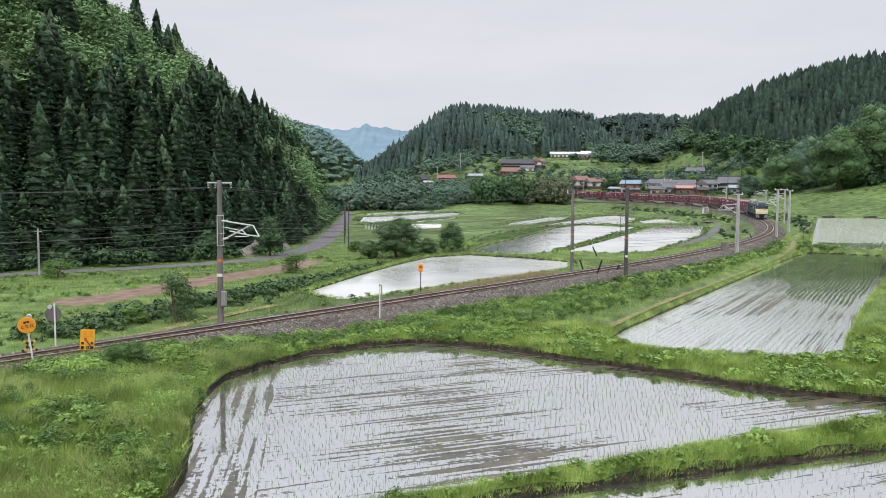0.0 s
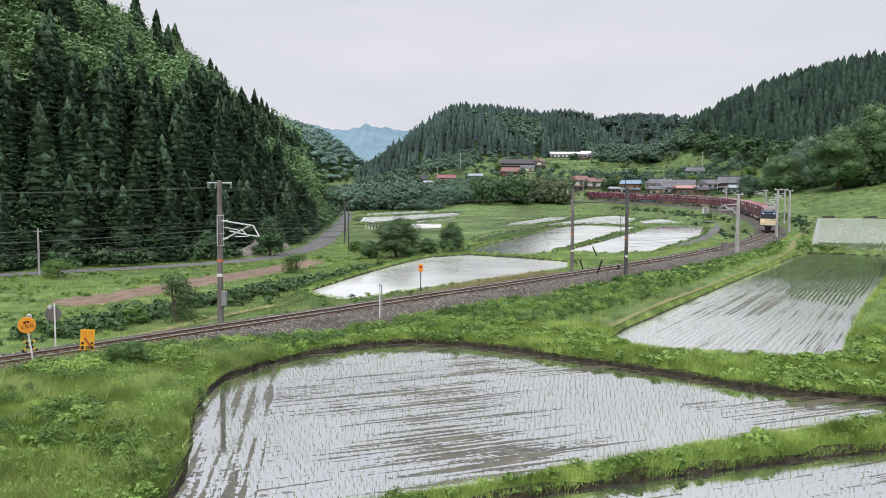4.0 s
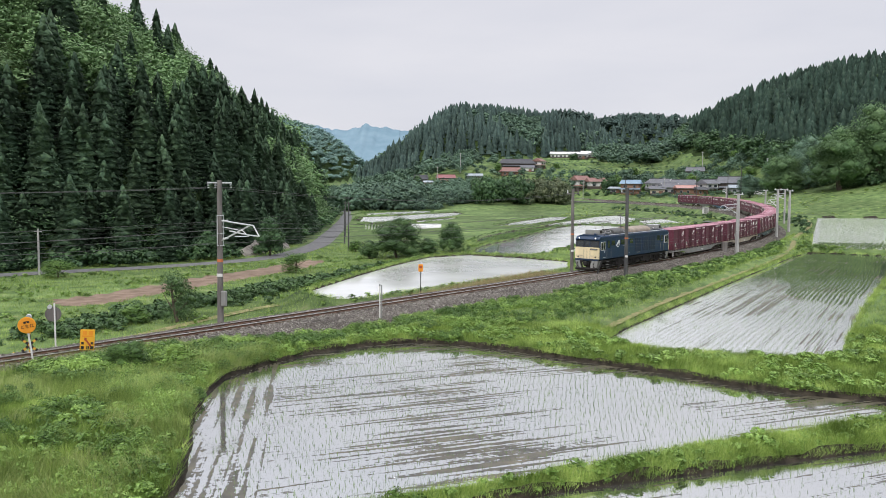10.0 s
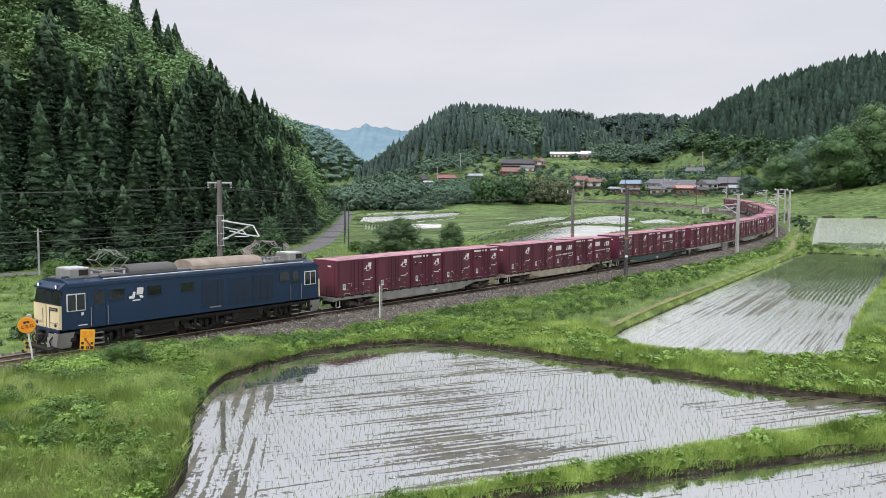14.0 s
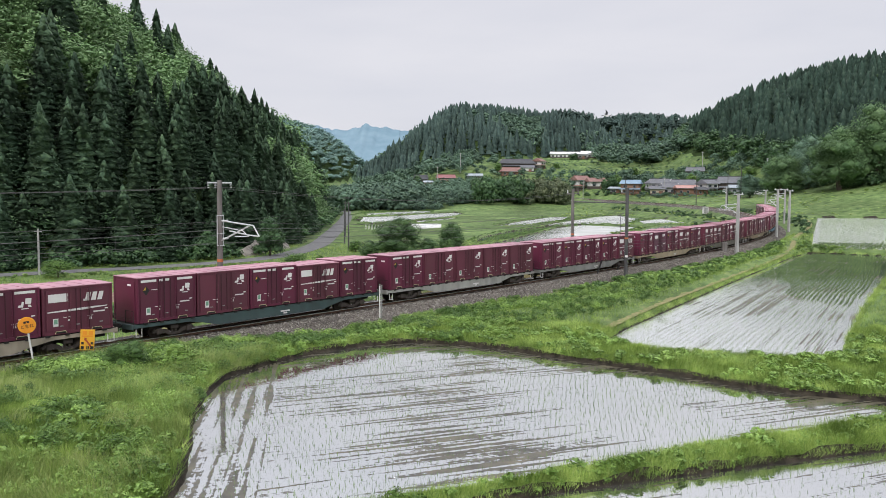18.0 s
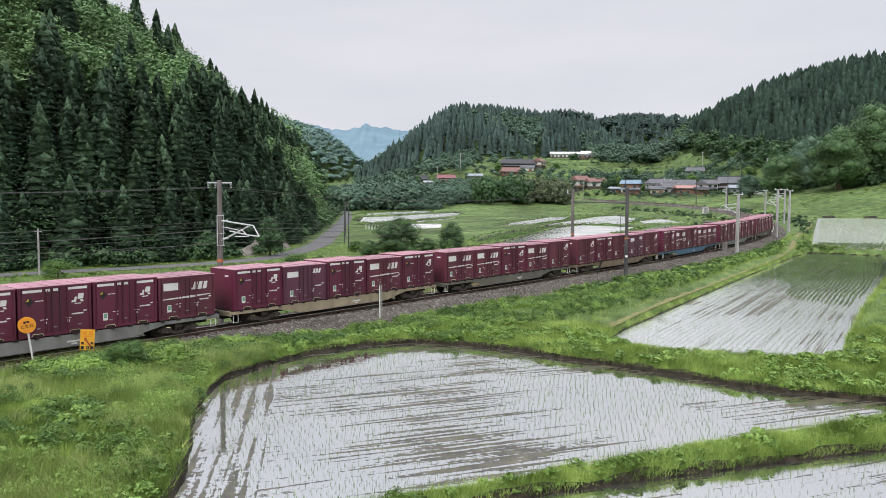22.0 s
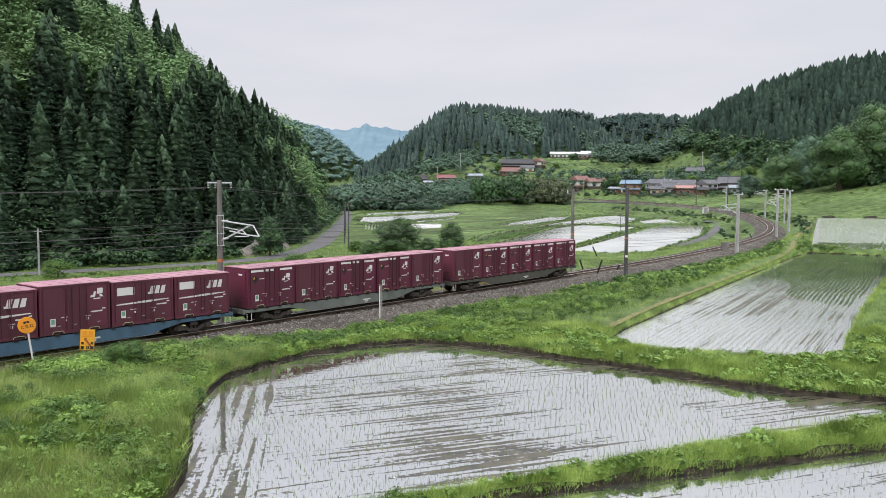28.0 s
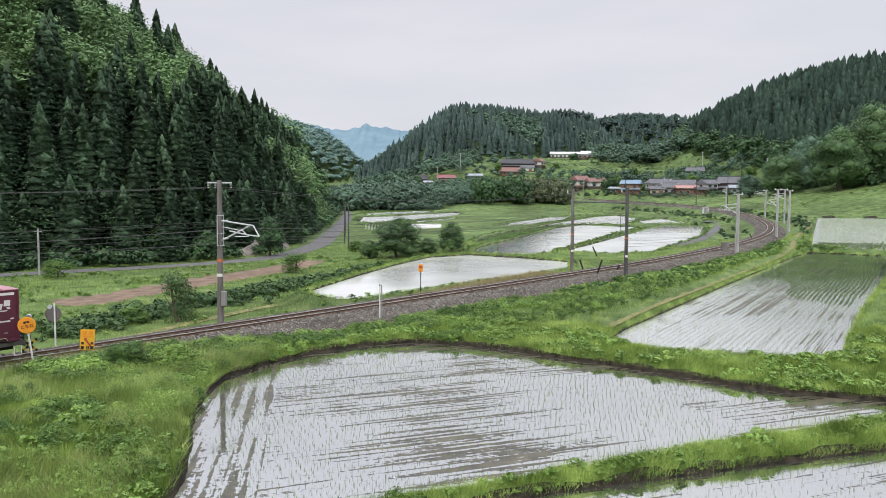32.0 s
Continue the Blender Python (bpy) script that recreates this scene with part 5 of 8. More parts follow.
def make_loco():
    top = thing("electric_locomotive", "dark blue electric locomotive with cream cab fronts and grey roof", "locomotive")
    L, W = 8.75, 1.4           # half length, half width
    B, BL, CR, GL, DK, RF = M["loco_blue"], M["black_paint"], M["loco_cream"], M["loco_glass"], M["under_dark"], M["loco_roof"]
    # body shell: side profile with sloped cab fronts
    g = Geo()
    prof = [(-L, 1.24), (L, 1.24), (L + 0.03, 1.5), (L, 2.5), (L - 0.16, 3.2), (L - 0.3, 3.55), (-L + 0.3, 3.55), (-L + 0.16, 3.2), (-L, 2.5), (-L - 0.03, 1.5)]
    g.prism(prof, -W, W, "x")
    part("body_shell", g, B, top)
    g = Geo().prism([(-W, 3.5), (-W + 0.04, 3.62), (-0.75, 3.78), (0.75, 3.78), (W - 0.04, 3.62), (W, 3.5)], -L + 0.4, L - 0.4)
    part("roof", g, B, top, "blue curved roof edge")
    g = Geo().box((0, 0, 3.79), (1.7, 16.4, 0.05))
    part("roof_walk", g, RF, top, "grey roof deck")
    for sd in (-1, 1):
        y = sd * L
        # cream lower front and black window band
        g = Geo().prism([(y + sd * 0.05, 1.3), (y + sd * 0.03, 2.5), (y - sd * 0.06, 2.5), (y - sd * 0.06, 1.3)], -W + 0.02, W - 0.02, "x")
        part("front_panel", g, CR, top, "cream lower cab front")
        for sx in (-1, 1):
            g = Geo().prism([(y + sd * 0.045, 1.3), (y - sd * 0.06, 1.3), (y - sd * 0.07, 2.5), (y + sd * 0.02, 2.5)], sx * (W + 0.004) - 0.004, sx * (W + 0.004) + 0.004, "x")
            part("front_corner", g, CR, top)
        g = Geo().prism([(y + sd * 0.03, 2.52), (y - sd * 0.115, 3.18), (y - sd * 0.3, 3.18), (y - sd * 0.2, 2.52)], -W + 0.06, W - 0.06, "x")
        part("window_band", g, BL, top, "black band round the windscreens")
        for xx, ww in ((-0.86, 0.82), (0.0, 0.46), (0.86, 0.82)):
            g = Geo().prism([(y + sd * 0.035, 2.58), (y - sd * 0.085, 3.1), (y - sd * 0.15, 3.1), (y - sd * 0.05, 2.58)], xx - ww / 2, xx + ww / 2, "x")
            part("windscreen", g, GL, top, "dark reflective cab glass")
        for xx in (-0.4, -0.27, 0.27, 0.4):
            g = Geo().prism([(y + sd * 0.05, 2.5), (y - sd * 0.09, 3.2), (y - sd * 0.13, 3.2), (y + sd * 0.0, 2.5)], xx - 0.014, xx + 0.014, "x")
            part("window_post", g, B, top)
        for xx in (-0.36, 0.36):
            g = Geo().box((xx, y + sd * 0.05, 1.8), (0.02, 0.03, 0.96))
            part("gangway_post", g, B, top)
        for xx in (-0.95, 0.95):
            g = Geo().tube((xx, y - sd * 0.02, 3.45), (xx, y - sd * 0.5, 3.47), 0.11, n=12)
            hl = part("headlamp_housing", g, B, top)
            g = Geo().tube((xx, y - sd * 0.01, 3.45), (xx, y - sd * 0.035, 3.45), 0.07, n=12)
            part("headlamp", g, M["headlamp"] if sd > 0 else GL, hl, "lit round headlamp" if sd > 0 else "round headlamp")
            g = Geo().tube((xx * 1.05, y, 1.48), (xx * 1.05, y + sd * 0.09, 1.48), 0.08, n=10)
            part("tail_lamp", g, BL, top)
        g = Geo().prism([(y - sd * 0.1, 3.24), (y + sd * 0.02, 3.3), (y + sd * 0.01, 3.36), (y - sd * 0.3, 3.6), (y - sd * 0.5, 3.62), (y - sd * 0.5, 3.24)], -W + 0.03, W - 0.03, "x")
        part("cab_brow", g, B, top, "blue roof brow over the windscreens")
        g = Geo().box((-0.78, y + sd * 0.06, 2.3), (0.86, 0.03, 0.15))
        np_ = part("number_plate", g, BL, top)
        part("number_bar", Geo().box((-0.78, y + sd * 0.078, 2.3), (0.7, 0.01, 0.06)), M["grey_steel"], np_)
        part("front_handrail", Geo().path([(-1.2, y + sd * 0.06, 1.62), (-1.2, y + sd * 0.14, 1.62), (-0.5, y + sd * 0.14, 1.62), (-0.5, y + sd * 0.06, 1.62)], 0.018, 5), M["grey_steel"], top)
        part("front_handrail", Geo().path([(1.2, y + sd * 0.06, 1.62), (1.2, y + sd * 0.14, 1.62), (0.5, y + sd * 0.14, 1.62), (0.5, y + sd * 0.06, 1.62)], 0.018, 5), M["grey_steel"], top)
        part("door_seam", Geo().box((0.0, y + sd * 0.052, 1.9), (0.02, 0.02, 1.18)), BL, top)
        for xx in (-0.55, 0.55):
            part("jumper_box", Geo().box((xx, y + sd * 0.2, 1.03), (0.28, 0.21, 0.28), bev=0.03), DK, top)
        for xx, zz in ((-0.35, 0.62), (0.3, 0.58), (0.95, 0.66), (-0.95, 0.6)):
            part("air_hose", Geo().path([(xx, y + sd * 0.15, 0.98), (xx + 0.05, y + sd * 0.34, zz + 0.1), (xx + 0.02, y + sd * 0.3, zz - 0.15), (xx - 0.08, y + sd * 0.2, zz - 0.2)], 0.04, 6), DK, top)
        g = Geo().box((0, y + sd * 0.06, 1.2), (2.7, 0.12, 0.18), bev=0.02)
        part("front_beam", g, B, top)
        for sx in (-1, 1):
            g = Geo()
            g.add([(sx * 1.35, y - sd * 0.75, 1.1), (sx * 1.35, y + sd * 0.1, 1.1), (sx * 0.62, y + sd * 0.3, 1.1), (sx * 1.2, y - sd * 0.6, 0.3), (sx * 1.1, y + sd * 0.1, 0.28), (sx * 0.55, y + sd * 0.32, 0.3)],
                  [(0, 1, 4, 3), (1, 2, 5, 4), (3, 4, 1, 0), (4, 5, 2, 1)])
            part("skirt", g, M["grey_steel"], top, "grey steel skirt plates")
        g = Geo().prism([(y + sd * 0.35, 0.12), (y + sd * 0.45, 0.3), (y + sd * 0.2, 0.42), (y - sd * 0.1, 0.3)], -1.15, 1.15, "x")
        part("snow_plough", g, DK, top)
        g = Geo().tube((0, y, 0.86), (0, y + sd * 0.4, 0.86), 0.12, n=8).box((0, y + sd * 0.42, 0.86), (0.34, 0.3, 0.36), bev=0.04)
        part("coupler", g, DK, top)
        for xx in (-0.75, -0.5, 0.5, 0.75):
            g = Geo()
            g.path([(xx, y + sd * 0.12, 1.05), (xx * 1.03, y + sd * 0.24, 0.8), (xx, y + sd * 0.2, 0.55)], 0.03, 5)
            part("brake_hose", g, BL, top)
        # cab side windows, doors
        for sx in (-1, 1):
            X = sx * W
            g = Geo()
            plate(g, X, y - sd * 0.82, 2.62, 0.98, 0.9, 0.03, side=sx)
            fr = part("cab_window_frame", g, M["white_paint"], top, "bright aluminium window frame")
            g = Geo()
            for q in (-0.235, 0.235):
                plate(g, X + sx * 0.03, y - sd * 0.82 + q, 2.62, 0.41, 0.8, 0.012, side=sx)
            part("cab_window_pane", g, GL, fr)
            g = Geo()
            for q in (-0.36, 0.36):
                plate(g, X, y - sd * 2.05 + q, 2.2, 0.03, 2.0, 0.02, side=sx)
            plate(g, X, y - sd * 2.05, 3.2, 0.72, 0.03, 0.02, side=sx)
            dr = part("cab_door", g, B, top)
            g = Geo()
            plate(g, X, y - sd * 2.05, 2.75, 0.5, 0.75, 0.014, side=sx)
            part("door_window", g, GL, dr)
            for q in (-0.46, 0.46):
                part("grab_rail", Geo().tube((X + sx * 0.06, y - sd * 2.05 + q, 1.3), (X + sx * 0.06, y - sd * 2.05 + q, 2.3), 0.018, n=6), M["grey_steel"], dr)
            g = Geo()
            for z in (0.35, 0.62, 0.9):
                g.box((sx * 1.3, y - sd * 2.05, z), (0.18, 0.5, 0.04))
            part("cab_step", g, M["grey_steel"], top)
    # side windows and louvre panels
    for sx in (-1, 1):
        X = sx * W
        for y in (5.7, 3.5, 1.4):
            g = Geo()
            plate(g, X, y, 2.85, 0.98, 0.62, 0.03, side=sx)
            fr = part("side_window_frame", g, B, top)
            g = Geo()
            plate(g, X + sx * 0.03, y, 2.85, 0.84, 0.5, 0.01, side=sx)
            part("side_window_pane", g, GL, fr)
        g = Geo()
        plate(g, X, -5.75, 2.85, 0.8, 0.6, 0.03, side=sx)
        part("side_window_frame", g, GL, top)
        for y in (-0.35, -2.2, -4.05):
            lv = part("grille_frame", plate(Geo(), X, y, 2.35, 1.62, 1.62, 0.022, side=sx), B, top)
            for q in (-0.52, 0.0, 0.52):
                gp = part("grille_panel", plate(Geo(), X + sx * 0.022, y + q, 2.35, 0.46, 1.5, 0.012, side=sx), M["loco_grille"], lv)
                gp["label"] = "dark blue ventilation grille"
        part("roof_pipe", Geo().path([(sx * 1.3, 6.4, 3.7), (sx * 1.3, -7.4, 3.7)], 0.035, 6), M["galvanised"], top, "pale conduit along the roof edge")
        part("drip_rail", plate(Geo(), X, 0, 3.44, 16.6, 0.04, 0.035, side=sx), B, top)
        for y in (7.3, 4.0, 0.6, -3.0, -6.9):
            part("roof_bracket", Geo().box((sx * 1.22, y, 3.68), (0.2, 0.08, 0.12)), RF, top)
        g = Geo()
        white_mark(g, X, 4.6, 2.78, 0.82, sx)
        part("white_emblem", g, M["white_paint"], top, "plain white emblem")
        g = Geo()
        plate(g, X, -0.5, 1.5, 0.8, 0.1, 0.02, side=sx)
        part("number_bar", g, M["grey_steel"], top)
        g = Geo()
        plate(g, X, 0, 1.27, 16.4, 0.05, 0.03, side=sx)
        part("side_sill", g, B, top)
        g = Geo()
        plate(g, X, 7.6, 2.0, 0.12, 0.16, 0.01, side=sx)
        plate(g, X, 7.6, 1.42, 0.5, 0.05, 0.01, side=sx)
        part("shed_mark", g, M["white_paint"], top)
    # roof covers, cooling boxes, pantographs
    def vault(y0, y1, w, z0, z1, material, label):
        pr = [(-w, z0)] + [(-w * math.cos(t), z0 + (z1 - z0) * math.sin(t) ** 0.7) for t in np.linspace(0.25, math.pi - 0.25, 11)] + [(w, z0)]
        part("roof_cover", Geo().prism(pr, y0, y1), material, top, label, False)
    vault(1.75, 4.65, 0.98, 3.75, 4.24, M["dark_roof"], "dark vaulted roof cover")
    vault(-4.35, 0.75, 1.0, 3.75, 4.3, M["pale_roof"], "pale grey vaulted roof cover")
    for sd in (-1, 1):
        g = Geo().box((0, sd * 7.35, 4.03), (1.45, 1.15, 0.5), bev=0.05)
        cb = part("cooler_box", g, M["grey_steel"], top, "grey roof-mounted cab cooler")
        for xx in (-0.735, 0.735):
            part("cooler_grille", Geo().box((xx, sd * 7.35 - 0.2, 4.05), (0.02, 0.5, 0.3)), DK, cb)
        part("cooler_lid", Geo().box((0, sd * 7.35, 4.29), (1.3, 1.0, 0.04), bev=0.01), M["galvanised"], cb)
        part("front_whistle", Geo().box((-0.6, sd * 8.05, 3.82), (0.34, 0.3, 0.2), bev=0.04), B, top)
        g = Geo().box((0.9, sd * 5.9, 3.86), (0.4, 0.9, 0.2), bev=0.04).box((-0.9, sd * 5.9, 3.86), (0.4, 0.9, 0.2), bev=0.04)
        part("roof_box", g, RF, top)
        yp = sd * 5.4
        g = Geo()
        for xx in (-0.6, 0.6):
            for yy in (-0.6, 0.6):
                g.tube((xx, yp + yy, 3.78), (xx, yp + yy, 4.02), 0.07, n=8)
        part("insulator", g, M["insulator"], top)
        g = Geo().path([(-0.62, yp - 0.7, 4.05), (0.62, yp - 0.7, 4.05), (0.62, yp + 0.7, 4.05), (-0.62, yp + 0.7, 4.05), (-0.62, yp - 0.7, 4.05)], 0.04, 5)
        zk, zt = 4.62, 5.05
        for k in (-1, 1):
            for xx in (-0.55, 0.55):
                g.tube((xx, yp + k * 0.35, 4.06), (xx * 0.85, yp + k * 0.95, zk), 0.022, n=5)
                g.tube((xx * 0.85, yp + k * 0.95, zk), (xx * 0.7, yp + k * 0.12, zt), 0.016, n=5)
            g.tube((-0.47, yp + k * 0.95, zk), (0.47, yp + k * 0.95, zk), 0.022, n=5)
            g.tube((-0.47, yp + k * 0.95, zk), (0.38, yp + k * 0.12, zt), 0.015, n=4)
            g.path([(-0.95, yp + k * 0.16, zt - 0.16), (-0.62, yp + k * 0.16, zt + 0.04), (0.62, yp + k * 0.16, zt + 0.04), (0.95, yp + k * 0.16, zt - 0.16)], 0.028, 5)
        part("pantograph", g, M["grey_steel"], top, "raised diamond pantograph")
    g = Geo()
    for xx in (-0.45, 0.45):
        g.path([(xx, 6.5, 3.98), (xx, 4.4, 4.08)], 0.02, 4).path([(xx, -6.5, 3.98), (xx, -4.5, 4.08)], 0.02, 4)
    part("roof_busbar", g, M["grey_steel"], top)
    # running gear
    for y in (6.0, 0.0, -6.0):
        make_bogie(top, y, 0.53, 1.25, skin="under_dark")
        for sx in (-1, 1):
            g = Geo()
            for q in (-0.75, 0.75):
                g.tube((sx * 1.12, y + q, 0.5), (sx * 1.12, y + q, 0.95), 0.12, n=8)
            g.box((sx * 1.05, y, 0.92), (0.2, 3.6, 0.16))
            part("spring_gear", g, DK, top)
            for q in (-0.45, 0.0, 0.45):
                coil = [(sx * 1.22 + 0.09 * math.cos(m_ * 1.05), y + q + 0.09 * math.sin(m_ * 1.05), 0.42 + m_ * 0.013) for m_ in range(31)]
                part("coil_spring", Geo().path(coil, 0.022, 5), DK, top)
            part("brake_cylinder", Geo().tube((sx * 1.15, y - 1.75, 0.62), (sx * 1.15, y - 1.35, 0.62), 0.15, n=10), DK, top)
            for q in (-2.1, 2.05):
                part("sand_box", Geo().box((sx * 1.18, y + q, 0.78), (0.22, 0.34, 0.4), bev=0.04), DK, top)
    for y in (3.0, -3.0):
        g = Geo().box((0, y, 0.72), (2.4, 2.3, 0.75), bev=0.06)
        part("underfloor_tank", g, DK, top)
        for q in (-1.55, 1.5):
            part("air_reservoir", Geo().tube((-1.1, y + q, 0.78), (1.1, y + q, 0.78), 0.2, n=10), DK, top)
        for sx in (-1, 1):
            g = Geo()
            for i in range(5):
                plate(g, sx * 1.2, y, 0.45 + i * 0.13, 1.9, 0.05, 0.04, side=sx)
            part("tank_ribs", g, DK, top)
    g = Geo().box((0, 0, 1.04), (2.6, 17.0, 0.14))
    part("underframe", g, DK, top)
    return top


for kind in "ABCD":
    make_container(kind)
loco = make_loco()
wagons = [make_wagon(k) for k in range(11)]
loads = []
used = set()
for k, row in enumerate(LOADS):
    for i, kind in enumerate(row):
        proto = CONTAINER_KINDS[kind]
        if kind in used:
            c = copy_thing(proto, Matrix.Identity(4))
        else:
            c = proto
            used.add(kind)
        loads.append((c, k, 7.618 - i * 3.809))


# ---------- things along the line ----------
M["concrete_pole"] = mat("concrete_pole", two((0.27, 0.27, 0.265), (0.42, 0.42, 0.41)), scale=3, rough=0.85, bump=0.004, big=0.2, stretch=(1, 1, 0.15))
M["dark_pole"] = mat("dark_pole", two((0.05, 0.05, 0.052), (0.11, 0.11, 0.11)), scale=3, rough=0.85, bump=0.006, big=0.25, stretch=(1, 1, 0.15))
M["brown_pole"] = mat("brown_pole", two((0.115, 0.105, 0.1), (0.2, 0.185, 0.175)), scale=3, rough=0.85, bump=0.006, big=0.25, stretch=(1, 1, 0.15))
M["wire"] = mat("wire", two((0.1, 0.1, 0.1), (0.16, 0.16, 0.16)), rough=0.6, metal=0.5)
M["sign_orange"] = paint("sign_orange", (0.8, 0.3, 0.02), 0.5, 0.12, 4)
M["sign_yellow"] = paint("sign_yellow", (0.82, 0.42, 0.03), 0.5, 0.1, 4)
M["sign_red"] = paint("sign_red", (0.4, 0.07, 0.03), 0.5, 0.1)
M["orange_band"] = paint("orange_band", (0.6, 0.17, 0.06), 0.6, 0.3)


def text_mesh(body, size):
    cu = bpy.data.curves.new("writing", "FONT")
    cu.body, cu.size, cu.extrude = body, size, 0.003
    cu.align_x, cu.align_y = "CENTER", "CENTER"
    ob = bpy.data.objects.new("writing", cu)
    scene.collection.objects.link(ob)
    me = bpy.data.meshes.new_from_object(ob)
    bpy.data.objects.remove(ob)
    return me


def sag_wire(g, p, q, sag, r=0.012, n=10):
    p, q = Vector(p), Vector(q)
    pts = []
    for i in range(n + 1):
        t = i / n
        w = p.lerp(q, t)
        w.z -= sag * 4 * t * (1 - t)
        pts.append(w)
    g.path(pts, r, 4)


def pole_base(name, label, x, y, z_top, r0, r1, material, band=False, group="line-side poles", lean=0.0):
    z = ground_z(x, y) - 0.3
    top = thing(name, label, "pole", group, Matrix.Translation((x, y, z)) @ pose(0, 0, 0, 0, lean, 0))
    part("shaft", Geo().tube((0, 0, 0), (0, 0, z_top - z), r0, r1, n=14), material, top)
    return top, z


def toward(x, y, s):
    p = on_line(s)
    return math.atan2(p.y - y, p.x - x)


def cantilever(top, z0, ang, reach, h_con=5.15, h_mes=6.0, frame_box=False):
    """Hinged bracket arm that carries the wires over the track; heights above the pole's foot are z - z0."""
    def P(r, z, side=0.0):
        return (r * math.cos(ang) - side * math.sin(ang), r * math.sin(ang) + side * math.cos(ang), z - z0)
    g = Geo()
    g.path([P(0.2, h_mes + 0.35), P(reach + 0.25, h_mes + 0.12), P(reach + 0.75, h_con + 0.3)], 0.05, 6)
    g.path([P(reach + 0.75, h_con + 0.3), P(reach - 0.2, h_con + 0.35), P(0.9, h_con + 0.55)], 0.045, 6)
    part("bracket_arm", g, M["galvanised"], top, "galvanised tubular bracket arm")
    g = Geo().path([P(0.2, h_con - 0.1), P(reach - 0.1, h_mes + 0.1)], 0.05, 6)
    part("brace_tube", g, M["galvanised"], top)
    g = Geo().path([P(0.25, h_mes - 0.05), P(reach * 0.75, h_mes - 0.25), P(reach * 0.95, h_con + 0.25), P(reach * 0.5, h_con + 0.2)], 0.035, 5)
    part("steady_arm", g, M["galvanised"], top)
    for r, z in ((0.3, h_mes + 0.33), (0.32, h_con + 0.0)):
        g = Geo().tube(P(r, z), P(r + 0.42, z + 0.03 * (1 if z > 5.5 else 3)), 0.075, n=10)
        part("insulator", g, M["insulator"], top, "white ribbed porcelain insulator")
    if frame_box:
        for sd in (-0.28, 0.28):
            g = Geo().tube(P(0.05, h_con - 0.45, sd), P(0.05, h_mes + 0.7, sd), 0.028, n=5)
            part("frame_upright", g, M["galvanised"], top)
        for z in (h_con - 0.45, h_con + 0.35, h_mes + 0.7):
            g = Geo().tube(P(0.05, z, -0.28), P(0.05, z, 0.28), 0.025, n=5).tube(P(0.2, z, -0.2), P(0.2, z, 0.2), 0.025, n=5)
            part("frame_cross", g, M["galvanised"], top)


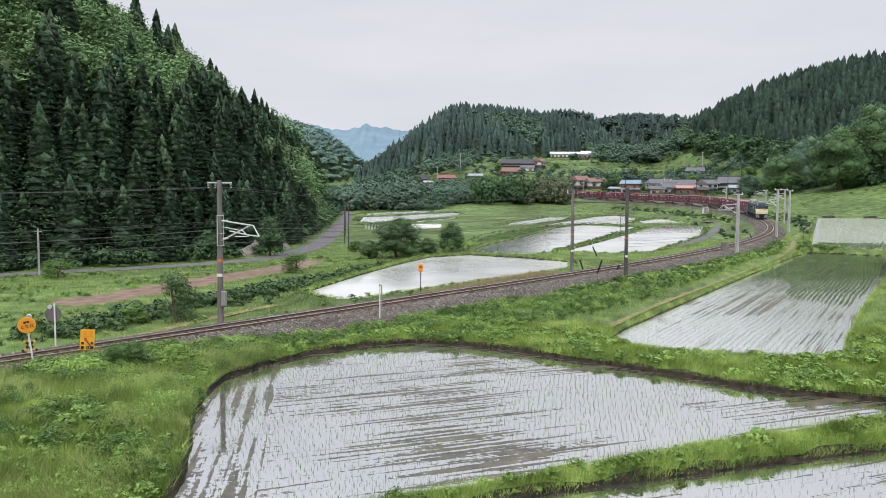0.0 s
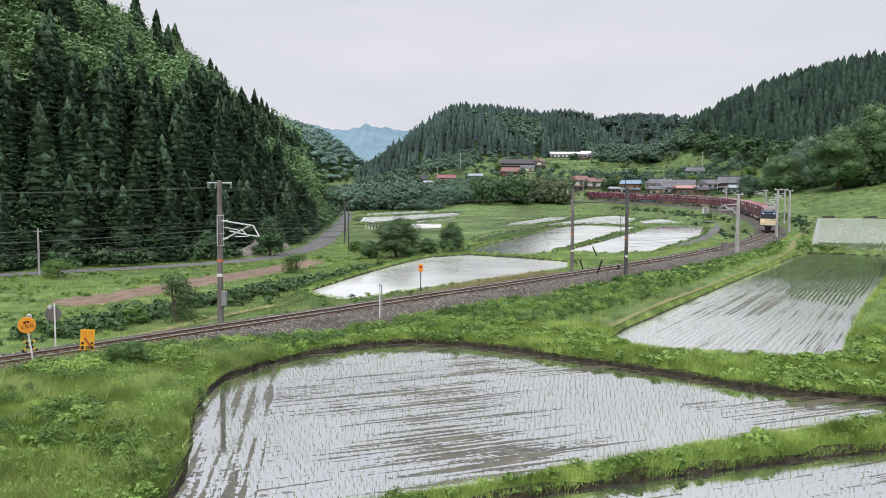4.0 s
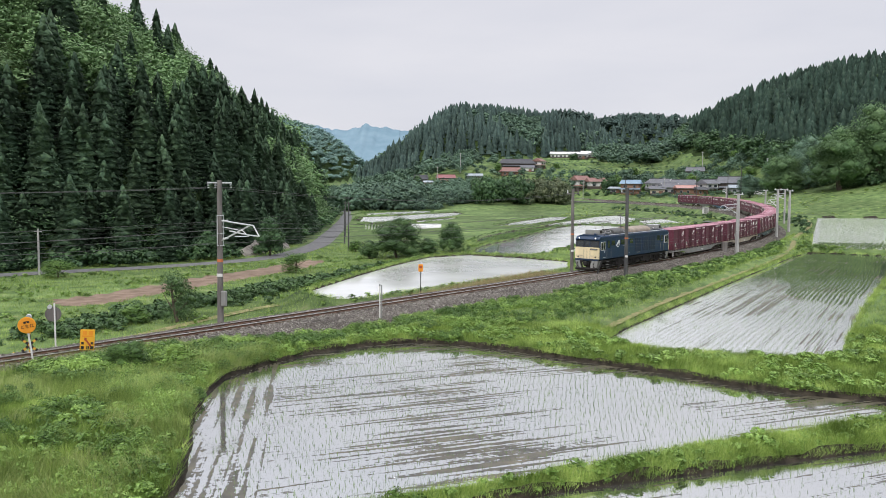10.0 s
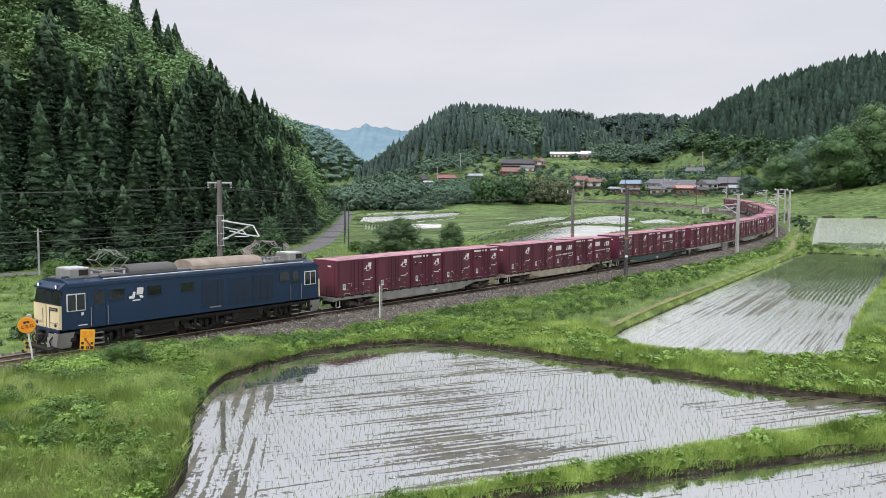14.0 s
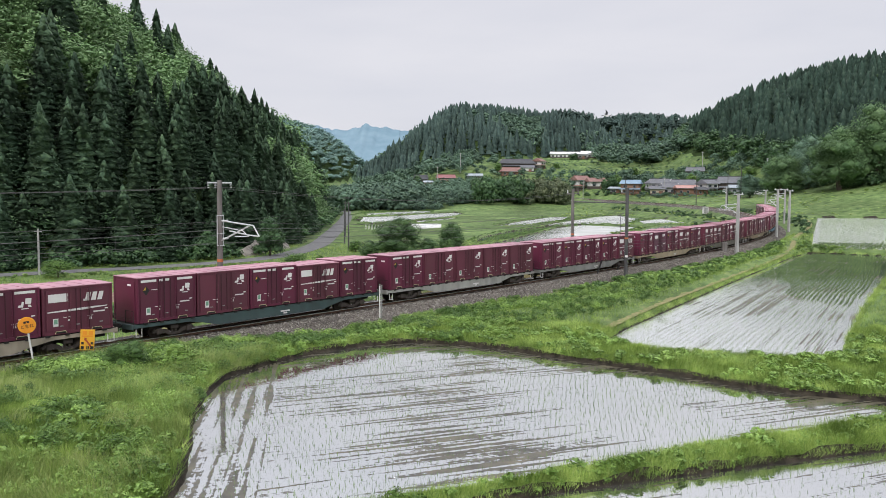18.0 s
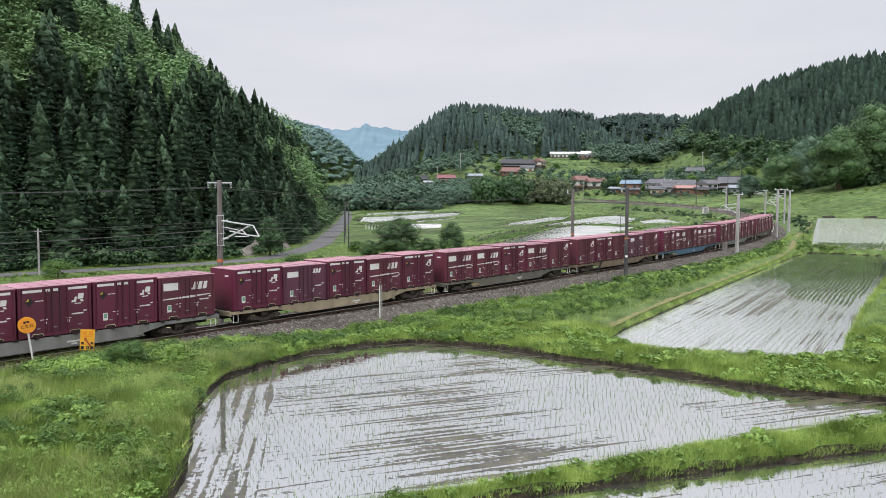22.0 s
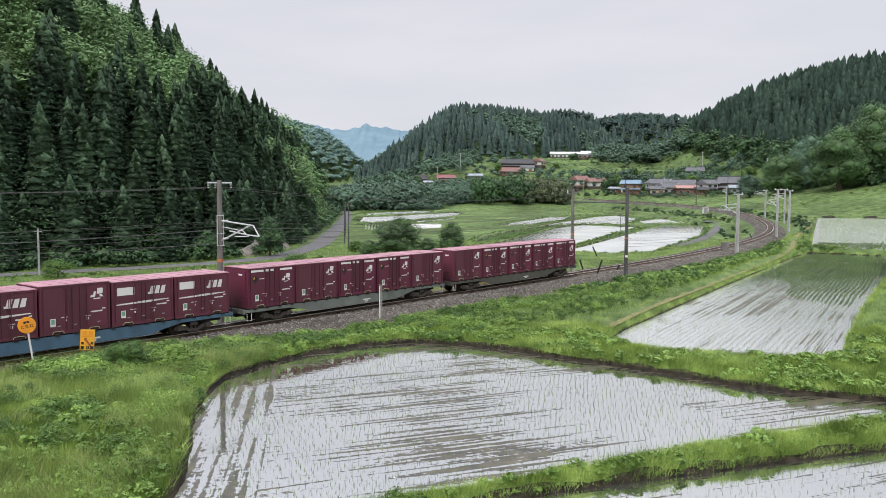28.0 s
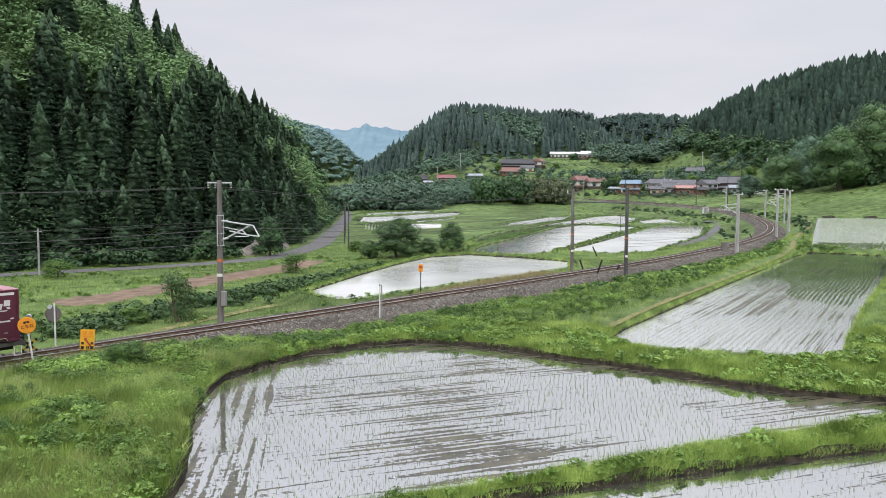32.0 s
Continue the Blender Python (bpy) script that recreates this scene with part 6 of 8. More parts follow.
def make_poles():
    # the tall pole beside the bend, with its arm and cross-arm
    x, y = -14.8, 53.6
    top, z0 = pole_base("catenary_pole", "weathered concrete catenary pole with bracket arm and orange band", x, y, 9.02, 0.21, 0.16, M["brown_pole"], lean=0.4)
    a = toward(x, y, 2.6)
    cantilever(top, z0, a, 2.75, frame_box=True)
    cr = a + 1.2
    c, s = math.cos(0.35), math.sin(0.35)
    g = Geo().box((0, 0, 8.85 - z0), (1.55, 0.09, 0.09), pose(0, 0, 0, 0, 0, 20))
    part("cross_arm", g, M["galvanised"], top)
    for q in (-0.72, -0.25, 0.72):
        g = Geo()
        for k in range(3):
            g.tube((q * c, q * s, 8.78 - z0 - k * 0.11), (q * c, q * s, 8.72 - z0 - k * 0.11), 0.085, 0.05, n=10)
        part("insulator", g, M["insulator"], top, "white disc insulator string")
    part("orange_band", Geo().tube((0, 0, 3.62 - z0), (0, 0, 3.82 - z0), 0.2, n=14), M["orange_band"], top, "faded orange band")
    part("number_tag", Geo().box((0.02, -0.2, 2.75 - z0), (0.38, 0.04, 0.2)), M["white_paint"], top, "white tag")
    part("control_box", Geo().box((0.3, -0.2, 1.2 - z0), (0.34, 0.3, 1.0), bev=0.02), M["grey_steel"], top, "grey steel control box")
    part("box_door", Geo().box((0.3, -0.355, 1.2 - z0), (0.28, 0.02, 0.9), bev=0.006), M["grey_steel"], top)
    # the dark pair at the start of the straight
    spec = [(14.5, 91.0, 8.5, M["brown_pole"], 36), (19.0, 84.0, 8.66, M["dark_pole"], 47)]
    for px, py, zt, mm, s in spec:
        top, z0 = pole_base("catenary_pole", "dark weathered concrete pole beside the railway line", px, py, zt, 0.2, 0.16, mm)
        g = Geo().box((0, 0, zt - 0.5 - z0), (1.5, 0.1, 0.1), pose(0, 0, 0, 0, 0, 15))
        part("cross_arm", g, mm, top)
        for q in (-0.6, 0.6):
            g = Geo().tube((q, 0.15 * q, zt - 0.45 - z0), (q, 0.15 * q, zt - 0.1 - z0), 0.06, n=8)
            part("insulator", g, M["insulator"] if q < 0 else mm, top)
        part("white_band", Geo().box((0, -0.19, 1.6 - z0), (0.3, 0.03, 0.22)), M["white_paint"], top)
        part("orange_band", Geo().tube((0, 0, 3.4 - z0), (0, 0, 3.55 - z0), 0.19, n=12), M["orange_band"], top)
        g = Geo()
        for k in range(9):
            sd = 1 if k % 2 else -1
            g.tube((sd * 0.15, 0, 1.2 + k * 0.75 - z0), (sd * 0.36, 0, 1.2 + k * 0.75 - z0), 0.014, n=5)
        part("climbing_rungs", g, M["galvanised"], top)
    top = thing("cross_beam", "dark steel beam joining two poles over the track", "beam")
    part("beam", Geo().tube((14.5, 91.0, 7.1), (19.0, 84.0, 7.1), 0.07, n=6), M["dark_pole"], top)
    px, py = 19.0, 84.0
    g = Geo().path([(18.7, 84.2, 6.0), (18.4, 84.3, 6.0), (18.4, 84.3, 3.4)], 0.03, 5)
    part("cable_drop", g, M["dark_pole"], top)
    # tension weights and arm beyond
    # light concrete poles round the bend
    for px, py, zt, s, arm in ((40.7, 112.2, 7.98, 84, 2.6), (59.4, 144.5, 8.63, 122, 2.5), (69.4, 163.0, 8.42, 142, 0), (80.2, 191.0, 8.65, 172, 2.6), (89.5, 226.0, 8.4, 205, 2.4), (89.0, 256.0, 9.0, 236, 2.4)):
        top, z0 = pole_base("catenary_pole", "pale grey concrete catenary pole beside the railway bend", px, py, zt, 0.3 if zt < 8.5 else 0.24, 0.2, M["concrete_pole"])
        g = Geo().box((0, 0, zt - 0.12 - z0), (1.3, 0.1, 0.1), pose(0, 0, 0, 0, 0, -10))
        part("cross_arm", g, M["galvanised"], top)
        for q in (-0.5, 0.5):
            part("insulator", Geo().tube((q, -0.08 * q, zt - 0.1 - z0), (q, -0.08 * q, zt + 0.16 - z0), 0.06, n=8), M["insulator"], top)
        if arm:
            zr = float(np.interp(s, LINE_S, LINE_Z))
            cantilever(top, z0, toward(px, py, s), arm, 5.15 + zr, 6.0 + zr)
    for px, py, zt, w in ((92.0, 296.0, 14.0, 0.12), (110.0, 315.0, 14.5, 0.12), (76.0, 340.0, 13.0, 0.1), (126.0, 345.0, 17.5, 0.14)):
        top, z0 = pole_base("utility_pole", "dark slim utility pole by the village", px, py, zt, w * 1.4, w, M["dark_pole"], group="utility poles")
        part("cross_arm", Geo().box((0, 0, zt - 0.8 - z0), (1.4, 0.1, 0.1)), M["dark_pole"], top)
    for px, py, zt, mm in ((-47.9, 95.9, 3.5, M["concrete_pole"]), (-15.9, 136.5, 6.2, M["dark_pole"]), (-18.4, 151.4, 4.5, M["dark_pole"]), (-20.5, 170, 5.6, M["dark_pole"]), (-62, 88, 3.2, M["brown_pole"])):
        top, z0 = pole_base("utility_pole", "slim weathered utility pole beside the valley road", px, py, zt, 0.14, 0.1, mm, group="utility poles")
        part("cross_arm", Geo().box((0, 0, zt - 0.35 - z0), (0.9, 0.08, 0.08)), mm, top)
    for px, py, h in ((-3.5, 476.0, 11.0), (10.5, 500, 12), (-60, 520, 9), (17.0, 452, 9), (141.5, 446, 14), (150, 378, 12), (68.0, 396, 9), (103.0, 380, 8)):
        zz = ground_z(px, py)
        top, z0 = pole_base("utility_pole", "pale slim utility pole among the houses", px, py, zz + h, 0.2, 0.14, M["concrete_pole"], group="utility poles")
        part("cross_arm", Geo().box((0, 0, zz + h - 0.5 - z0), (1.6, 0.12, 0.12)), M["concrete_pole"], top)


make_poles()


def make_wires():
    def wires(name, label, build):
        t = thing(name, label, "wire")
        build(t)
    t = thing("overhead_wires", "thin grey overhead line wires above the track", "wire")
    marks = [-75, -38, 1, 36, 47, 84, 122, 142, 172, 205, 236, 270]
    for nm, up in (("contact_wire", 5.1), ("messenger_wire", 6.0)):
        for a, b in zip(marks, marks[1:]):
            g = Geo()
            n = 8
            pts = []
            for i in range(n + 1):
                q = i / n
                p = on_line(a + (b - a) * q, 0.0, up - (0.35 * 4 * q * (1 - q) if up > 5.5 else 0))
                pts.append(p)
            g.path(pts, 0.013, 4)
            part(nm, g, M["wire"], t)
    g = Geo()
    for s in np.arange(-70, 230, 7.0):
        g.tube(on_line(float(s), 0, 5.1), on_line(float(s), 0, 5.75), 0.006, n=3)
    part("droppers", g, M["wire"], t)["kind"] = "stuff"
    A, Bp, Cp, D, E2 = (-14.8, 53.6), (14.5, 91.0), (19.0, 84.0), (40.7, 112.2), (59.4, 144.5)
    L = on_line(-42, -4.5)
    for za, dz, off in ((8.55, 0.35, -0.7), (8.55, 0.35, 0.7)):
        g = Geo()
        sag_wire(g, (L.x + off, L.y, za + 0.2), (A[0] + off, A[1] + off * 0.3, za), 0.5, 0.014)
        part("feeder_wire", g, M["wire"], t)
        g = Geo()
        sag_wire(g, (A[0] + off, A[1] + off * 0.3, za), (Bp[0] + off, Bp[1], 8.05), 0.9, 0.014)
        part("feeder_wire", g, M["wire"], t)
    for z, zz, y2 in ((6.3, 6.3, 0.1), (5.75, 5.6, 0.3), (5.4, 5.3, -0.1), (4.9, 4.5, 0.2)):
        g = Geo()
        sag_wire(g, (L.x, L.y + y2, zz), (A[0], A[1] + y2, z), 0.25, 0.011)
        sag_wire(g, (A[0], A[1] + y2, z), (Bp[0], Bp[1] + y2, z - 0.3), 0.7, 0.011)
        part("side_wire", g, M["wire"], t)
    for dz in (3.2, 2.9, 2.6):
        g = Geo()
        sag_wire(g, (Cp[0], Cp[1], dz), (D[0], D[1], dz + 0.2), 0.5, 0.012)
        part("signal_cable", g, M["wire"], t)
    g = Geo()
    sag_wire(g, (Cp[0], Cp[1], 8.2), (D[0], D[1], 7.9), 0.5, 0.013)
    sag_wire(g, (D[0], D[1], 7.9), (E2[0], E2[1], 8.5), 0.4, 0.013)
    sag_wire(g, (E2[0], E2[1], 8.5), (80.2, 191.0, 8.5), 0.4, 0.013)
    part("feeder_wire", g, M["wire"], t)
    t = thing("road_wires", "thin cables between the poles along the valley road", "wire")
    g = Geo()
    for dz in (0, -0.5):
        sag_wire(g, (-62, 88, 3.0 + dz), (-47.9, 95.9, 3.3 + dz), 0.2, 0.011)
        sag_wire(g, (-47.9, 95.9, 3.3 + dz), (-15.9, 136.5, 5.6 + dz), 1.0, 0.011)
        sag_wire(g, (-15.9, 136.5, 5.8 + dz), (-20.5, 170, 5.2 + dz), 0.4, 0.011)
    part("road_cable", g, M["wire"], t)


make_wires()


def faced(x, y, z):
    """A pose at a place, its -y side turned to the bank where the road crosses."""
    return Matrix.Translation((x, y, z)) @ pose(0, 0, 0, 0, 0, math.degrees(math.atan2(-x, y)) * 0.85)


def make_signs():
    # round stop sign at the crossing
    x, y = -19.72, 38.8
    z = ground_z(x, y) - 0.1
    top = thing("crossing_stop_sign", "round orange crossing sign on a leaning white post", "sign", m=faced(x, y, z) @ pose(0, 0, 0, 0, -7, 0))
    part("post", Geo().tube((0, 0, 0), (0, 0, 2.0 - z), 0.045, n=10), M["white_paint"], top)
    zc = 1.92 - z
    g = Geo().tube((0, -0.05, zc), (0, -0.075, zc), 0.38, n=28)
    disc = part("disc", g, M["sign_orange"], top, "orange enamel disc")
    part("rim", Geo().tube((0, -0.045, zc), (0, -0.052, zc), 0.4, n=28), M["sign_yellow"], disc)
    me = text_mesh("とまれ", 0.2)
    if len(me.vertices) > 20:
        me.materials.append(M["black_paint"])
        w = new("writing", me)
        w.parent = disc
        w.matrix_basis = pose(0, -0.08, zc - 0.06, 90, 0, 0)
    else:
        for q in (-0.17, 0, 0.17):
            part("writing_bar", Geo().box((q, -0.08, zc - 0.06), (0.12, 0.008, 0.14)), M["black_paint"], disc)
    for q in (-0.07, 0.07):
        part("writing_bar", Geo().box((q, -0.08, zc + 0.15), (0.11, 0.008, 0.1)), M["black_paint"], disc)
    # crossing signal behind it
    x, y = -21.6, 42.0
    z = ground_z(x, y) - 0.1
    top = thing("crossing_signal", "black and yellow level crossing signal with lamps", "signal", m=faced(x, y, z))
    part("post", Geo().tube((0, 0, 0), (0, 0, 2.7), 0.055, n=10), M["black_paint"], top)
    for i in range(5):
        part("yellow_band", Geo().tube((0, 0, 0.3 + i * 0.5), (0, 0, 0.52 + i * 0.5), 0.058, n=10), M["yellow_paint"], top)
    for sg in (-1, 1):
        g = Geo().box((0, -0.09 - 0.015 * (sg > 0), 1.25), (0.95, 0.025, 0.13), pose(0, 0, 1.25, 0, sg * 42, 0) @ pose(0, 0, -1.25))
        part("cross_board", g, M["black_paint"], top)
        for q in (-0.3, 0.0, 0.3):
            g = Geo().box((q, -0.11 - 0.015 * (sg > 0), 1.25), (0.14, 0.012, 0.125), pose(0, 0, 1.25, 0, sg * 42, 0) @ pose(0, 0, -1.25))
            part("cross_board_stripe", g, M["yellow_paint"], top)
        part("signal_lamp", Geo().tube((sg * 0.28, -0.1, 0.78), (sg * 0.28, -0.2, 0.78), 0.13, n=14), M["black_paint"], top)
    part("lamp_hood", Geo().tube((0, 0.02, 2.75), (0, -0.25, 2.7), 0.13, 0.16, n=12), M["galvanised"], top, "grey hooded lamp")
    part("direction_box", Geo().box((0.05, -0.12, 0.42), (0.6, 0.08, 0.26), bev=0.02), M["white_paint"], top)
    # square warning sign
    x, y = -18.1, 40.7
    z = ground_z(x, y) - 0.1
    top = thing("height_warning_sign", "yellow rectangular warning sign with red and black print", "sign", m=faced(x, y, z) @ pose(0, 0, 0, 0, 4, 0))
    part("post", Geo().tube((0, 0, 0), (0, 0, 1.2 - z), 0.035, n=8), M["under_dark"], top)
    zc = 0.82 - z
    board = part("board", Geo().box((0, -0.05, zc), (0.68, 0.03, 1.06), bev=0.008), M["sign_yellow"], top)
    for q in (-0.13, 0.15):
        part("writing_bar", Geo().box((q, -0.07, zc + 0.36), (0.2, 0.006, 0.2)), M["sign_orange"], board)
    part("writing_bar", Geo().box((0, -0.07, zc + 0.19), (0.5, 0.006, 0.08)), M["sign_orange"], board)
    g = Geo()
    slant = [(-0.14, 0.12), (-0.02, 0.1), (-0.05, 0.04), (0.2, -0.3), (0.13, -0.34), (-0.1, -0.02), (-0.15, -0.04)]
    g.add([(a, -0.07, zc + b) for a, b in slant] + [(a, -0.076, zc + b) for a, b in slant], [tuple(range(7)), tuple(range(7, 14))[::-1]])
    part("red_arrow", g, M["sign_red"], board, "dark red slanting arrow")
    for q, w in ((-0.22, 0.12), (0.22, 0.12)):
        part("writing_bar", Geo().box((q, -0.07, zc - 0.17), (w, 0.006, 0.12)), M["black_paint"], board)
    for q, w in ((-0.22, 0.14), (-0.03, 0.04), (0.06, 0.08), (0.22, 0.16)):
        part("writing_bar", Geo().box((q, -0.07, zc - 0.4), (w, 0.006, 0.17)), M["black_paint"], board)
    # small yellow sign by the paddy behind the track
    x, y = -2.0, 72.8
    z = ground_z(x, y)
    top = thing("small_yellow_sign", "small yellow-orange sign on a thin dark post", "sign", m=faced(x, y, z))
    part("post", Geo().tube((0, 0, -0.1), (0, 0, 1.5 - z), 0.035, n=8), M["under_dark"], top)
    b = part("board", Geo().box((0, -0.04, 1.38 - z), (0.42, 0.03, 0.66), bev=0.006), M["sign_orange"], top)
    part("writing_bar", Geo().box((0, -0.06, 1.46 - z), (0.26, 0.006, 0.2)), M["sign_red"], b)
    # pair of thin posts on the embankment
    for i, (dx, h) in enumerate(((0.0, 1.95), (0.14, 1.9))):
        x, y = -4.4 + dx, 56.3 + dx * 0.3
        z = ground_z(x, y)
        h = h - z
        top = thing("marker_post", "thin white-painted marker post on the embankment", "post", "marker posts", Matrix.Translation((x, y, z)))
        part("post_shaft", Geo().tube((0, 0, -0.2), (0, 0, h - 0.2), 0.05 - 0.012 * i, n=8), M["white_paint"] if i == 0 else M["grey_steel"], top)
        part("post_cap", Geo().tube((0, 0, h - 0.2), (0, 0, h - 0.1), 0.055 - 0.012 * i, n=8), M["grey_steel"], top)
    # mirror on a white post beyond the crossing
    x, y = -21.5, 44.6
    z = ground_z(x, y)
    top = thing("traffic_mirror", "round traffic mirror seen from behind, on a white post", "mirror", m=faced(x, y, z))
    part("post", Geo().tube((0, 0, -0.2), (0, 0, 2.1 - z), 0.045, n=10), M["white_paint"], top)
    part("mirror_back", Geo().tube((-0.08, 0.06, 1.5 - z), (-0.08, 0.12, 1.5 - z), 0.42, 0.4, n=24), M["brown_pole"], top, "dull brown mirror back")
    part("mirror_hood", Geo().tube((-0.25, 0.02, 1.9 - z), (-0.25, 0.2, 1.9 - z), 0.12, n=10), M["galvanised"], top)
    # yellow stakes at the crossing
    for x, y, h, c in ((-23.7, 44.2, 0.9, "yellow_paint"), (-18.8, 41.2, 0.75, "yellow_paint"), (-20.4, 40.2, 0.6, "yellow_paint")):
        z = ground_z(x, y)
        top = thing("yellow_stake", "short yellow plastic stake at the crossing edge", "stake", "crossing stakes", Matrix.Translation((x, y, z)) @ pose(0, 0, 0, 0, 4, 0))
        part("stake_shaft", Geo().tube((0, 0, -0.1), (0, 0, h), 0.05, n=8), M[c], top)
    # leaning black posts by the straight
    for x, y, z, h, l in ((16.6, 95.3, 0.05, 1.25, -20), (21.8, 114.2, 0.5, 1.5, -24), (15.7, 83.5, -0.75, 2.1, 18), (18.4, 87.3, -0.6, 1.3, 25), (52.8, 137.6, -0.2, 1.6, -26)):
        zz = ground_z(x, y)
        top = thing("black_tilted_post", "black post leaning beside the track", "post", "leaning posts", Matrix.Translation((x, y, zz - 0.15)) @ pose(0, 0, 0, 0, l, 0))
        part("post_shaft", Geo().box((0, 0, h / 2 + 0.1), (0.16, 0.14, h + 0.2), bev=0.02), M["black_paint"], top)
    # white equipment cabinet by the far curve
    x, y = 84.5, 262
    z = ground_z(x, y)
    top = thing("equipment_cabinet", "white railway equipment cabinet beside the far curve", "cabinet", m=Matrix.Translation((x, y, z)))
    part("cabinet_body", Geo().box((0, 0, 1.2), (1.6, 1.2, 2.2), bev=0.05), M["white_paint"], top)
    part("cabinet_roof", Geo().box((0, 0, 2.36), (1.8, 1.4, 0.12), bev=0.03), M["grey_steel"], top)
    part("cabinet_door", Geo().box((0, -0.62, 1.2), (1.2, 0.03, 1.9)), M["grey_steel"], top)
    # dark relay cabinet at the foot of the pole
    x, y = 38.9, 112.0
    z = ground_z(x, y)
    top = thing("relay_cabinet", "dark grey relay cabinet beside the pole", "cabinet", m=Matrix.Translation((x, y, z)))
    part("cabinet_body", Geo().box((0, 0, 0.95), (0.7, 0.5, 1.9), bev=0.03), M["brown_pole"], top)
    part("cabinet_cap", Geo().box((0, 0, 1.93), (0.8, 0.6, 0.06)), M["brown_pole"], top)
    # concrete cable trough along the straight
    v, f = sweep([(4.25, -0.95), (4.25, -0.62), (4.6, -0.62), (4.6, -0.95)], 62, 100, 1.0)
    ob = link("cable_trough", v, f, M["white_paint"])
    tagged(ob, "pale concrete cable trough along the ballast", "trough", kind="structure")
    v, f = sweep([(4.6, -0.95), (4.6, -0.5), (4.8, -0.5), (4.8, -0.95)], 118, 134, 1.0)
    ob = link("pale_edging", v, f, M["white_paint"])
    tagged(ob, "white pipe edging beside the bend", "edging", kind="structure")


make_signs()


# ---------- the village ----------
ROOFS = {k: mat("roof_" + k, two(tuple(c * 0.75 for c in v), v), scale=1.5, rough=0.6, big=0.15, big_scale=0.4, bump=0.02, bump_scale=6) for k, v in
         {"grey": (0.13, 0.135, 0.15), "dark": (0.06, 0.062, 0.07), "rust": (0.24, 0.125, 0.105), "red": (0.27, 0.1, 0.105), "blue": (0.2, 0.3, 0.4), "white": (0.72, 0.72, 0.74), "metal": (0.33, 0.38, 0.42), "pink": (0.45, 0.25, 0.22)}.items()}
WALLS = {k: mat("wall_" + k, two(tuple(c * 0.8 for c in v), v), scale=2, rough=0.85, big=0.12, stretch=(1, 1, 0.4)) for k, v in
         {"white": (0.68, 0.68, 0.66), "cream": (0.5, 0.44, 0.34), "brown": (0.2, 0.11, 0.075), "orange": (0.25, 0.15, 0.11), "dark": (0.09, 0.075, 0.065), "grey": (0.3, 0.31, 0.32)}.items()}
M["window_glass"] = mat("window_glass", two((0.02, 0.025, 0.03), (0.05, 0.06, 0.07)), rough=0.08, spec=0.6)


def tiled_roof(g, w, d, z, h, over, hip=0.0):
    """A pitched roof with thickness: ridge along x."""
    a, b = w / 2 + over, d / 2 + over
    r = w / 2 + over - hip
    t = 0.18
    for dz in (0, t):
        g.v += [(-a, -b, z + dz), (a, -b, z + dz), (a, b, z + dz), (-a, b, z + dz), (-r, 0, z + h + dz), (r, 0, z + h + dz)]
    o = len(g.v) - 12
    f = [(0, 1, 5, 4), (2, 3, 4, 5), (1, 2, 5), (3, 0, 4)]
    g.f += [tuple(o + 6 + i for i in q) for q in f] + [tuple(o + i for i in q[::-1]) for q in f]
    for i, j in ((0, 1), (1, 2), (2, 3), (3, 0)):
        g.f.append((o + i, o + j, o + 6 + j, o + 6 + i))
    return g


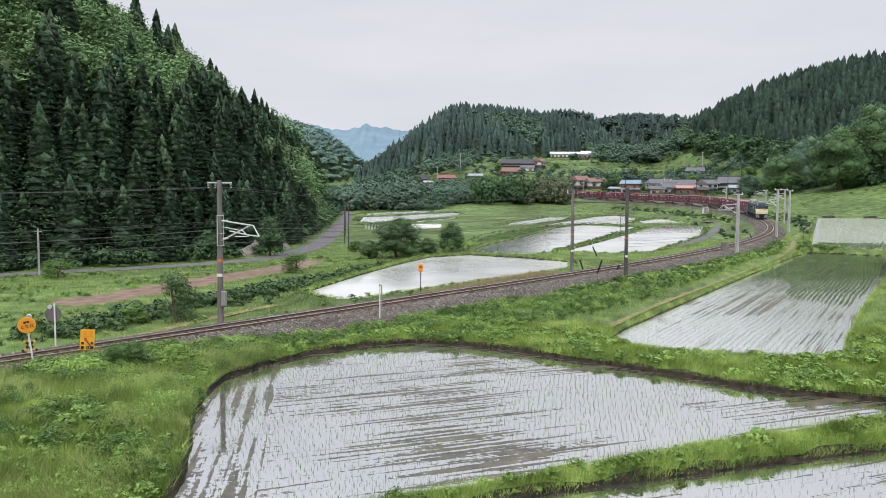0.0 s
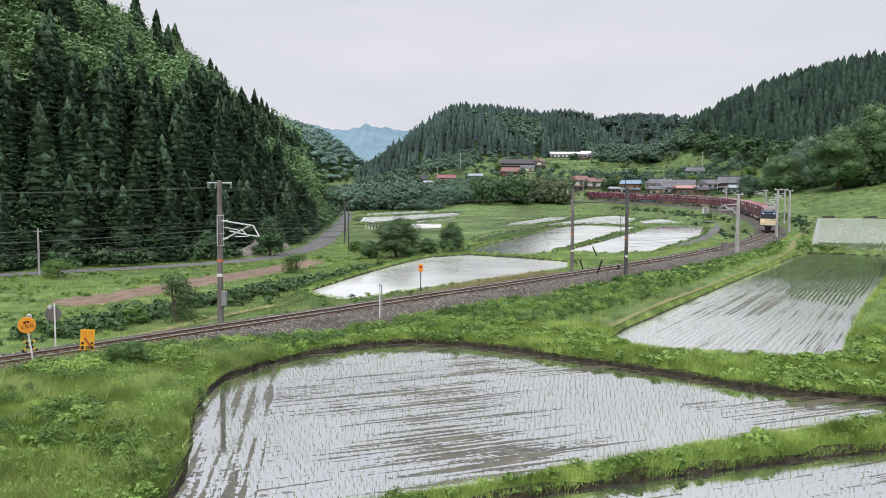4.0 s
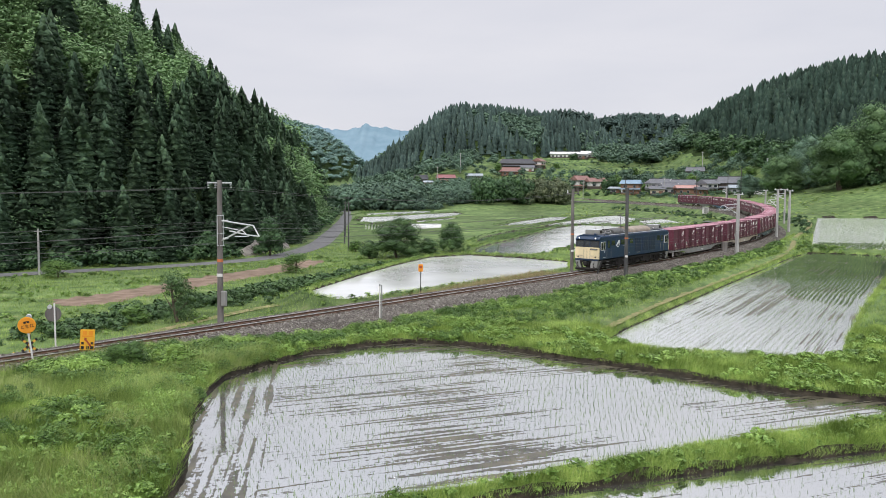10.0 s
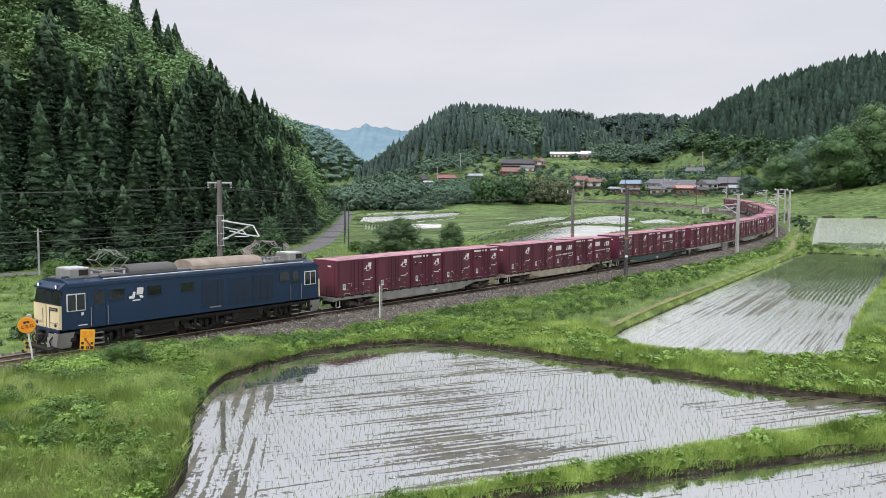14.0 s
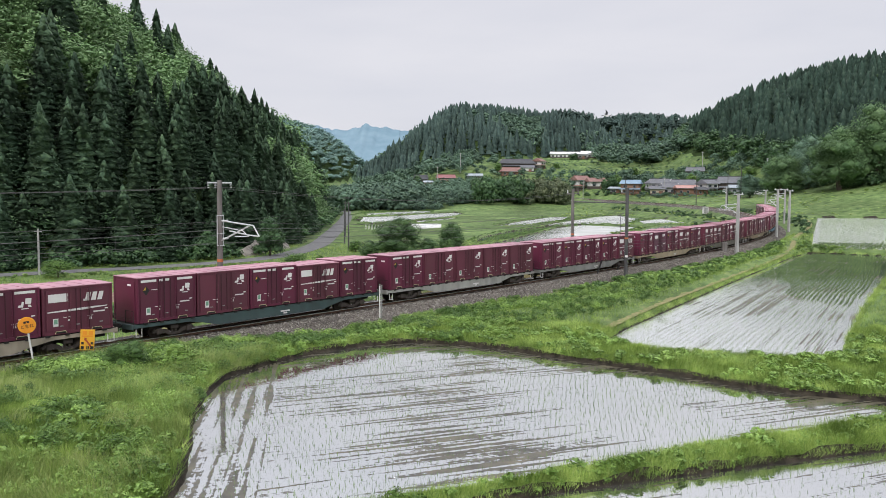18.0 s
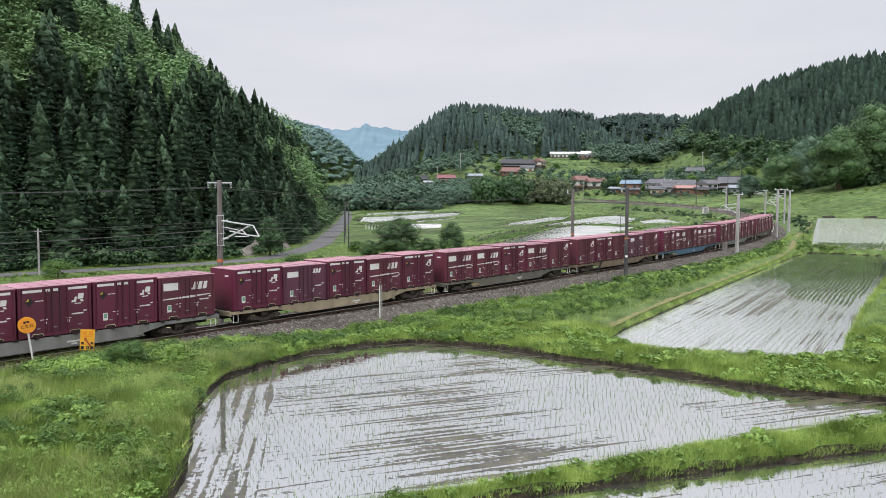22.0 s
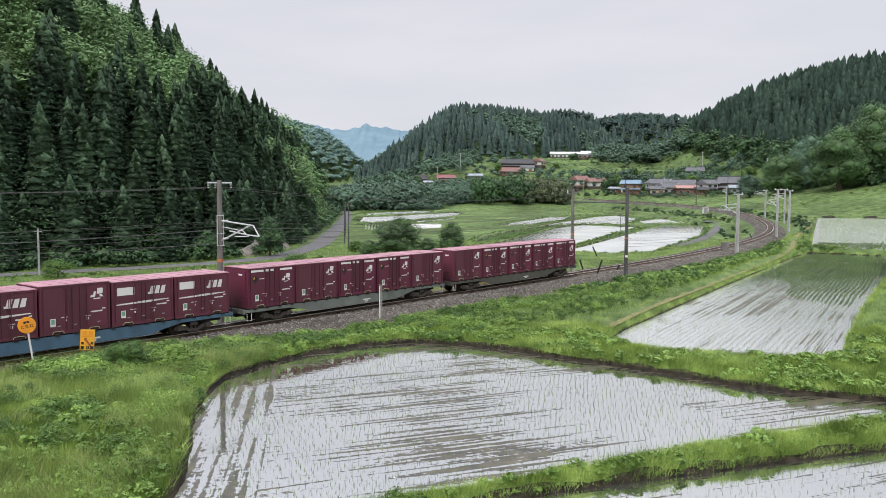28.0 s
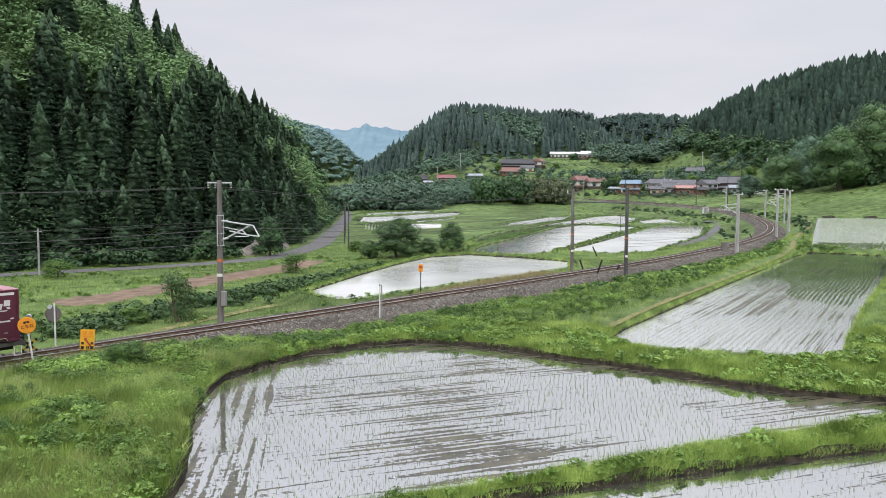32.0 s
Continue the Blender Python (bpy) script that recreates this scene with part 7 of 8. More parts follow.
def make_house(x, y, w, d, h, rh, roof, wall, label, yaw=0.0, hip=0.8, porch=False, storeys=1, name="house", wing=None):
    z = min(ground_z(x + a, y + b) for a in (-w / 3, w / 3) for b in (-d / 3, d / 3))
    top = thing(name, label, "shed" if name == "shed" else "house", "buildings of the village", Matrix.Translation((x, y, z - 0.2)) @ pose(0, 0, 0, 0, 0, yaw))
    part("wall", Geo().box((0, 0, h / 2), (w, d, h), bev=0.03), WALLS[wall], top)
    rf = part("roof", tiled_roof(Geo(), w, d, h, rh, 0.7, hip), ROOFS[roof], top)
    part("ridge", Geo().box((0, 0, h + rh + 0.18), (w + 1.2 - 2 * hip, 0.4, 0.22), bev=0.05), ROOFS["dark" if roof in ("grey", "dark") else roof], rf)
    if hip < 0.5:
        g = Geo()
        for sd in (-1, 1):
            g.add([(sd * (w / 2 - 0.02), -d / 2, h), (sd * (w / 2 - 0.02), d / 2, h), (sd * (w / 2 - 0.02), 0, h + rh * 0.86)], [(0, 1, 2), (2, 1, 0)])
        part("gable", g, WALLS[wall], top)
    rng = random.Random(int(x * 7 + y))
    clad = "dark" if wall in ("white", "grey", "cream") else "brown"
    part("cladding", Geo().box((0, 0, h * 0.19), (w + 0.08, d + 0.08, h * 0.38)), WALLS[clad], top, "weathered timber cladding")
    if hip >= 1.2:
        for sd in (-1, 1):
            part("gablet", Geo().prism([(-d * 0.2, h + rh * 0.55), (d * 0.2, h + rh * 0.55), (0, h + rh + 0.16)], sd * (w / 2 + 0.55 - hip * 0.62) - 0.06, sd * (w / 2 + 0.55 - hip * 0.62) + 0.06, "x"), WALLS["white"], rf)
    if storeys == 2:
        g = Geo()
        e = 1.1
        g.prism([(-d / 2 - e, h * 0.5), (-d / 2 + 0.05, h * 0.5 + 0.45), (-d / 2 + 0.05, h * 0.5 + 0.57), (-d / 2 - e, h * 0.5 + 0.12)], -w / 2 - 0.5, w / 2 + 0.5, "x")
        part("pent_roof", g, ROOFS[roof], top)
        g = Geo().prism([(-w / 2 - 0.8, h * 0.5), (-w / 2 + 0.05, h * 0.5 + 0.4), (-w / 2 + 0.05, h * 0.5 + 0.5), (-w / 2 - 0.8, h * 0.5 + 0.1)], -d / 2 - 0.4, d / 2 + 0.3)
        part("pent_roof", g, ROOFS[roof], top)
    part("gutter", Geo().path([(-w / 2 - 0.65, -d / 2 - 0.72, h + 0.05), (w / 2 + 0.65, -d / 2 - 0.72, h + 0.05)], 0.07, 5), WALLS["grey"], top)
    for s in range(storeys):
        zz = h * (s + 0.55) / storeys
        n = max(2, int(w / 3))
        for i in range(n):
            xx = (i + 0.5) / n * w - w / 2
            ww = rng.choice((1.2, 1.7, 1.9))
            win = part("window", Geo().box((xx, -d / 2 - 0.03, zz), (ww, 0.08, 1.15)), WALLS["grey"], top)
            part("pane", Geo().box((xx, -d / 2 - 0.075, zz), (ww - 0.16, 0.02, 0.99)), M["window_glass"], win)
        for sd in (-1, 1):
            win = part("window", Geo().box((sd * (w / 2 + 0.03), 0.4, zz), (0.08, 1.4, 1.1)), WALLS["grey"], top)
            part("pane", Geo().box((sd * (w / 2 + 0.075), 0.4, zz), (0.02, 1.24, 0.94)), M["window_glass"], win)
    part("door", Geo().box((w * 0.22, -d / 2 - 0.05, 1.1), (1.7, 0.1, 2.1)), WALLS["brown"], top)
    if porch:
        p = part("porch_roof", tiled_roof(Geo(), w * 0.6, 2.2, h * 0.48, 0.7, 0.3, 0.4), ROOFS[roof], top)
        p.location = (-w * 0.12, -d / 2 - 0.8, 0)
        for sd in (-1, 1):
            part("porch_post", Geo().tube((-w * 0.12 + sd * w * 0.27, -d / 2 - 1.7, 0), (-w * 0.12 + sd * w * 0.27, -d / 2 - 1.7, h * 0.5), 0.09, n=6), WALLS["brown"], top)
    return top


def make_village():
    H = make_house
    H(69.5, 413.0, 7.4, 7.0, 5.6, 2.2, "rust", "white", "two-storey white house with a rust-red tiled roof", 24, 0.3, True, 2)
    H(76.3, 408.0, 8.8, 6.4, 3.6, 1.8, "rust", "white", "low white annex with a rust-red roof", 12, 0.3)
    H(88.5, 384.0, 8.5, 7, 5.2, 1.7, "blue", "orange", "orange-brown two-storey house with a blue metal roof", -22, 0.4, False, 2)
    H(104.0, 391.0, 12, 7.5, 4.6, 2.2, "grey", "white", "white farmhouse under a grey tiled hip roof", 4, 2.0, True, 2)
    H(114.2, 389.0, 13, 8, 3.6, 2.6, "grey", "dark", "dark timber farmhouse under a broad grey roof", -3, 2.0, True)
    H(112.3, 377.0, 9.5, 6, 3.4, 1.3, "pink", "brown", "brown timber barn with a pale reddish roof", 2, 0.3)
    H(123.8, 382.0, 7, 6.5, 4.4, 1.9, "grey", "white", "white two-storey house with a grey hip roof", 28, 0.4, False, 2)
    H(135.3, 383.0, 11.0, 8, 4.2, 3.0, "grey", "dark", "large dark farmhouse with a steep grey roof", -28, 0.3, True)
    H(136.6, 374.0, 10.5, 5, 2.8, 1.3, "metal", "grey", "long low shed with a grey metal roof", -6, 0.3, name="shed")
    H(138.0, 447.0, 9.0, 7, 4.6, 2.2, "grey", "dark", "grey-roofed house on the slope above the village", -18, 0.3, False, 2)
    H(106.4, 383.0, 9, 6.5, 3.4, 2.0, "grey", "grey", "grey farmhouse wing under a tiled hip roof", 6, 1.5)
    H(100.1, 381.0, 6.5, 5, 3.0, 1.5, "grey", "cream", "small cream outbuilding with a grey tiled roof", -12, 0.3, name="shed")
    H(118.1, 375.0, 5.5, 4.5, 2.6, 1.2, "dark", "brown", "brown timber shed with a dark roof", 20, 0.3, name="shed")
    H(81.6, 388.0, 4.5, 3.6, 2.3, 0.8, "metal", "grey", "small grey garden shed with a metal roof", 8, 0.3, name="shed")
    H(53.0, 514.0, 8.0, 5, 3.0, 1.6, "grey", "white", "white-walled outbuilding beside the long farmhouse", -10, 0.3, name="shed")
    H(129.3, 390.0, 7, 6, 3.6, 1.8, "dark", "dark", "small dark house behind the farmhouses", -5, 1.2)
    H(1.5, 490.0, 10.5, 6.5, 3.2, 1.9, "red", "dark", "dark timber house with a dull red metal roof", 5, 0.4, True)
    H(-9.0, 488.0, 5, 4, 2.8, 1.0, "metal", "orange", "small orange-brown hut beside the house", 0, 0.3, name="shed")
    H(19.0, 492.0, 9.0, 5, 2.6, 1.2, "metal", "grey", "open shed with a blue-grey metal roof", -4, 0.3, name="shed")
    H(-14.0, 505.0, 7.5, 6, 5.0, 2.6, "dark", "dark", "dark steep-roofed house at the edge of the wood", 8, 0.3)
    H(46.5, 520.0, 22, 8, 3.4, 2.8, "dark", "dark", "long dark farmhouse with a grey tiled roof", 3, 2.5, True)
    H(61.0, 521.0, 7, 6, 4.8, 2.0, "rust", "white", "white storehouse with a brown gable roof", 60, 0.2, False, 2)
    H(40.0, 480.0, 12, 7, 2.6, 2.4, "rust", "brown", "low house with a bright rust-red roof", 6, 1.5)
    H(92.0, 622.0, 21, 9, 3.4, 1.6, "white", "white", "long white-roofed farm shed on the terrace", -4, 0.3, name="shed")
    H(101.5, 612.0, 11, 8, 3.4, 1.4, "white", "grey", "white-roofed farm shed on the terrace", 4, 0.3, name="shed")
    H(110.5, 616.0, 14, 8, 3.6, 1.8, "white", "white", "white farm shed with a white roof", 8, 0.3, name="shed")


make_village()


def make_greenhouse():
    """Low growing tunnels by the river: one covered, one of bare hoops."""
    for x, y, half, covered in ((-4.2, 204.0, 3.7, True), (-16.4, 205.5, 3.2, False)):
        z = ground_z(x, y)
        lab = "low white plastic growing tunnel in the field" if covered else "bare pale hoops of a growing tunnel in the field"
        top = thing("plastic_tunnel", lab, "greenhouse", "growing tunnels", Matrix.Translation((x, y, z)) @ pose(0, 0, 0, 0, 0, -4))
        prof = [(-0.9, 0)] + [(-0.9 * math.cos(t), 1.15 * math.sin(t)) for t in np.linspace(0.2, math.pi - 0.2, 9)] + [(0.9, 0)]
        if covered:
            part("cover", Geo().prism(prof, -half, half, "x"), ROOFS["white"], top)
        for k in range(9):
            a = [(-half + k * half / 4, 0.93 * math.cos(t), 1.18 * math.sin(t)) for t in np.linspace(0, math.pi, 9)]
            part("hoop", Geo().path(a, 0.025 if covered else 0.06, 4), M["galvanised"] if covered else ROOFS["white"], top)


make_greenhouse()


M["rock"] = mat("rock", two((0.12, 0.11, 0.095), (0.27, 0.25, 0.22)), scale=1.2, rough=0.95, bump=0.12, bump_scale=2.5, coord="World")


def rock_face():
    """Grey sprayed-concrete cutting beside the valley road."""
    g = Geo()
    rng = random.Random(8)
    n = 18
    pts = [(-29.5 + 3.2 * t + 0.5 * math.sin(t * 9), 122.0 + 19 * t) for t in np.linspace(0, 1, n)]
    v, f = [], []
    for i, (x, y) in enumerate(pts):
        for j in range(6):
            t = j / 5
            v.append((x - 1.6 * t + rng.uniform(-0.12, 0.12), y + 0.6 * t + rng.uniform(-0.12, 0.12), -2.3 + 2.6 * t * (0.5 + 0.5 * math.sin(math.pi * i / (n - 1))) + rng.uniform(-0.15, 0.15)))
    for i in range(n - 1):
        for j in range(5):
            f.append((i * 6 + j, (i + 1) * 6 + j, (i + 1) * 6 + j + 1, i * 6 + j + 1))
    ob = link("rock_cutting", v, f, M["rock"], smooth=True)
    tagged(ob, "pale grey rock cutting beside the valley road", "rock", kind="structure")


rock_face()


# ---------- grass, weeds, rice, single trees ----------
M["grass_blade"] = mat("grass_blade", [(0.2, (0.1, 0.175, 0.03)), (0.5, (0.215, 0.335, 0.065)), (0.8, (0.37, 0.455, 0.14))], scale=0.6, rough=0.55, island=0.55, big=0.35, big_scale=0.6, coord="World", spec=0.3)
M["tall_grass"] = mat("tall_grass", [(0.2, (0.14, 0.215, 0.05)), (0.5, (0.27, 0.355, 0.105)), (0.8, (0.43, 0.46, 0.21))], scale=0.3, rough=0.6, island=0.4, big=0.3, big_scale=0.2, coord="World", spec=0.25)
M["weed_leaf"] = mat("weed_leaf", [(0.2, (0.06, 0.125, 0.02)), (0.5, (0.145, 0.255, 0.045)), (0.8, (0.28, 0.415, 0.1))], scale=0.4, rough=0.5, island=0.4, big=0.25, big_scale=0.2, coord="World", spec=0.35)
M["dark_leaf"] = mat("dark_leaf", [(0.2, (0.035, 0.078, 0.02)), (0.5, (0.075, 0.15, 0.03)), (0.8, (0.15, 0.25, 0.06))], scale=0.5, rough=0.55, island=0.4, coord="World", spec=0.3)
M["tree_leaf"] = mat("tree_leaf", [(0.2, (0.026, 0.06, 0.022)), (0.5, (0.052, 0.105, 0.035)), (0.8, (0.105, 0.18, 0.06))], scale=0.5, rough=0.55, island=0.4, coord="World", spec=0.3)
M["rice"] = mat("rice", two((0.07, 0.135, 0.03), (0.17, 0.27, 0.07)), scale=0.5, rough=0.6, island=0.4, coord="World")
# darker rice; in the side paddy it stands for a dark reflection
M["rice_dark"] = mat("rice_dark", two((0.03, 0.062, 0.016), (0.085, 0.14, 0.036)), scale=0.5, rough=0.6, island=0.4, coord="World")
M["straw"] = mat("straw", two((0.2, 0.16, 0.07), (0.4, 0.34, 0.18)), scale=0.5, rough=0.8, island=0.4, coord="World")


def dry_land(x, y, margin=0.04):
    """Places that are neither water, ballast, road nor soil."""
    ok = np.ones(x.shape, bool)
    for name, (lvl, poly) in PADDIES.items():
        x0, y0 = np.min(poly, 0) - 1
        x1, y1 = np.max(poly, 0) + 1
        b = (x > x0) & (x < x1) & (y > y0) & (y < y1)
        if b.any():
            d = np.full(x.shape, -9.0)
            d[b] = depth_in(x[b], y[b], poly)
            ok &= d < -margin
    s, off, _ = line_coords(x, y)
    ok &= (off > np.where(s < -4, 2.35, 3.6)) | (off < -3.6)
    ok &= ~inside(x, y, SOIL)
    ok &= to_polyline(x, y, VALLEY_ROAD, False) > 2.6
    ok &= to_polyline(x, y, LANE, False) > 1.6
    return ok, off


def blades(name, x, y, h, w, lean, rs, material, label, z=None, aim=None):
    """One thin triangle a blade."""
    n = len(x)
    if z is None:
        z, _ = land_all(x, y)
    a = rs.rand(n) * 6.283
    ca, sa = np.cos(a) * w / 2, np.sin(a) * w / 2
    b = rs.rand(n) * 6.283 if aim is None else aim + rs.normal(0, 0.8, n)
    l = lean * h * rs.rand(n)
    v = np.empty((n, 3, 3))
    v[:, 0] = np.stack([x - ca, y - sa, z - 0.04], 1)
    v[:, 1] = np.stack([x + ca, y + sa, z - 0.04], 1)
    v[:, 2] = np.stack([x + np.cos(b) * l, y + np.sin(b) * l, z + h], 1)
    f = np.arange(n * 3).reshape(n, 3)
    ob = tri_mesh(name, v.reshape(-1, 3), f, material)
    return tagged(ob, label, "grass", kind="stuff")


def patchy(x, y, k, o):
    """Smooth wandering values for patches, about 0 to 1."""
    return 0.5 + 0.25 * (np.sin(x * k + o + 1.7 * np.sin(y * k * 0.7 + o)) + np.sin(y * k * 1.3 - o * 2 + 1.3 * np.sin(x * k * 0.9)))


def make_grass():
    rs = np.random.RandomState(31)
    # bank and dikes near the camera
    n = 800000
    x = rs.uniform(-26, 27, n)
    y = rs.uniform(17.5, 50, n)
    keep = (np.abs(x) < 0.6 * y + 2.5)
    x, y = x[keep], y[keep]
    ok, off = dry_land(x, y)
    x, y, off = x[ok], y[ok], off[ok]
    p = patchy(x, y, 0.55, 1.0)
    bank = (x < -8.5) & (y < 44)
    dike = ~bank
    q = patchy(x, y, 1.9, 5.0)
    tall = bank & (0.6 * p + 0.4 * q > 0.4)
    h = np.where(tall, 0.25 + 0.4 * p + 0.3 * q, 0.18 + 0.25 * p + 0.25 * q) * rs.uniform(0.4, 1.15, len(x))
    aim = 6.28 * patchy(x, y, 0.5, 9.0) + 3 * q
    h = np.where(dike, 0.16 + 0.26 * rs.rand(len(x)) * (0.5 + p), h)
    w = 0.012 + 0.016 * rs.rand(len(x))
    z, _ = land_all(x, y)
    m = tall & (rs.rand(len(x)) < 0.8)
    blades("tall_meadow_grass", x[m], y[m], h[m] * 1.05, w[m] * 0.62, 1.0, rs, M["tall_grass"], "tall dry-tipped meadow grass on the bank", z[m], aim[m])
    blades("bank_grass", x[~m], y[~m], h[~m], w[~m] * 1.1, 1.0, rs, M["grass_blade"], "fresh green grass on the bank and dikes", z[~m], aim[~m])
    # dike between the two paddies in front
    n = 130000
    t = rs.rand(n)
    x = -3 + t * 27
    y = np.interp(x, [-3, 1.5, 3.6, 7.5, 12, 16, 24], [20.8, 22.5, 23.6, 25.3, 27, 28.4, 31]) + rs.uniform(-1.3, 1.3, n)
    ok, off = dry_land(x, y, -0.05)
    x, y = x[ok], y[ok]
    blades("dike_grass", x, y, rs.uniform(0.1, 0.33, len(x)) * (0.4 + patchy(x, y, 1.7, 3.0)), rs.uniform(0.012, 0.026, len(x)), 0.9, rs, M["grass_blade"], "thick bright green grass on the paddy dike")
    # grass that hangs over the edges of the paddies
    for key, per in (("near", 150), ("front", 130), ("side", 90), ("behind", 70)):
        lvl, poly = PADDIES[key]
        P = np.array(poly + [poly[0]], float)
        ln = np.hypot(*(P[1:] - P[:-1]).T)
        cum = np.concatenate([[0], np.cumsum(ln)])
        n = int(cum[-1] * per)
        s = rs.rand(n) * cum[-1]
        x, y = np.interp(s, cum, P[:, 0]), np.interp(s, cum, P[:, 1])
        i = np.clip(np.searchsorted(cum, s) - 1, 0, len(ln) - 1)
        t = (P[i + 1] - P[i]) / ln[i][:, None]
        sg = 1 if np.sum(P[:-1, 0] * P[1:, 1] - P[1:, 0] * P[:-1, 1]) > 0 else -1
        o = 0.02 + rs.rand(n) ** 1.4 * 0.8
        x, y = x + t[:, 1] * o * sg, y - t[:, 0] * o * sg
        h = rs.uniform(0.12, 0.42, n) * (0.5 + patchy(x, y, 1.3, 1.0))
        m = np.abs(x) < 0.6 * y + 3
        blades("edge_grass", x[m], y[m], h[m], rs.uniform(0.012, 0.026, m.sum()), 1.1, rs, M["grass_blade"], "grass along the edge of a flooded paddy", (lvl + 0.1 + 0.12 * rs.rand(n))[m], np.arctan2(t[:, 0] * sg, -t[:, 1] * sg)[m])
    # middle distance
    n = 330000
    y = 44 + 106 * rs.rand(n) ** 1.6
    x = rs.uniform(-0.6, 0.62, n) * (y + 6)
    ok, off = dry_land(x, y)
    for nm, (poly, s_, c_) in HILLS.items():
        if nm in ("left", "right"):
            ok &= depth_in(x, y, poly) < 3
    x, y, off = x[ok], y[ok], off[ok]
    p = patchy(x, y, 0.3, 4.0)
    sc = np.clip(y / 60, 0.8, 2.2)
    h = (0.14 + 0.3 * p * rs.rand(len(x))) * np.where((off > 3) & (off < 14), 1.3, 0.85)
    d = to_polyline(x, y, DIKE_PATH, False)
    h = np.where(d < 0.45, h * 0.25, h)
    blades("field_grass", x, y, h * np.sqrt(sc), 0.022 * sc * rs.uniform(0.6, 1.4, len(x)), 0.8, rs, M["grass_blade"], "grass on the banks and verges of the fields")
    # dead grass along the far side of the track
    n = 9000
    s = rs.uniform(22, 46, n)
    off = -rs.uniform(3.2, 6.5, n)
    a = np.interp(s, LINE_S, LINE_HEAD)
    x = np.interp(s, LINE_S, LINE_X) + off * np.cos(a)
    y = np.interp(s, LINE_S, LINE_Y) - off * np.sin(a)
    blades("dead_grass", x, y, rs.uniform(0.3, 1.0, n), rs.uniform(0.015, 0.03, n), 0.5, rs, M["straw"], "dry straw-coloured grass beside the track")


make_grass()


def make_rice():
    rs = np.random.RandomState(41)

    def rows(name, key, ang, row, gap, hmin, hmax, wid, miss, label, per=3, where=None, skin="rice"):
        lvl, poly = PADDIES[key]
        cx, cy = np.mean(poly, 0)
        R = max(math.hypot(a - cx, b - cy) for a, b in poly) + 2
        u, v = np.meshgrid(np.arange(-R, R, gap), np.arange(-R, R, row))
        u, v = u.ravel(), v.ravel()
        c, s = math.cos(radians(ang)), math.sin(radians(ang))
        u = u + rs.normal(0, gap * 0.12, u.size)
        v = v + rs.normal(0, row * 0.06, v.size) + 0.06 * np.sin(u * 0.5)
        x, y = cx + u * c - v * s, cy + u * s + v * c
        m = (depth_in(x, y, poly) > 0.8) & (rs.rand(len(x)) > miss)
        if where:
            m &= where(x, y)
        x, y = np.repeat(x[m], per), np.repeat(y[m], per)
        n = len(x)
        x = x + rs.normal(0, 0.02, n)
        y = y + rs.normal(0, 0.02, n)
        blades(name, x, y, rs.uniform(hmin, hmax, n), np.full(n, wid) * rs.uniform(0.7, 1.3, n), 0.45, rs, M[skin], label, np.full(n, lvl - 0.02))

    rows("rice_seedlings_near", "near", 22, 0.36, 0.22, 0.08, 0.2, 0.018, 0.1, "young rice seedlings in rows in the flooded paddy")
    rows("rice_seedlings_front", "front", 22, 0.42, 0.3, 0.08, 0.2, 0.016, 0.1, "young rice seedlings in the flooded paddy in front")
    rows("rice_seedlings_side", "side", 58.6, 0.36, 0.14, 0.08, 0.18, 0.016, 0.1, "rows of young rice in the flooded paddy", 2)
    # dense dark rows added where the trees' reflection darkens the water
    rows("rice_side_thick", "side", 58.6, 0.36, 0.13, 0.16, 0.3, 0.03, 0.08, "thicker dark rice rows added as the reflection of the trees", 3, lambda x, y: x - 30.5 + 1.5 * np.sin(y * 0.3) > np.abs(y - 66) * 0.12, "rice_dark")
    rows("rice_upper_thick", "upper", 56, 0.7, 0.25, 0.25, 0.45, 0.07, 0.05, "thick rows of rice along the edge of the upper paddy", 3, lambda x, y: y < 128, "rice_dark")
    rows("rice_far", "rice_far", 70, 1.5, 0.8, 0.3, 0.55, 0.16, 0.05, "green strips of young rice in the far paddies", 2)
    rows("rice_low", "rice_low", 70, 1.2, 0.6, 0.3, 0.5, 0.13, 0.05, "green strips of young rice below the tunnels", 2)
    rows("rice_middle", "dark", 64, 0.8, 0.4, 0.2, 0.36, 0.07, 0.05, "rows of young rice in the dark paddy", 2)
    rows("rice_seedlings_upper", "upper", 56, 1.0, 0.4, 0.15, 0.28, 0.06, 0.1, "rows of young rice in the upper paddy", 2)


make_rice()

BIG_CROWNS = [leafy_shape(RS, 16000, 0.0165, 48, 0.8, 0.0, True, 0.72, 0.75) for _ in range(3)]
BUSH = [leafy_shape(RS, 330, 0.065, 8, 0.8, 0.0, True) for _ in range(5)]
HERB = [leafy_shape(RS, 90, 0.15, 4, 0.75, 0.0, True) for _ in range(4)]
TUFT = [leafy_shape(RS, 34, 0.2, 1, 0.75, 0.0, True) for _ in range(4)]
BUSH_FAR = [leafy_shape(RS, 80, 0.15, 7, 0.75, 0.0) for _ in range(4)]
TREE_CROWNS = [leafy_shape(RS, 3200, 0.034, 28, 0.8, 0.0, True, 0.8, 0.85) for _ in range(4)]
AIRY = [leafy_shape(RS, 4200, 0.024, 16, 0.65, 0.0, True) for _ in range(2)]


def weeds(name, pts, material, label, shapes=None):
    ob = plant(name, pts, shapes or BUSH, material, label)
    ob["category"] = "weeds"
    return ob


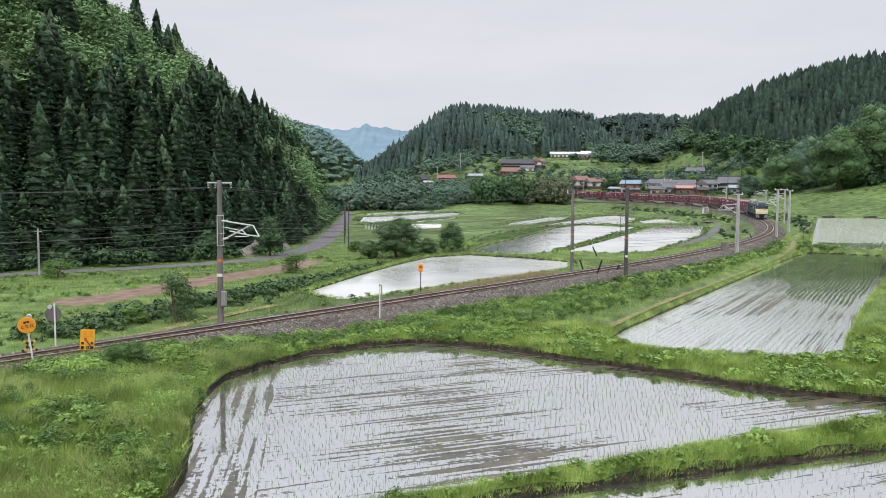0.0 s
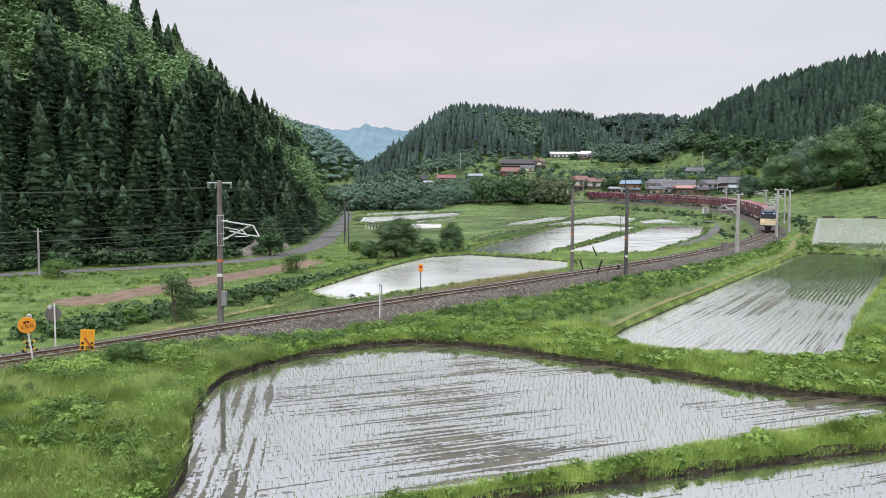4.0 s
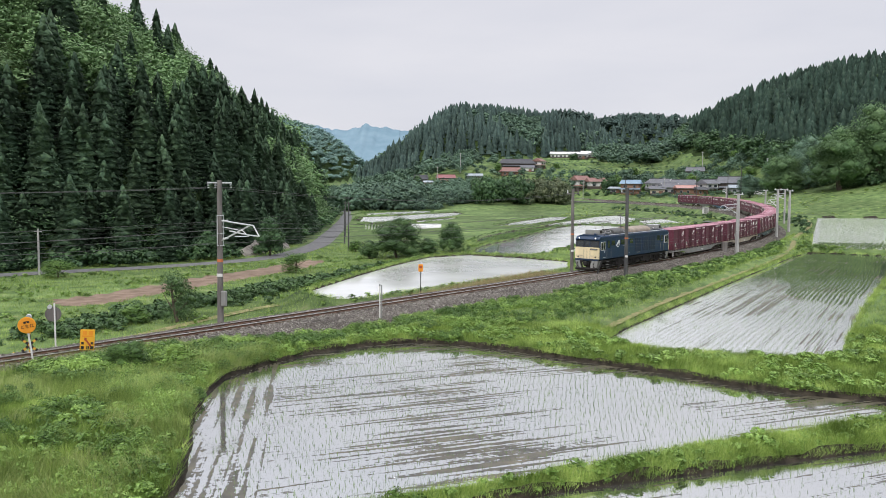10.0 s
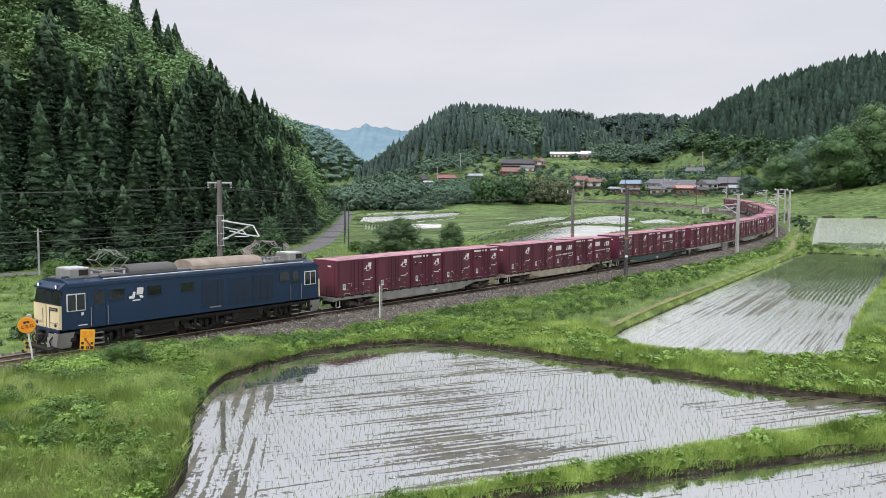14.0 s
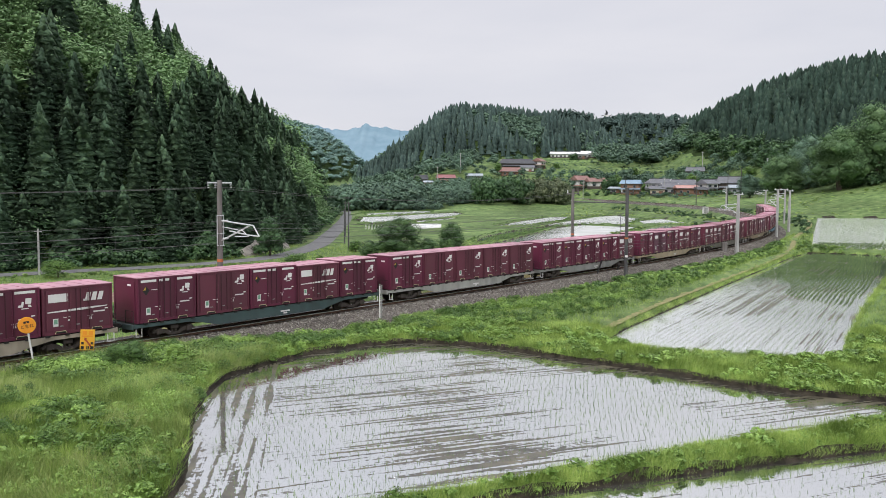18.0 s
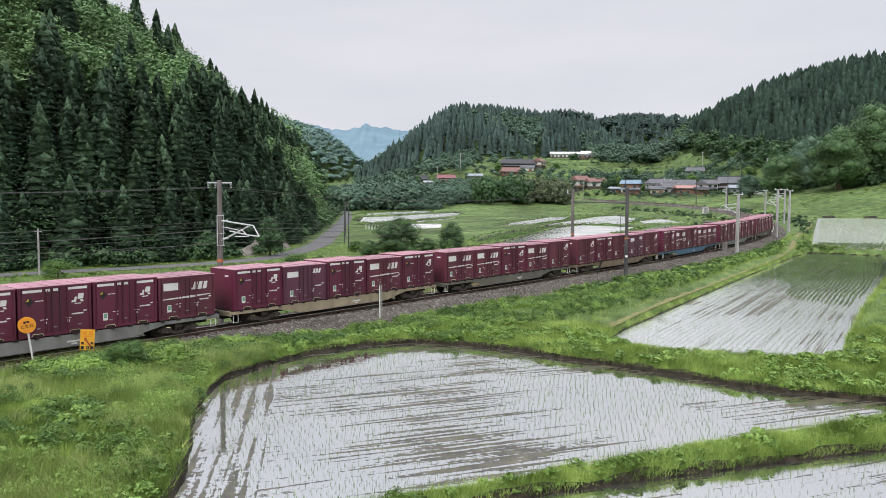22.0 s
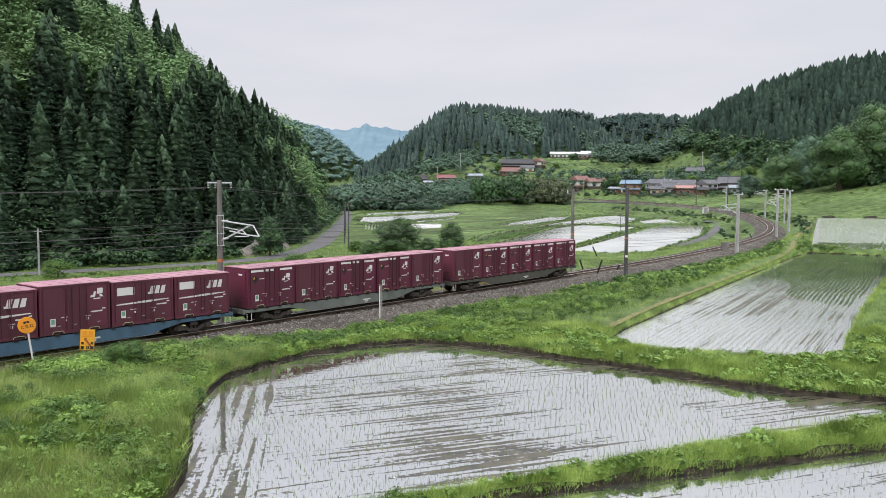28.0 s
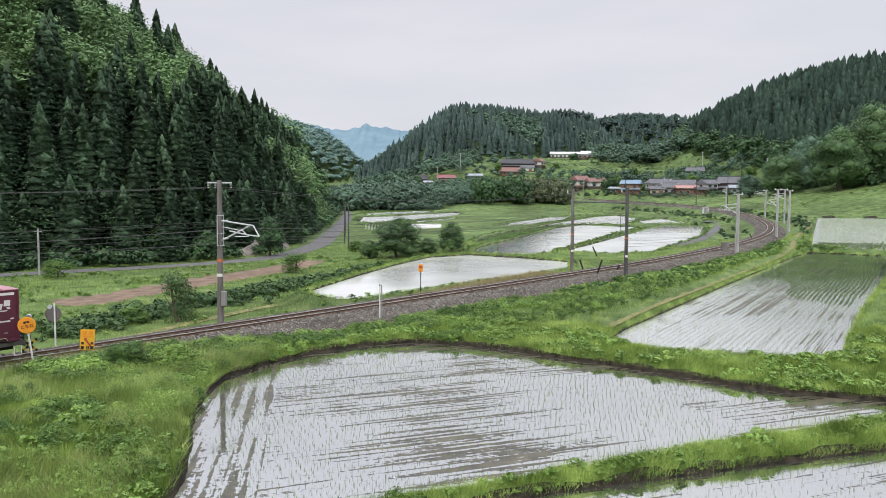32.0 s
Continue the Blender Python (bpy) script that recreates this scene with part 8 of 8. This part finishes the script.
def make_weeds():
    rs = np.random.RandomState(51)
    # herbs on the embankment on the camera's side
    n = 3300
    s = -14 + 116 * rs.rand(n) ** 1.5
    off = np.where(s < 14, 3.9, 3.7) + rs.rand(n) ** 1.25 * 11.5
    a = np.interp(s, LINE_S, LINE_HEAD)
    x = np.interp(s, LINE_S, LINE_X) + off * np.cos(a)
    y = np.interp(s, LINE_S, LINE_Y) - off * np.sin(a)
    ok, _ = dry_land(x, y, 0.05)
    ok &= (to_polyline(x, y, DIKE_PATH, False) > 1.1)
    ok &= (patchy(x, y, 0.45, 2.0) > 0.2) & (x < 0.6 * y)
    x, y, off = x[ok], y[ok], off[ok]
    z, _ = land_all(x, y)
    h = rs.uniform(0.5, 1.1, len(x)) * np.where(off > 9, 0.75, 1.0) * np.where(off < 4.6, 0.8, 1.0)
    pts = [(p, q, r - 0.1 * k, k, rs.uniform(1.0, 1.7)) for p, q, r, k in zip(x, y, z, h)]
    half = (patchy(x, y, 0.7, 8.0) + 0.5 * rs.rand(len(pts))) < 0.74
    far = y > 72
    weeds("embankment_weeds", [p for p, k, q in zip(pts, half, far) if k and not q], M["weed_leaf"], "thick fresh green weeds on the railway embankment")
    weeds("embankment_scrub", [p for p, k, q in zip(pts, half, far) if not k and not q], M["dark_leaf"], "darker scrub among the weeds on the embankment")
    weeds("far_embankment_weeds", [p for p, k, q in zip(pts, half, far) if k and q], M["weed_leaf"], "thick fresh green weeds farther along the embankment", HERB)
    weeds("far_embankment_scrub", [p for p, k, q in zip(pts, half, far) if not k and q], M["dark_leaf"], "darker scrub farther along the embankment", HERB)
    # clumps of broad leaves on the bank
    pts = []
    for cx, cy, r, k in ((-9.6, 24.9, 0.9, 40), (-9.4, 22.4, 0.9, 45), (-11.0, 22.0, 1.0, 26), (-10.8, 40.0, 1.0, 40), (-11.7, 33.9, 1.3, 40), (-10.6, 28.5, 0.8, 30), (-13.5, 21.5, 1.0, 22), (-11.2, 37.0, 0.9, 26)):
        for i in range(k):
            x, y = cx + rs.normal() * r * 0.6, cy + rs.normal() * r * 0.8
            if depth_in(np.array([x]), np.array([y]), PADDIES["near"][1])[0] < -0.5:
                pts.append((x, y, ground_z(x, y) - 0.05, rs.uniform(0.35, 0.8), rs.uniform(1.0, 1.5)))
    dk = []
    for cx, cy, r, k in ((-13.3, 28.0, 1.3, 34), (-16.5, 30.5, 1.2, 28), (-15.2, 24.6, 1.2, 24), (-12.6, 25.3, 0.7, 14), (-13.0, 32.0, 0.9, 16), (-17.5, 34.5, 1.2, 22), (-10.6, 41.2, 0.8, 16)):
        for i in range(k):
            x, y = cx + rs.normal() * r * 0.7, cy + rs.normal() * r * 0.8
            dk.append((x, y, ground_z(x, y) - 0.05, rs.uniform(0.3, 0.75), rs.uniform(1.0, 1.6)))
    weeds("bank_brambles", dk, M["dark_leaf"], "dark green brambles among the grass of the bank")
    # leafy fringe along the paddy's edge
    lvl, poly = PADDIES["near"]
    x, y = rs.uniform(-13, -6.5, 6000), rs.uniform(19, 40, 6000)
    d = -depth_in(x, y, poly)
    ok = (d > 0.45) & (d < 2.6) & (patchy(x, y, 1.1, 2.0) > 0.35)
    pts += [(a, b, ground_z(a, b) - 0.04, rs.uniform(0.2, 0.5), rs.uniform(1.1, 1.7)) for a, b in zip(x[ok][:330], y[ok][:330])]
    weeds("bank_herbs", pts, M["weed_leaf"], "leafy green herbs and brambles on the grassy bank")
    # broad-leaved herbs among the grass of the dikes
    n = 9000
    x, y = rs.uniform(-14, 27, n), rs.uniform(20.5, 48, n)
    ok, of = dry_land(x, y, 0.1)
    ok &= (np.abs(x) < 0.6 * y) & (patchy(x, y, 0.9, 7.0) > 0.4) & (of > 7)
    x, y = x[ok][:1000], y[ok][:1000]
    z, _ = land_all(x, y)
    weeds("dike_herbs", [(a, b, c - 0.04, rs.uniform(0.3, 0.62), rs.uniform(1.1, 1.8)) for a, b, c in zip(x, y, z)], M["weed_leaf"], "low leafy herbs among the dike grass", HERB)
    # rough herbs over the meadow behind the track
    x, y = rs.uniform(-60, 12, 5000), 58 + 75 * rs.rand(5000)
    ok, of = dry_land(x, y, 0.3)
    ok &= (of < -4.5) & (patchy(x, y, 0.35, 5.0) > 0.45) & (np.abs(x) < 0.6 * y) & (depth_in(x, y, HILLS["left"][0]) < -2)
    x, y = x[ok][:700], y[ok][:700]
    z, _ = land_all(x, y)
    weeds("meadow_herbs", [(a, b, c - 0.04, rs.uniform(0.2, 0.55), rs.uniform(1.4, 2.6)) for a, b, c in zip(x, y, z)], M["weed_leaf"], "rough low herbs in the meadow below the hill", HERB)
    # herbs on the dike between the two front paddies
    x = rs.uniform(-3, 22, 2200)
    y = np.interp(x, [-3, 1.5, 3.6, 7.5, 12, 16, 24], [20.8, 22.5, 23.6, 25.3, 27, 28.4, 31]) + rs.normal(0, 0.5, 2200)
    ok, _ = dry_land(x, y, 0.02)
    x, y = x[ok][:620], y[ok][:620]
    z, _ = land_all(x, y)
    weeds("front_dike_herbs", [(a, b, c - 0.03, rs.uniform(0.12, 0.32), rs.uniform(1.2, 1.9)) for a, b, c in zip(x, y, z)], M["weed_leaf"], "low herbs among the bright grass of the dike", HERB)
    # scrub along the far side of the track and the stream
    pts = []
    for i in range(620):
        t = rs.rand() * 1.14 - 0.14
        x, y = -26.0 + 17.5 * t + rs.normal() * 1.1, 62.5 + 40 * t + rs.normal() * 1.8
        if inside(np.array([x]), np.array([y]), SOIL)[0] or depth_in(np.array([x]), np.array([y]), PADDIES["behind"][1])[0] > -1:
            continue
        _, of, _ = line_coords(np.array([x]), np.array([y]))
        if of[0] > -6:
            continue
        pts.append((x, y, ground_z(x, y) - 0.2, rs.uniform(0.45, 1.5), rs.uniform(1.0, 1.6)))
    weeds("stream_scrub", pts, M["tree_leaf"], "dense green scrub along the stream below the track", HERB)
    # rough grass and reeds on the low dikes of the far paddies
    pts = []
    for key in ("behind", "long", "dark", "far_strip", "far_mid", "bend", "bend_strip", "far_left", "far_left_strip", "far_left_low", "rice_far", "rice_low", "upper"):
        lvl, poly = PADDIES[key]
        n = len(poly)
        sg = 1 if sum(poly[i][0] * poly[(i + 1) % n][1] - poly[(i + 1) % n][0] * poly[i][1] for i in range(n)) > 0 else -1
        for i in range(n):
            p, q = Vector(poly[i]), Vector(poly[(i + 1) % n])
            d = (q - p).normalized()
            for k in range(int((q - p).length / 0.8)):
                c = p + d * (k + rs.rand()) * 0.8 + Vector((d.y, -d.x)) * sg * (0.5 + rs.rand() * 1.2)
                pts.append((c.x, c.y, lvl + 0.1, rs.uniform(0.25, 0.6), rs.uniform(1.2, 2.2)))
    weeds("dike_reeds", pts, M["dark_leaf"], "rough grass and reeds on low dikes between far paddies", TUFT)
    pts = []
    for i in range(300):
        s = rs.uniform(120, 330)
        off = rs.choice((-1, 1)) * rs.uniform(5, 16)
        p = on_line(s, off)
        if not dry_land(np.array([p.x]), np.array([p.y]), 1.0)[0][0]:
            continue
        pts.append((p.x, p.y, ground_z(p.x, p.y) - 0.2, rs.uniform(0.6, 1.8), rs.uniform(1.0, 1.7)))
    weeds("far_bank_scrub", pts, M["leaf"], "low bushes on the banks of the far curve", BUSH_FAR)


make_weeds()


def make_village_green():
    rs = np.random.RandomState(61)
    pts = []
    for i in range(150):
        x, y = rs.uniform(58, 172), rs.uniform(404, 470)
        if 88 < x < 95 and y < 410:
            continue
        pts.append((x, y, ground_z(x, y) - 0.5, rs.uniform(4, 9), rs.uniform(0.9, 1.2)))
    for i in range(60):
        x, y = rs.uniform(-22, 62), rs.uniform(462, 580)
        pts.append((x, y, ground_z(x, y) - 0.5, rs.uniform(5, 10), rs.uniform(0.9, 1.2)))
    for i in range(190):
        x, y = rs.uniform(-80, 26), rs.uniform(436, 596)
        if x > -24 and y < 505:
            continue
        pts.append((x, y, ground_z(x, y) - 0.5, rs.uniform(7, 12), rs.uniform(0.95, 1.3)))
    side = line_coords(np.array([q[0] for q in pts]), np.array([q[1] for q in pts]))[1]
    pts = [q for q, o in zip(pts, side) if abs(o) > 6]
    pts = [q for q in pts if not (30 < q[0] < 72 and 496 < q[1] < 522) and not (-12 < q[0] < 24 and q[1] < 456)]
    for i in range(80):
        x, y = rs.uniform(88, 150), rs.uniform(366, 386)
        pts.append((x, y, ground_z(x, y) - 0.3, rs.uniform(1.2, 3.0), rs.uniform(1.1, 1.8)))
    near = []
    for i in range(210):
        x = rs.uniform(60, 158)
        y = np.interp(x, [60, 90, 120, 158], [398, 384, 376, 374]) + rs.normal() * 4.0
        if 85 < x < 97 and y > 388 or abs(line_coords(np.array([x]), np.array([y]))[1][0]) < 6:
            continue
        near.append((x, y, ground_z(x, y) - 0.3, rs.uniform(0.9, 2.6), rs.uniform(1.0, 1.8)))
    weeds("garden_hedges", near, M["leaf"], "garden shrubs and hedges before the village houses", BUSH_FAR)
    tufts = []
    x, y = rs.uniform(20, 215, 5200), rs.uniform(150, 420, 5200)
    ok, of = dry_land(x, y, 0.5)
    ok &= (np.abs(of) > 4.5) & (x < 0.62 * y) & (depth_in(x, y, HILLS["right"][0]) < 0) & (x > 0.18 * y - 10)
    z, _ = land_all(x, y)
    for a, b, c, k in zip(x, y, z, ok):
        if k and patchy(a, b, 0.09, 3.0) + 0.3 * rs.rand() > 0.55:
            tufts.append((a, b, c - 0.06, rs.uniform(0.25, 0.75), rs.uniform(1.6, 3.2)))
    weeds("valley_rough_grass", tufts[:1500], M["grass_blade"], "rough tufted grass over the valley meadows", TUFT)
    foot = []
    for i in range(260):
        t = rs.rand()
        px, py = np.interp(t, [0, 0.35, 0.6, 1], [245, 190, 160, 150]) + rs.normal() * 3.5, np.interp(t, [0, 0.35, 0.6, 1], [195, 258, 300, 372]) + rs.normal() * 5
        foot.append((px, py, ground_z(px, py) - 0.4, rs.uniform(1.8, 5.5), rs.uniform(1.1, 1.6)))
    plant("hill_foot_scrub", foot, LEAFY_FAR, M["leaf"], "dark scrub along the foot of the wooded hill")
    plant("village_trees", pts, LEAFY_MID[:2] + LEAFY_FAR[:2], M["leaf_hazed"], "garden trees and hedges round the village houses")
    x = rs.uniform(48, 215, 9000)
    y = rs.uniform(432, 650, 9000)
    z = land(x, y)
    zx = land(x, y + 1.2)
    m = (zx - z) > 0.28
    x, y, z = x[m][:2000], y[m][:2000], z[m][:2000]
    weeds("terrace_banks", [(a, b, c - 0.1, rs.uniform(0.5, 1.1), rs.uniform(2.0, 3.4)) for a, b, c in zip(x, y, z)], M["leaf_hazed"], "overgrown banks between the hillside terraces", TUFT)


make_village_green()


def make_tree(x, y, h, width, label, crown, material, trunk=0.25, name="tree", seed=0, z=None, near=True):
    z = ground_z(x, y) - (0.0 if near else 0.03 * h) if z is None else z
    top = thing(name, label, "bush" if name == "bush" else "tree", "single trees", Matrix.Translation((x, y, z)) @ pose(0, 0, 0, 0, 0, seed * 77))
    g = Geo()
    rng = random.Random(seed)
    r0 = 0.035 * h
    p = Vector((0, 0, -0.2))
    pts = [p]
    for i in range(4):
        p = p + Vector((rng.uniform(-0.04, 0.04) * h, rng.uniform(-0.04, 0.04) * h, h * 0.17))
        pts.append(p)
    for i in range(4):
        g.tube(pts[i], pts[i + 1], r0 * (1 - i * 0.2), r0 * (0.8 - i * 0.2), n=8)
    part("trunk", g, M["bark"], top)
    for i in range(5 if near else 0):
        g = Geo()
        a = i * 1.26 + rng.random()
        b = pts[1 + i % 3]
        e = b + Vector((math.cos(a) * width * 0.3, math.sin(a) * width * 0.3, h * rng.uniform(0.15, 0.4)))
        part("limb", g.tube(b, e, r0 * 0.35, r0 * 0.1, n=5), M["bark"], top)
    v, f = crown
    q = v * np.array([width / 0.85, width / 0.85, h])
    ob = tri_mesh("crown", q, f, material)
    ob.parent = top
    return top


def make_trees():
    T = make_tree
    T(-6.8, 119.5, 6.8, 8.6, "broad dark green tree at the corner of a paddy", BIG_CROWNS[0], M["tree_leaf"], seed=1)
    T(-2.4, 121.0, 3.1, 4.2, "round green bush-like tree beside the paddy", TREE_CROWNS[1], M["tree_leaf"], seed=2)
    T(-11.0, 121.0, 3.6, 4.2, "green tree beside the paddy bank", TREE_CROWNS[2], M["tree_leaf"], seed=9)
    T(1.3, 124.0, 5.6, 5.2, "round fresh green tree on the paddy bank", BIG_CROWNS[1], M["tree_leaf"], seed=3)
    T(-20.9, 63.5, 4.9, 3.6, "thin dark green tree beside the railway line", AIRY[0], M["tree_leaf"], seed=4)
    T(-24.0, 63.0, 1.7, 2.8, "dark green bush beside the railway line", TREE_CROWNS[1], M["dark_leaf"], seed=5, name="bush")
    T(-44.5, 93.5, 2.6, 4.4, "grey-green bush beside the valley road", AIRY[1], M["dark_leaf"], seed=6, name="bush")
    T(-14.5, 36.8, 1.9, 2.6, "dense dark green bush on the bank", BIG_CROWNS[2], M["dark_leaf"], seed=7, name="bush")
    T(-12.6, 37.9, 1.15, 2.0, "green bush on the bank beside the ballast", TREE_CROWNS[0], M["weed_leaf"], seed=8, name="bush")
    T(-18.3, 100.5, 3.2, 4.0, "low bush at the edge of the field", AIRY[0], M["dark_leaf"], seed=10, name="bush")
    T(-14.6, 135.0, 2.4, 3.2, "small dark bush beside the valley road", TREE_CROWNS[3], M["dark_leaf"], seed=11, name="bush")
    T(-26.5, 124.0, 6.5, 5.5, "green tree at the foot of the wooded hill", TREE_CROWNS[0], M["leaf"], seed=12)
    T(-34.0, 118.0, 5.0, 5.5, "green tree at the foot of the wooded hill", TREE_CROWNS[1], M["leaf"], seed=13)
    rng = random.Random(5)
    # large light green trees under the hill on the right
    for i, (x, y, h, w) in enumerate(((146, 300, 27, 28), (160, 303, 36, 32), (133, 320, 21, 20), (175, 298, 35, 30), (158, 276, 15, 18), (172, 264, 19, 22), (188, 272, 27, 26), (148, 332, 27, 22), (130, 345, 13, 13), (139, 338, 19, 18))):
        T(x, y, h, w, "large spreading light green tree below the wooded hill", BIG_CROWNS[i % 3], M["fresh_leaf"] if i < 7 else M["leaf_hazed"], seed=20 + i, near=False)
    for i, (x, y, h, w) in enumerate(((83, 400, 8, 8), (86, 404, 9, 8), (80, 402, 7, 7), (58, 424, 10, 6), (54, 418, 9, 6), (99, 398, 5, 6), (133, 404, 7, 8), (150, 400, 8, 9), (157, 404, 9, 9), (123, 405, 8, 8), (20, 462, 8, 9), (26, 470, 9, 9), (-15, 470, 10, 9), (33, 495, 7, 7), (97, 606, 8, 9), (72, 520, 5, 6), (146, 430, 7, 8), (110, 470, 6, 7), (132, 455, 7, 8), (158, 440, 10, 10))):
        T(x, y, h, w, "broad-leaved garden tree among the village houses", TREE_CROWNS[i % 4], M["dark_leaf"] if i % 2 else M["leaf"], seed=40 + i, near=False)


make_trees()


# ---------- birds ----------
def make_bird(label, back, belly):
    """A small bird with its nose along +y and its wings raised."""
    top = thing("bird", label, "bird", "birds over the paddies")
    rings = [(-0.08, 0.003), (-0.05, 0.016), (-0.01, 0.025), (0.03, 0.023), (0.055, 0.015), (0.075, 0.017), (0.09, 0.011), (0.1, 0.002)]
    n, v, f = 10, [], []
    for y, r in rings:
        v += [(r * math.cos(k * 0.6283), y, r * math.sin(k * 0.6283)) for k in range(n)]
    for i in range(len(rings) - 1):
        f += [(i * n + k, i * n + (k + 1) % n, (i + 1) * n + (k + 1) % n, (i + 1) * n + k) for k in range(n)]
    f += [tuple(range(n))[::-1], tuple(range((len(rings) - 1) * n, len(rings) * n))]
    part("body", Geo().add(v, f), belly, top)
    part("beak", Geo().tube((0, 0.098, 0), (0, 0.118, -0.002), 0.005, 0.001, n=6), back, top)
    for sd in (-1, 1):
        c, s = math.cos(radians(40)), math.sin(radians(40))
        ol = [(0.012, 0.035), (0.08, 0.042), (0.15, 0.0), (0.185, -0.05), (0.11, -0.025), (0.05, -0.03), (0.012, -0.03)]
        v = [(sd * x * c, y, x * s + 0.012 + dz) for dz in (0, 0.006) for x, y in ol]
        k = len(ol)
        f = [tuple(range(k)), tuple(range(k, 2 * k))[::-1]] + [(i, (i + 1) % k, k + (i + 1) % k, k + i) for i in range(k)]
        part("wing", Geo().add(v, f), back, top)
    ol = [(-0.014, -0.07), (0.014, -0.07), (0.03, -0.16), (0.0, -0.115), (-0.03, -0.16)]
    part("tail", Geo().prism(ol, -0.003, 0.003, "z"), back, top)
    return top


M["feather_pale"] = paint("feather_pale", (0.62, 0.62, 0.6), 0.8, 0.15, 20)
M["feather_dark"] = paint("feather_dark", (0.05, 0.052, 0.06), 0.7, 0.2, 20)
pale_bird = make_bird("small pale bird with raised wings flying over the paddies", M["feather_pale"], M["feather_pale"])
dark_bird = make_bird("small dark swallow-like bird gliding across the sky", M["feather_dark"], M["feather_pale"])


# ---------- movement ----------
FRONT_T = [-4, 0, 3, 6, 9, 10, 13, 16.5, 17.6, 19, 21, 23, 25, 28, 30, 32, 36]
FRONT_S = [241, 194.3, 158.3, 119.8, 78.0, 64.2, 22.68, -27.1, -41.9, -60.95, -88.6, -115.6, -142.3, -182.7, -209.4, -235.8, -288]


def train_at(t):
    """Where along the line the front of the first load stands."""
    return sum(float(np.interp(t + d, FRONT_T, FRONT_S)) for d in (-0.8, -0.4, 0, 0.4, 0.8)) / 5


def vehicle_pose(s, half):
    a, b = on_line(s - half), on_line(s + half)
    fwd = (a - b).normalized()
    right = fwd.cross(Vector((0, 0, 1))).normalized()
    up = right.cross(fwd)
    m = Matrix((right, fwd, up)).transposed().to_4x4()
    return Matrix.Translation((a + b) / 2) @ m


def motions():
    times = [i * 0.5 for i in range(65)]
    front = [train_at(t) for t in times]
    walk(loco, [(t, vehicle_pose(d - 10.55, 6.0)) for t, d in zip(times, front)])
    wagon_rows = []
    for k, w in enumerate(wagons):
        rows = [(t, vehicle_pose(d + 20.4 * k + 9.52, 7.1)) for t, d in zip(times, front)]
        wagon_rows.append(rows)
        walk(w, rows)
    for c, k, y in loads:
        shift = Matrix.Translation((0, y, 1.05))
        walk(c, [(t, m @ shift) for t, m in wagon_rows[k]])
    # the birds come from behind the camera's left and leave to the right
    for bird, bank, flight in ((pale_bird, 25, [(16.8, -8.81, 20.0, 8.39), (16.9, -6.86, 20.0, 8.63), (17.0, -5.02, 20.5, 8.87), (17.1, -3.18, 21.0, 9.0), (17.2, -1.29, 22.0, 9.12)]),
                               (dark_bird, -20, [(17.3, -9.01, 25.0, 12.53), (17.4, -7.33, 25.0, 12.55), (17.5, -5.93, 25.0, 12.53), (17.6, -3.1, 25.0, 12.19), (17.7, -1.21, 25.0, 11.74), (17.8, 0.63, 25.0, 11.27), (17.9, 2.49, 25.0, 10.81)])):
        a, b = flight[0], flight[-1]
        flight = [(0.0, -60, 12, 14), (a[0] - 1.2, -45, 14, a[3])] + flight + [(b[0] + 1.2, 45, 40, b[3] + 2), (32.0, 90, 45, 16)]
        walk(bird, [(t, pose(x, y, z, 0, 0, -90) @ pose(0, 0, 0, 0, bank, 0)) for t, x, y, z in flight])


motions()
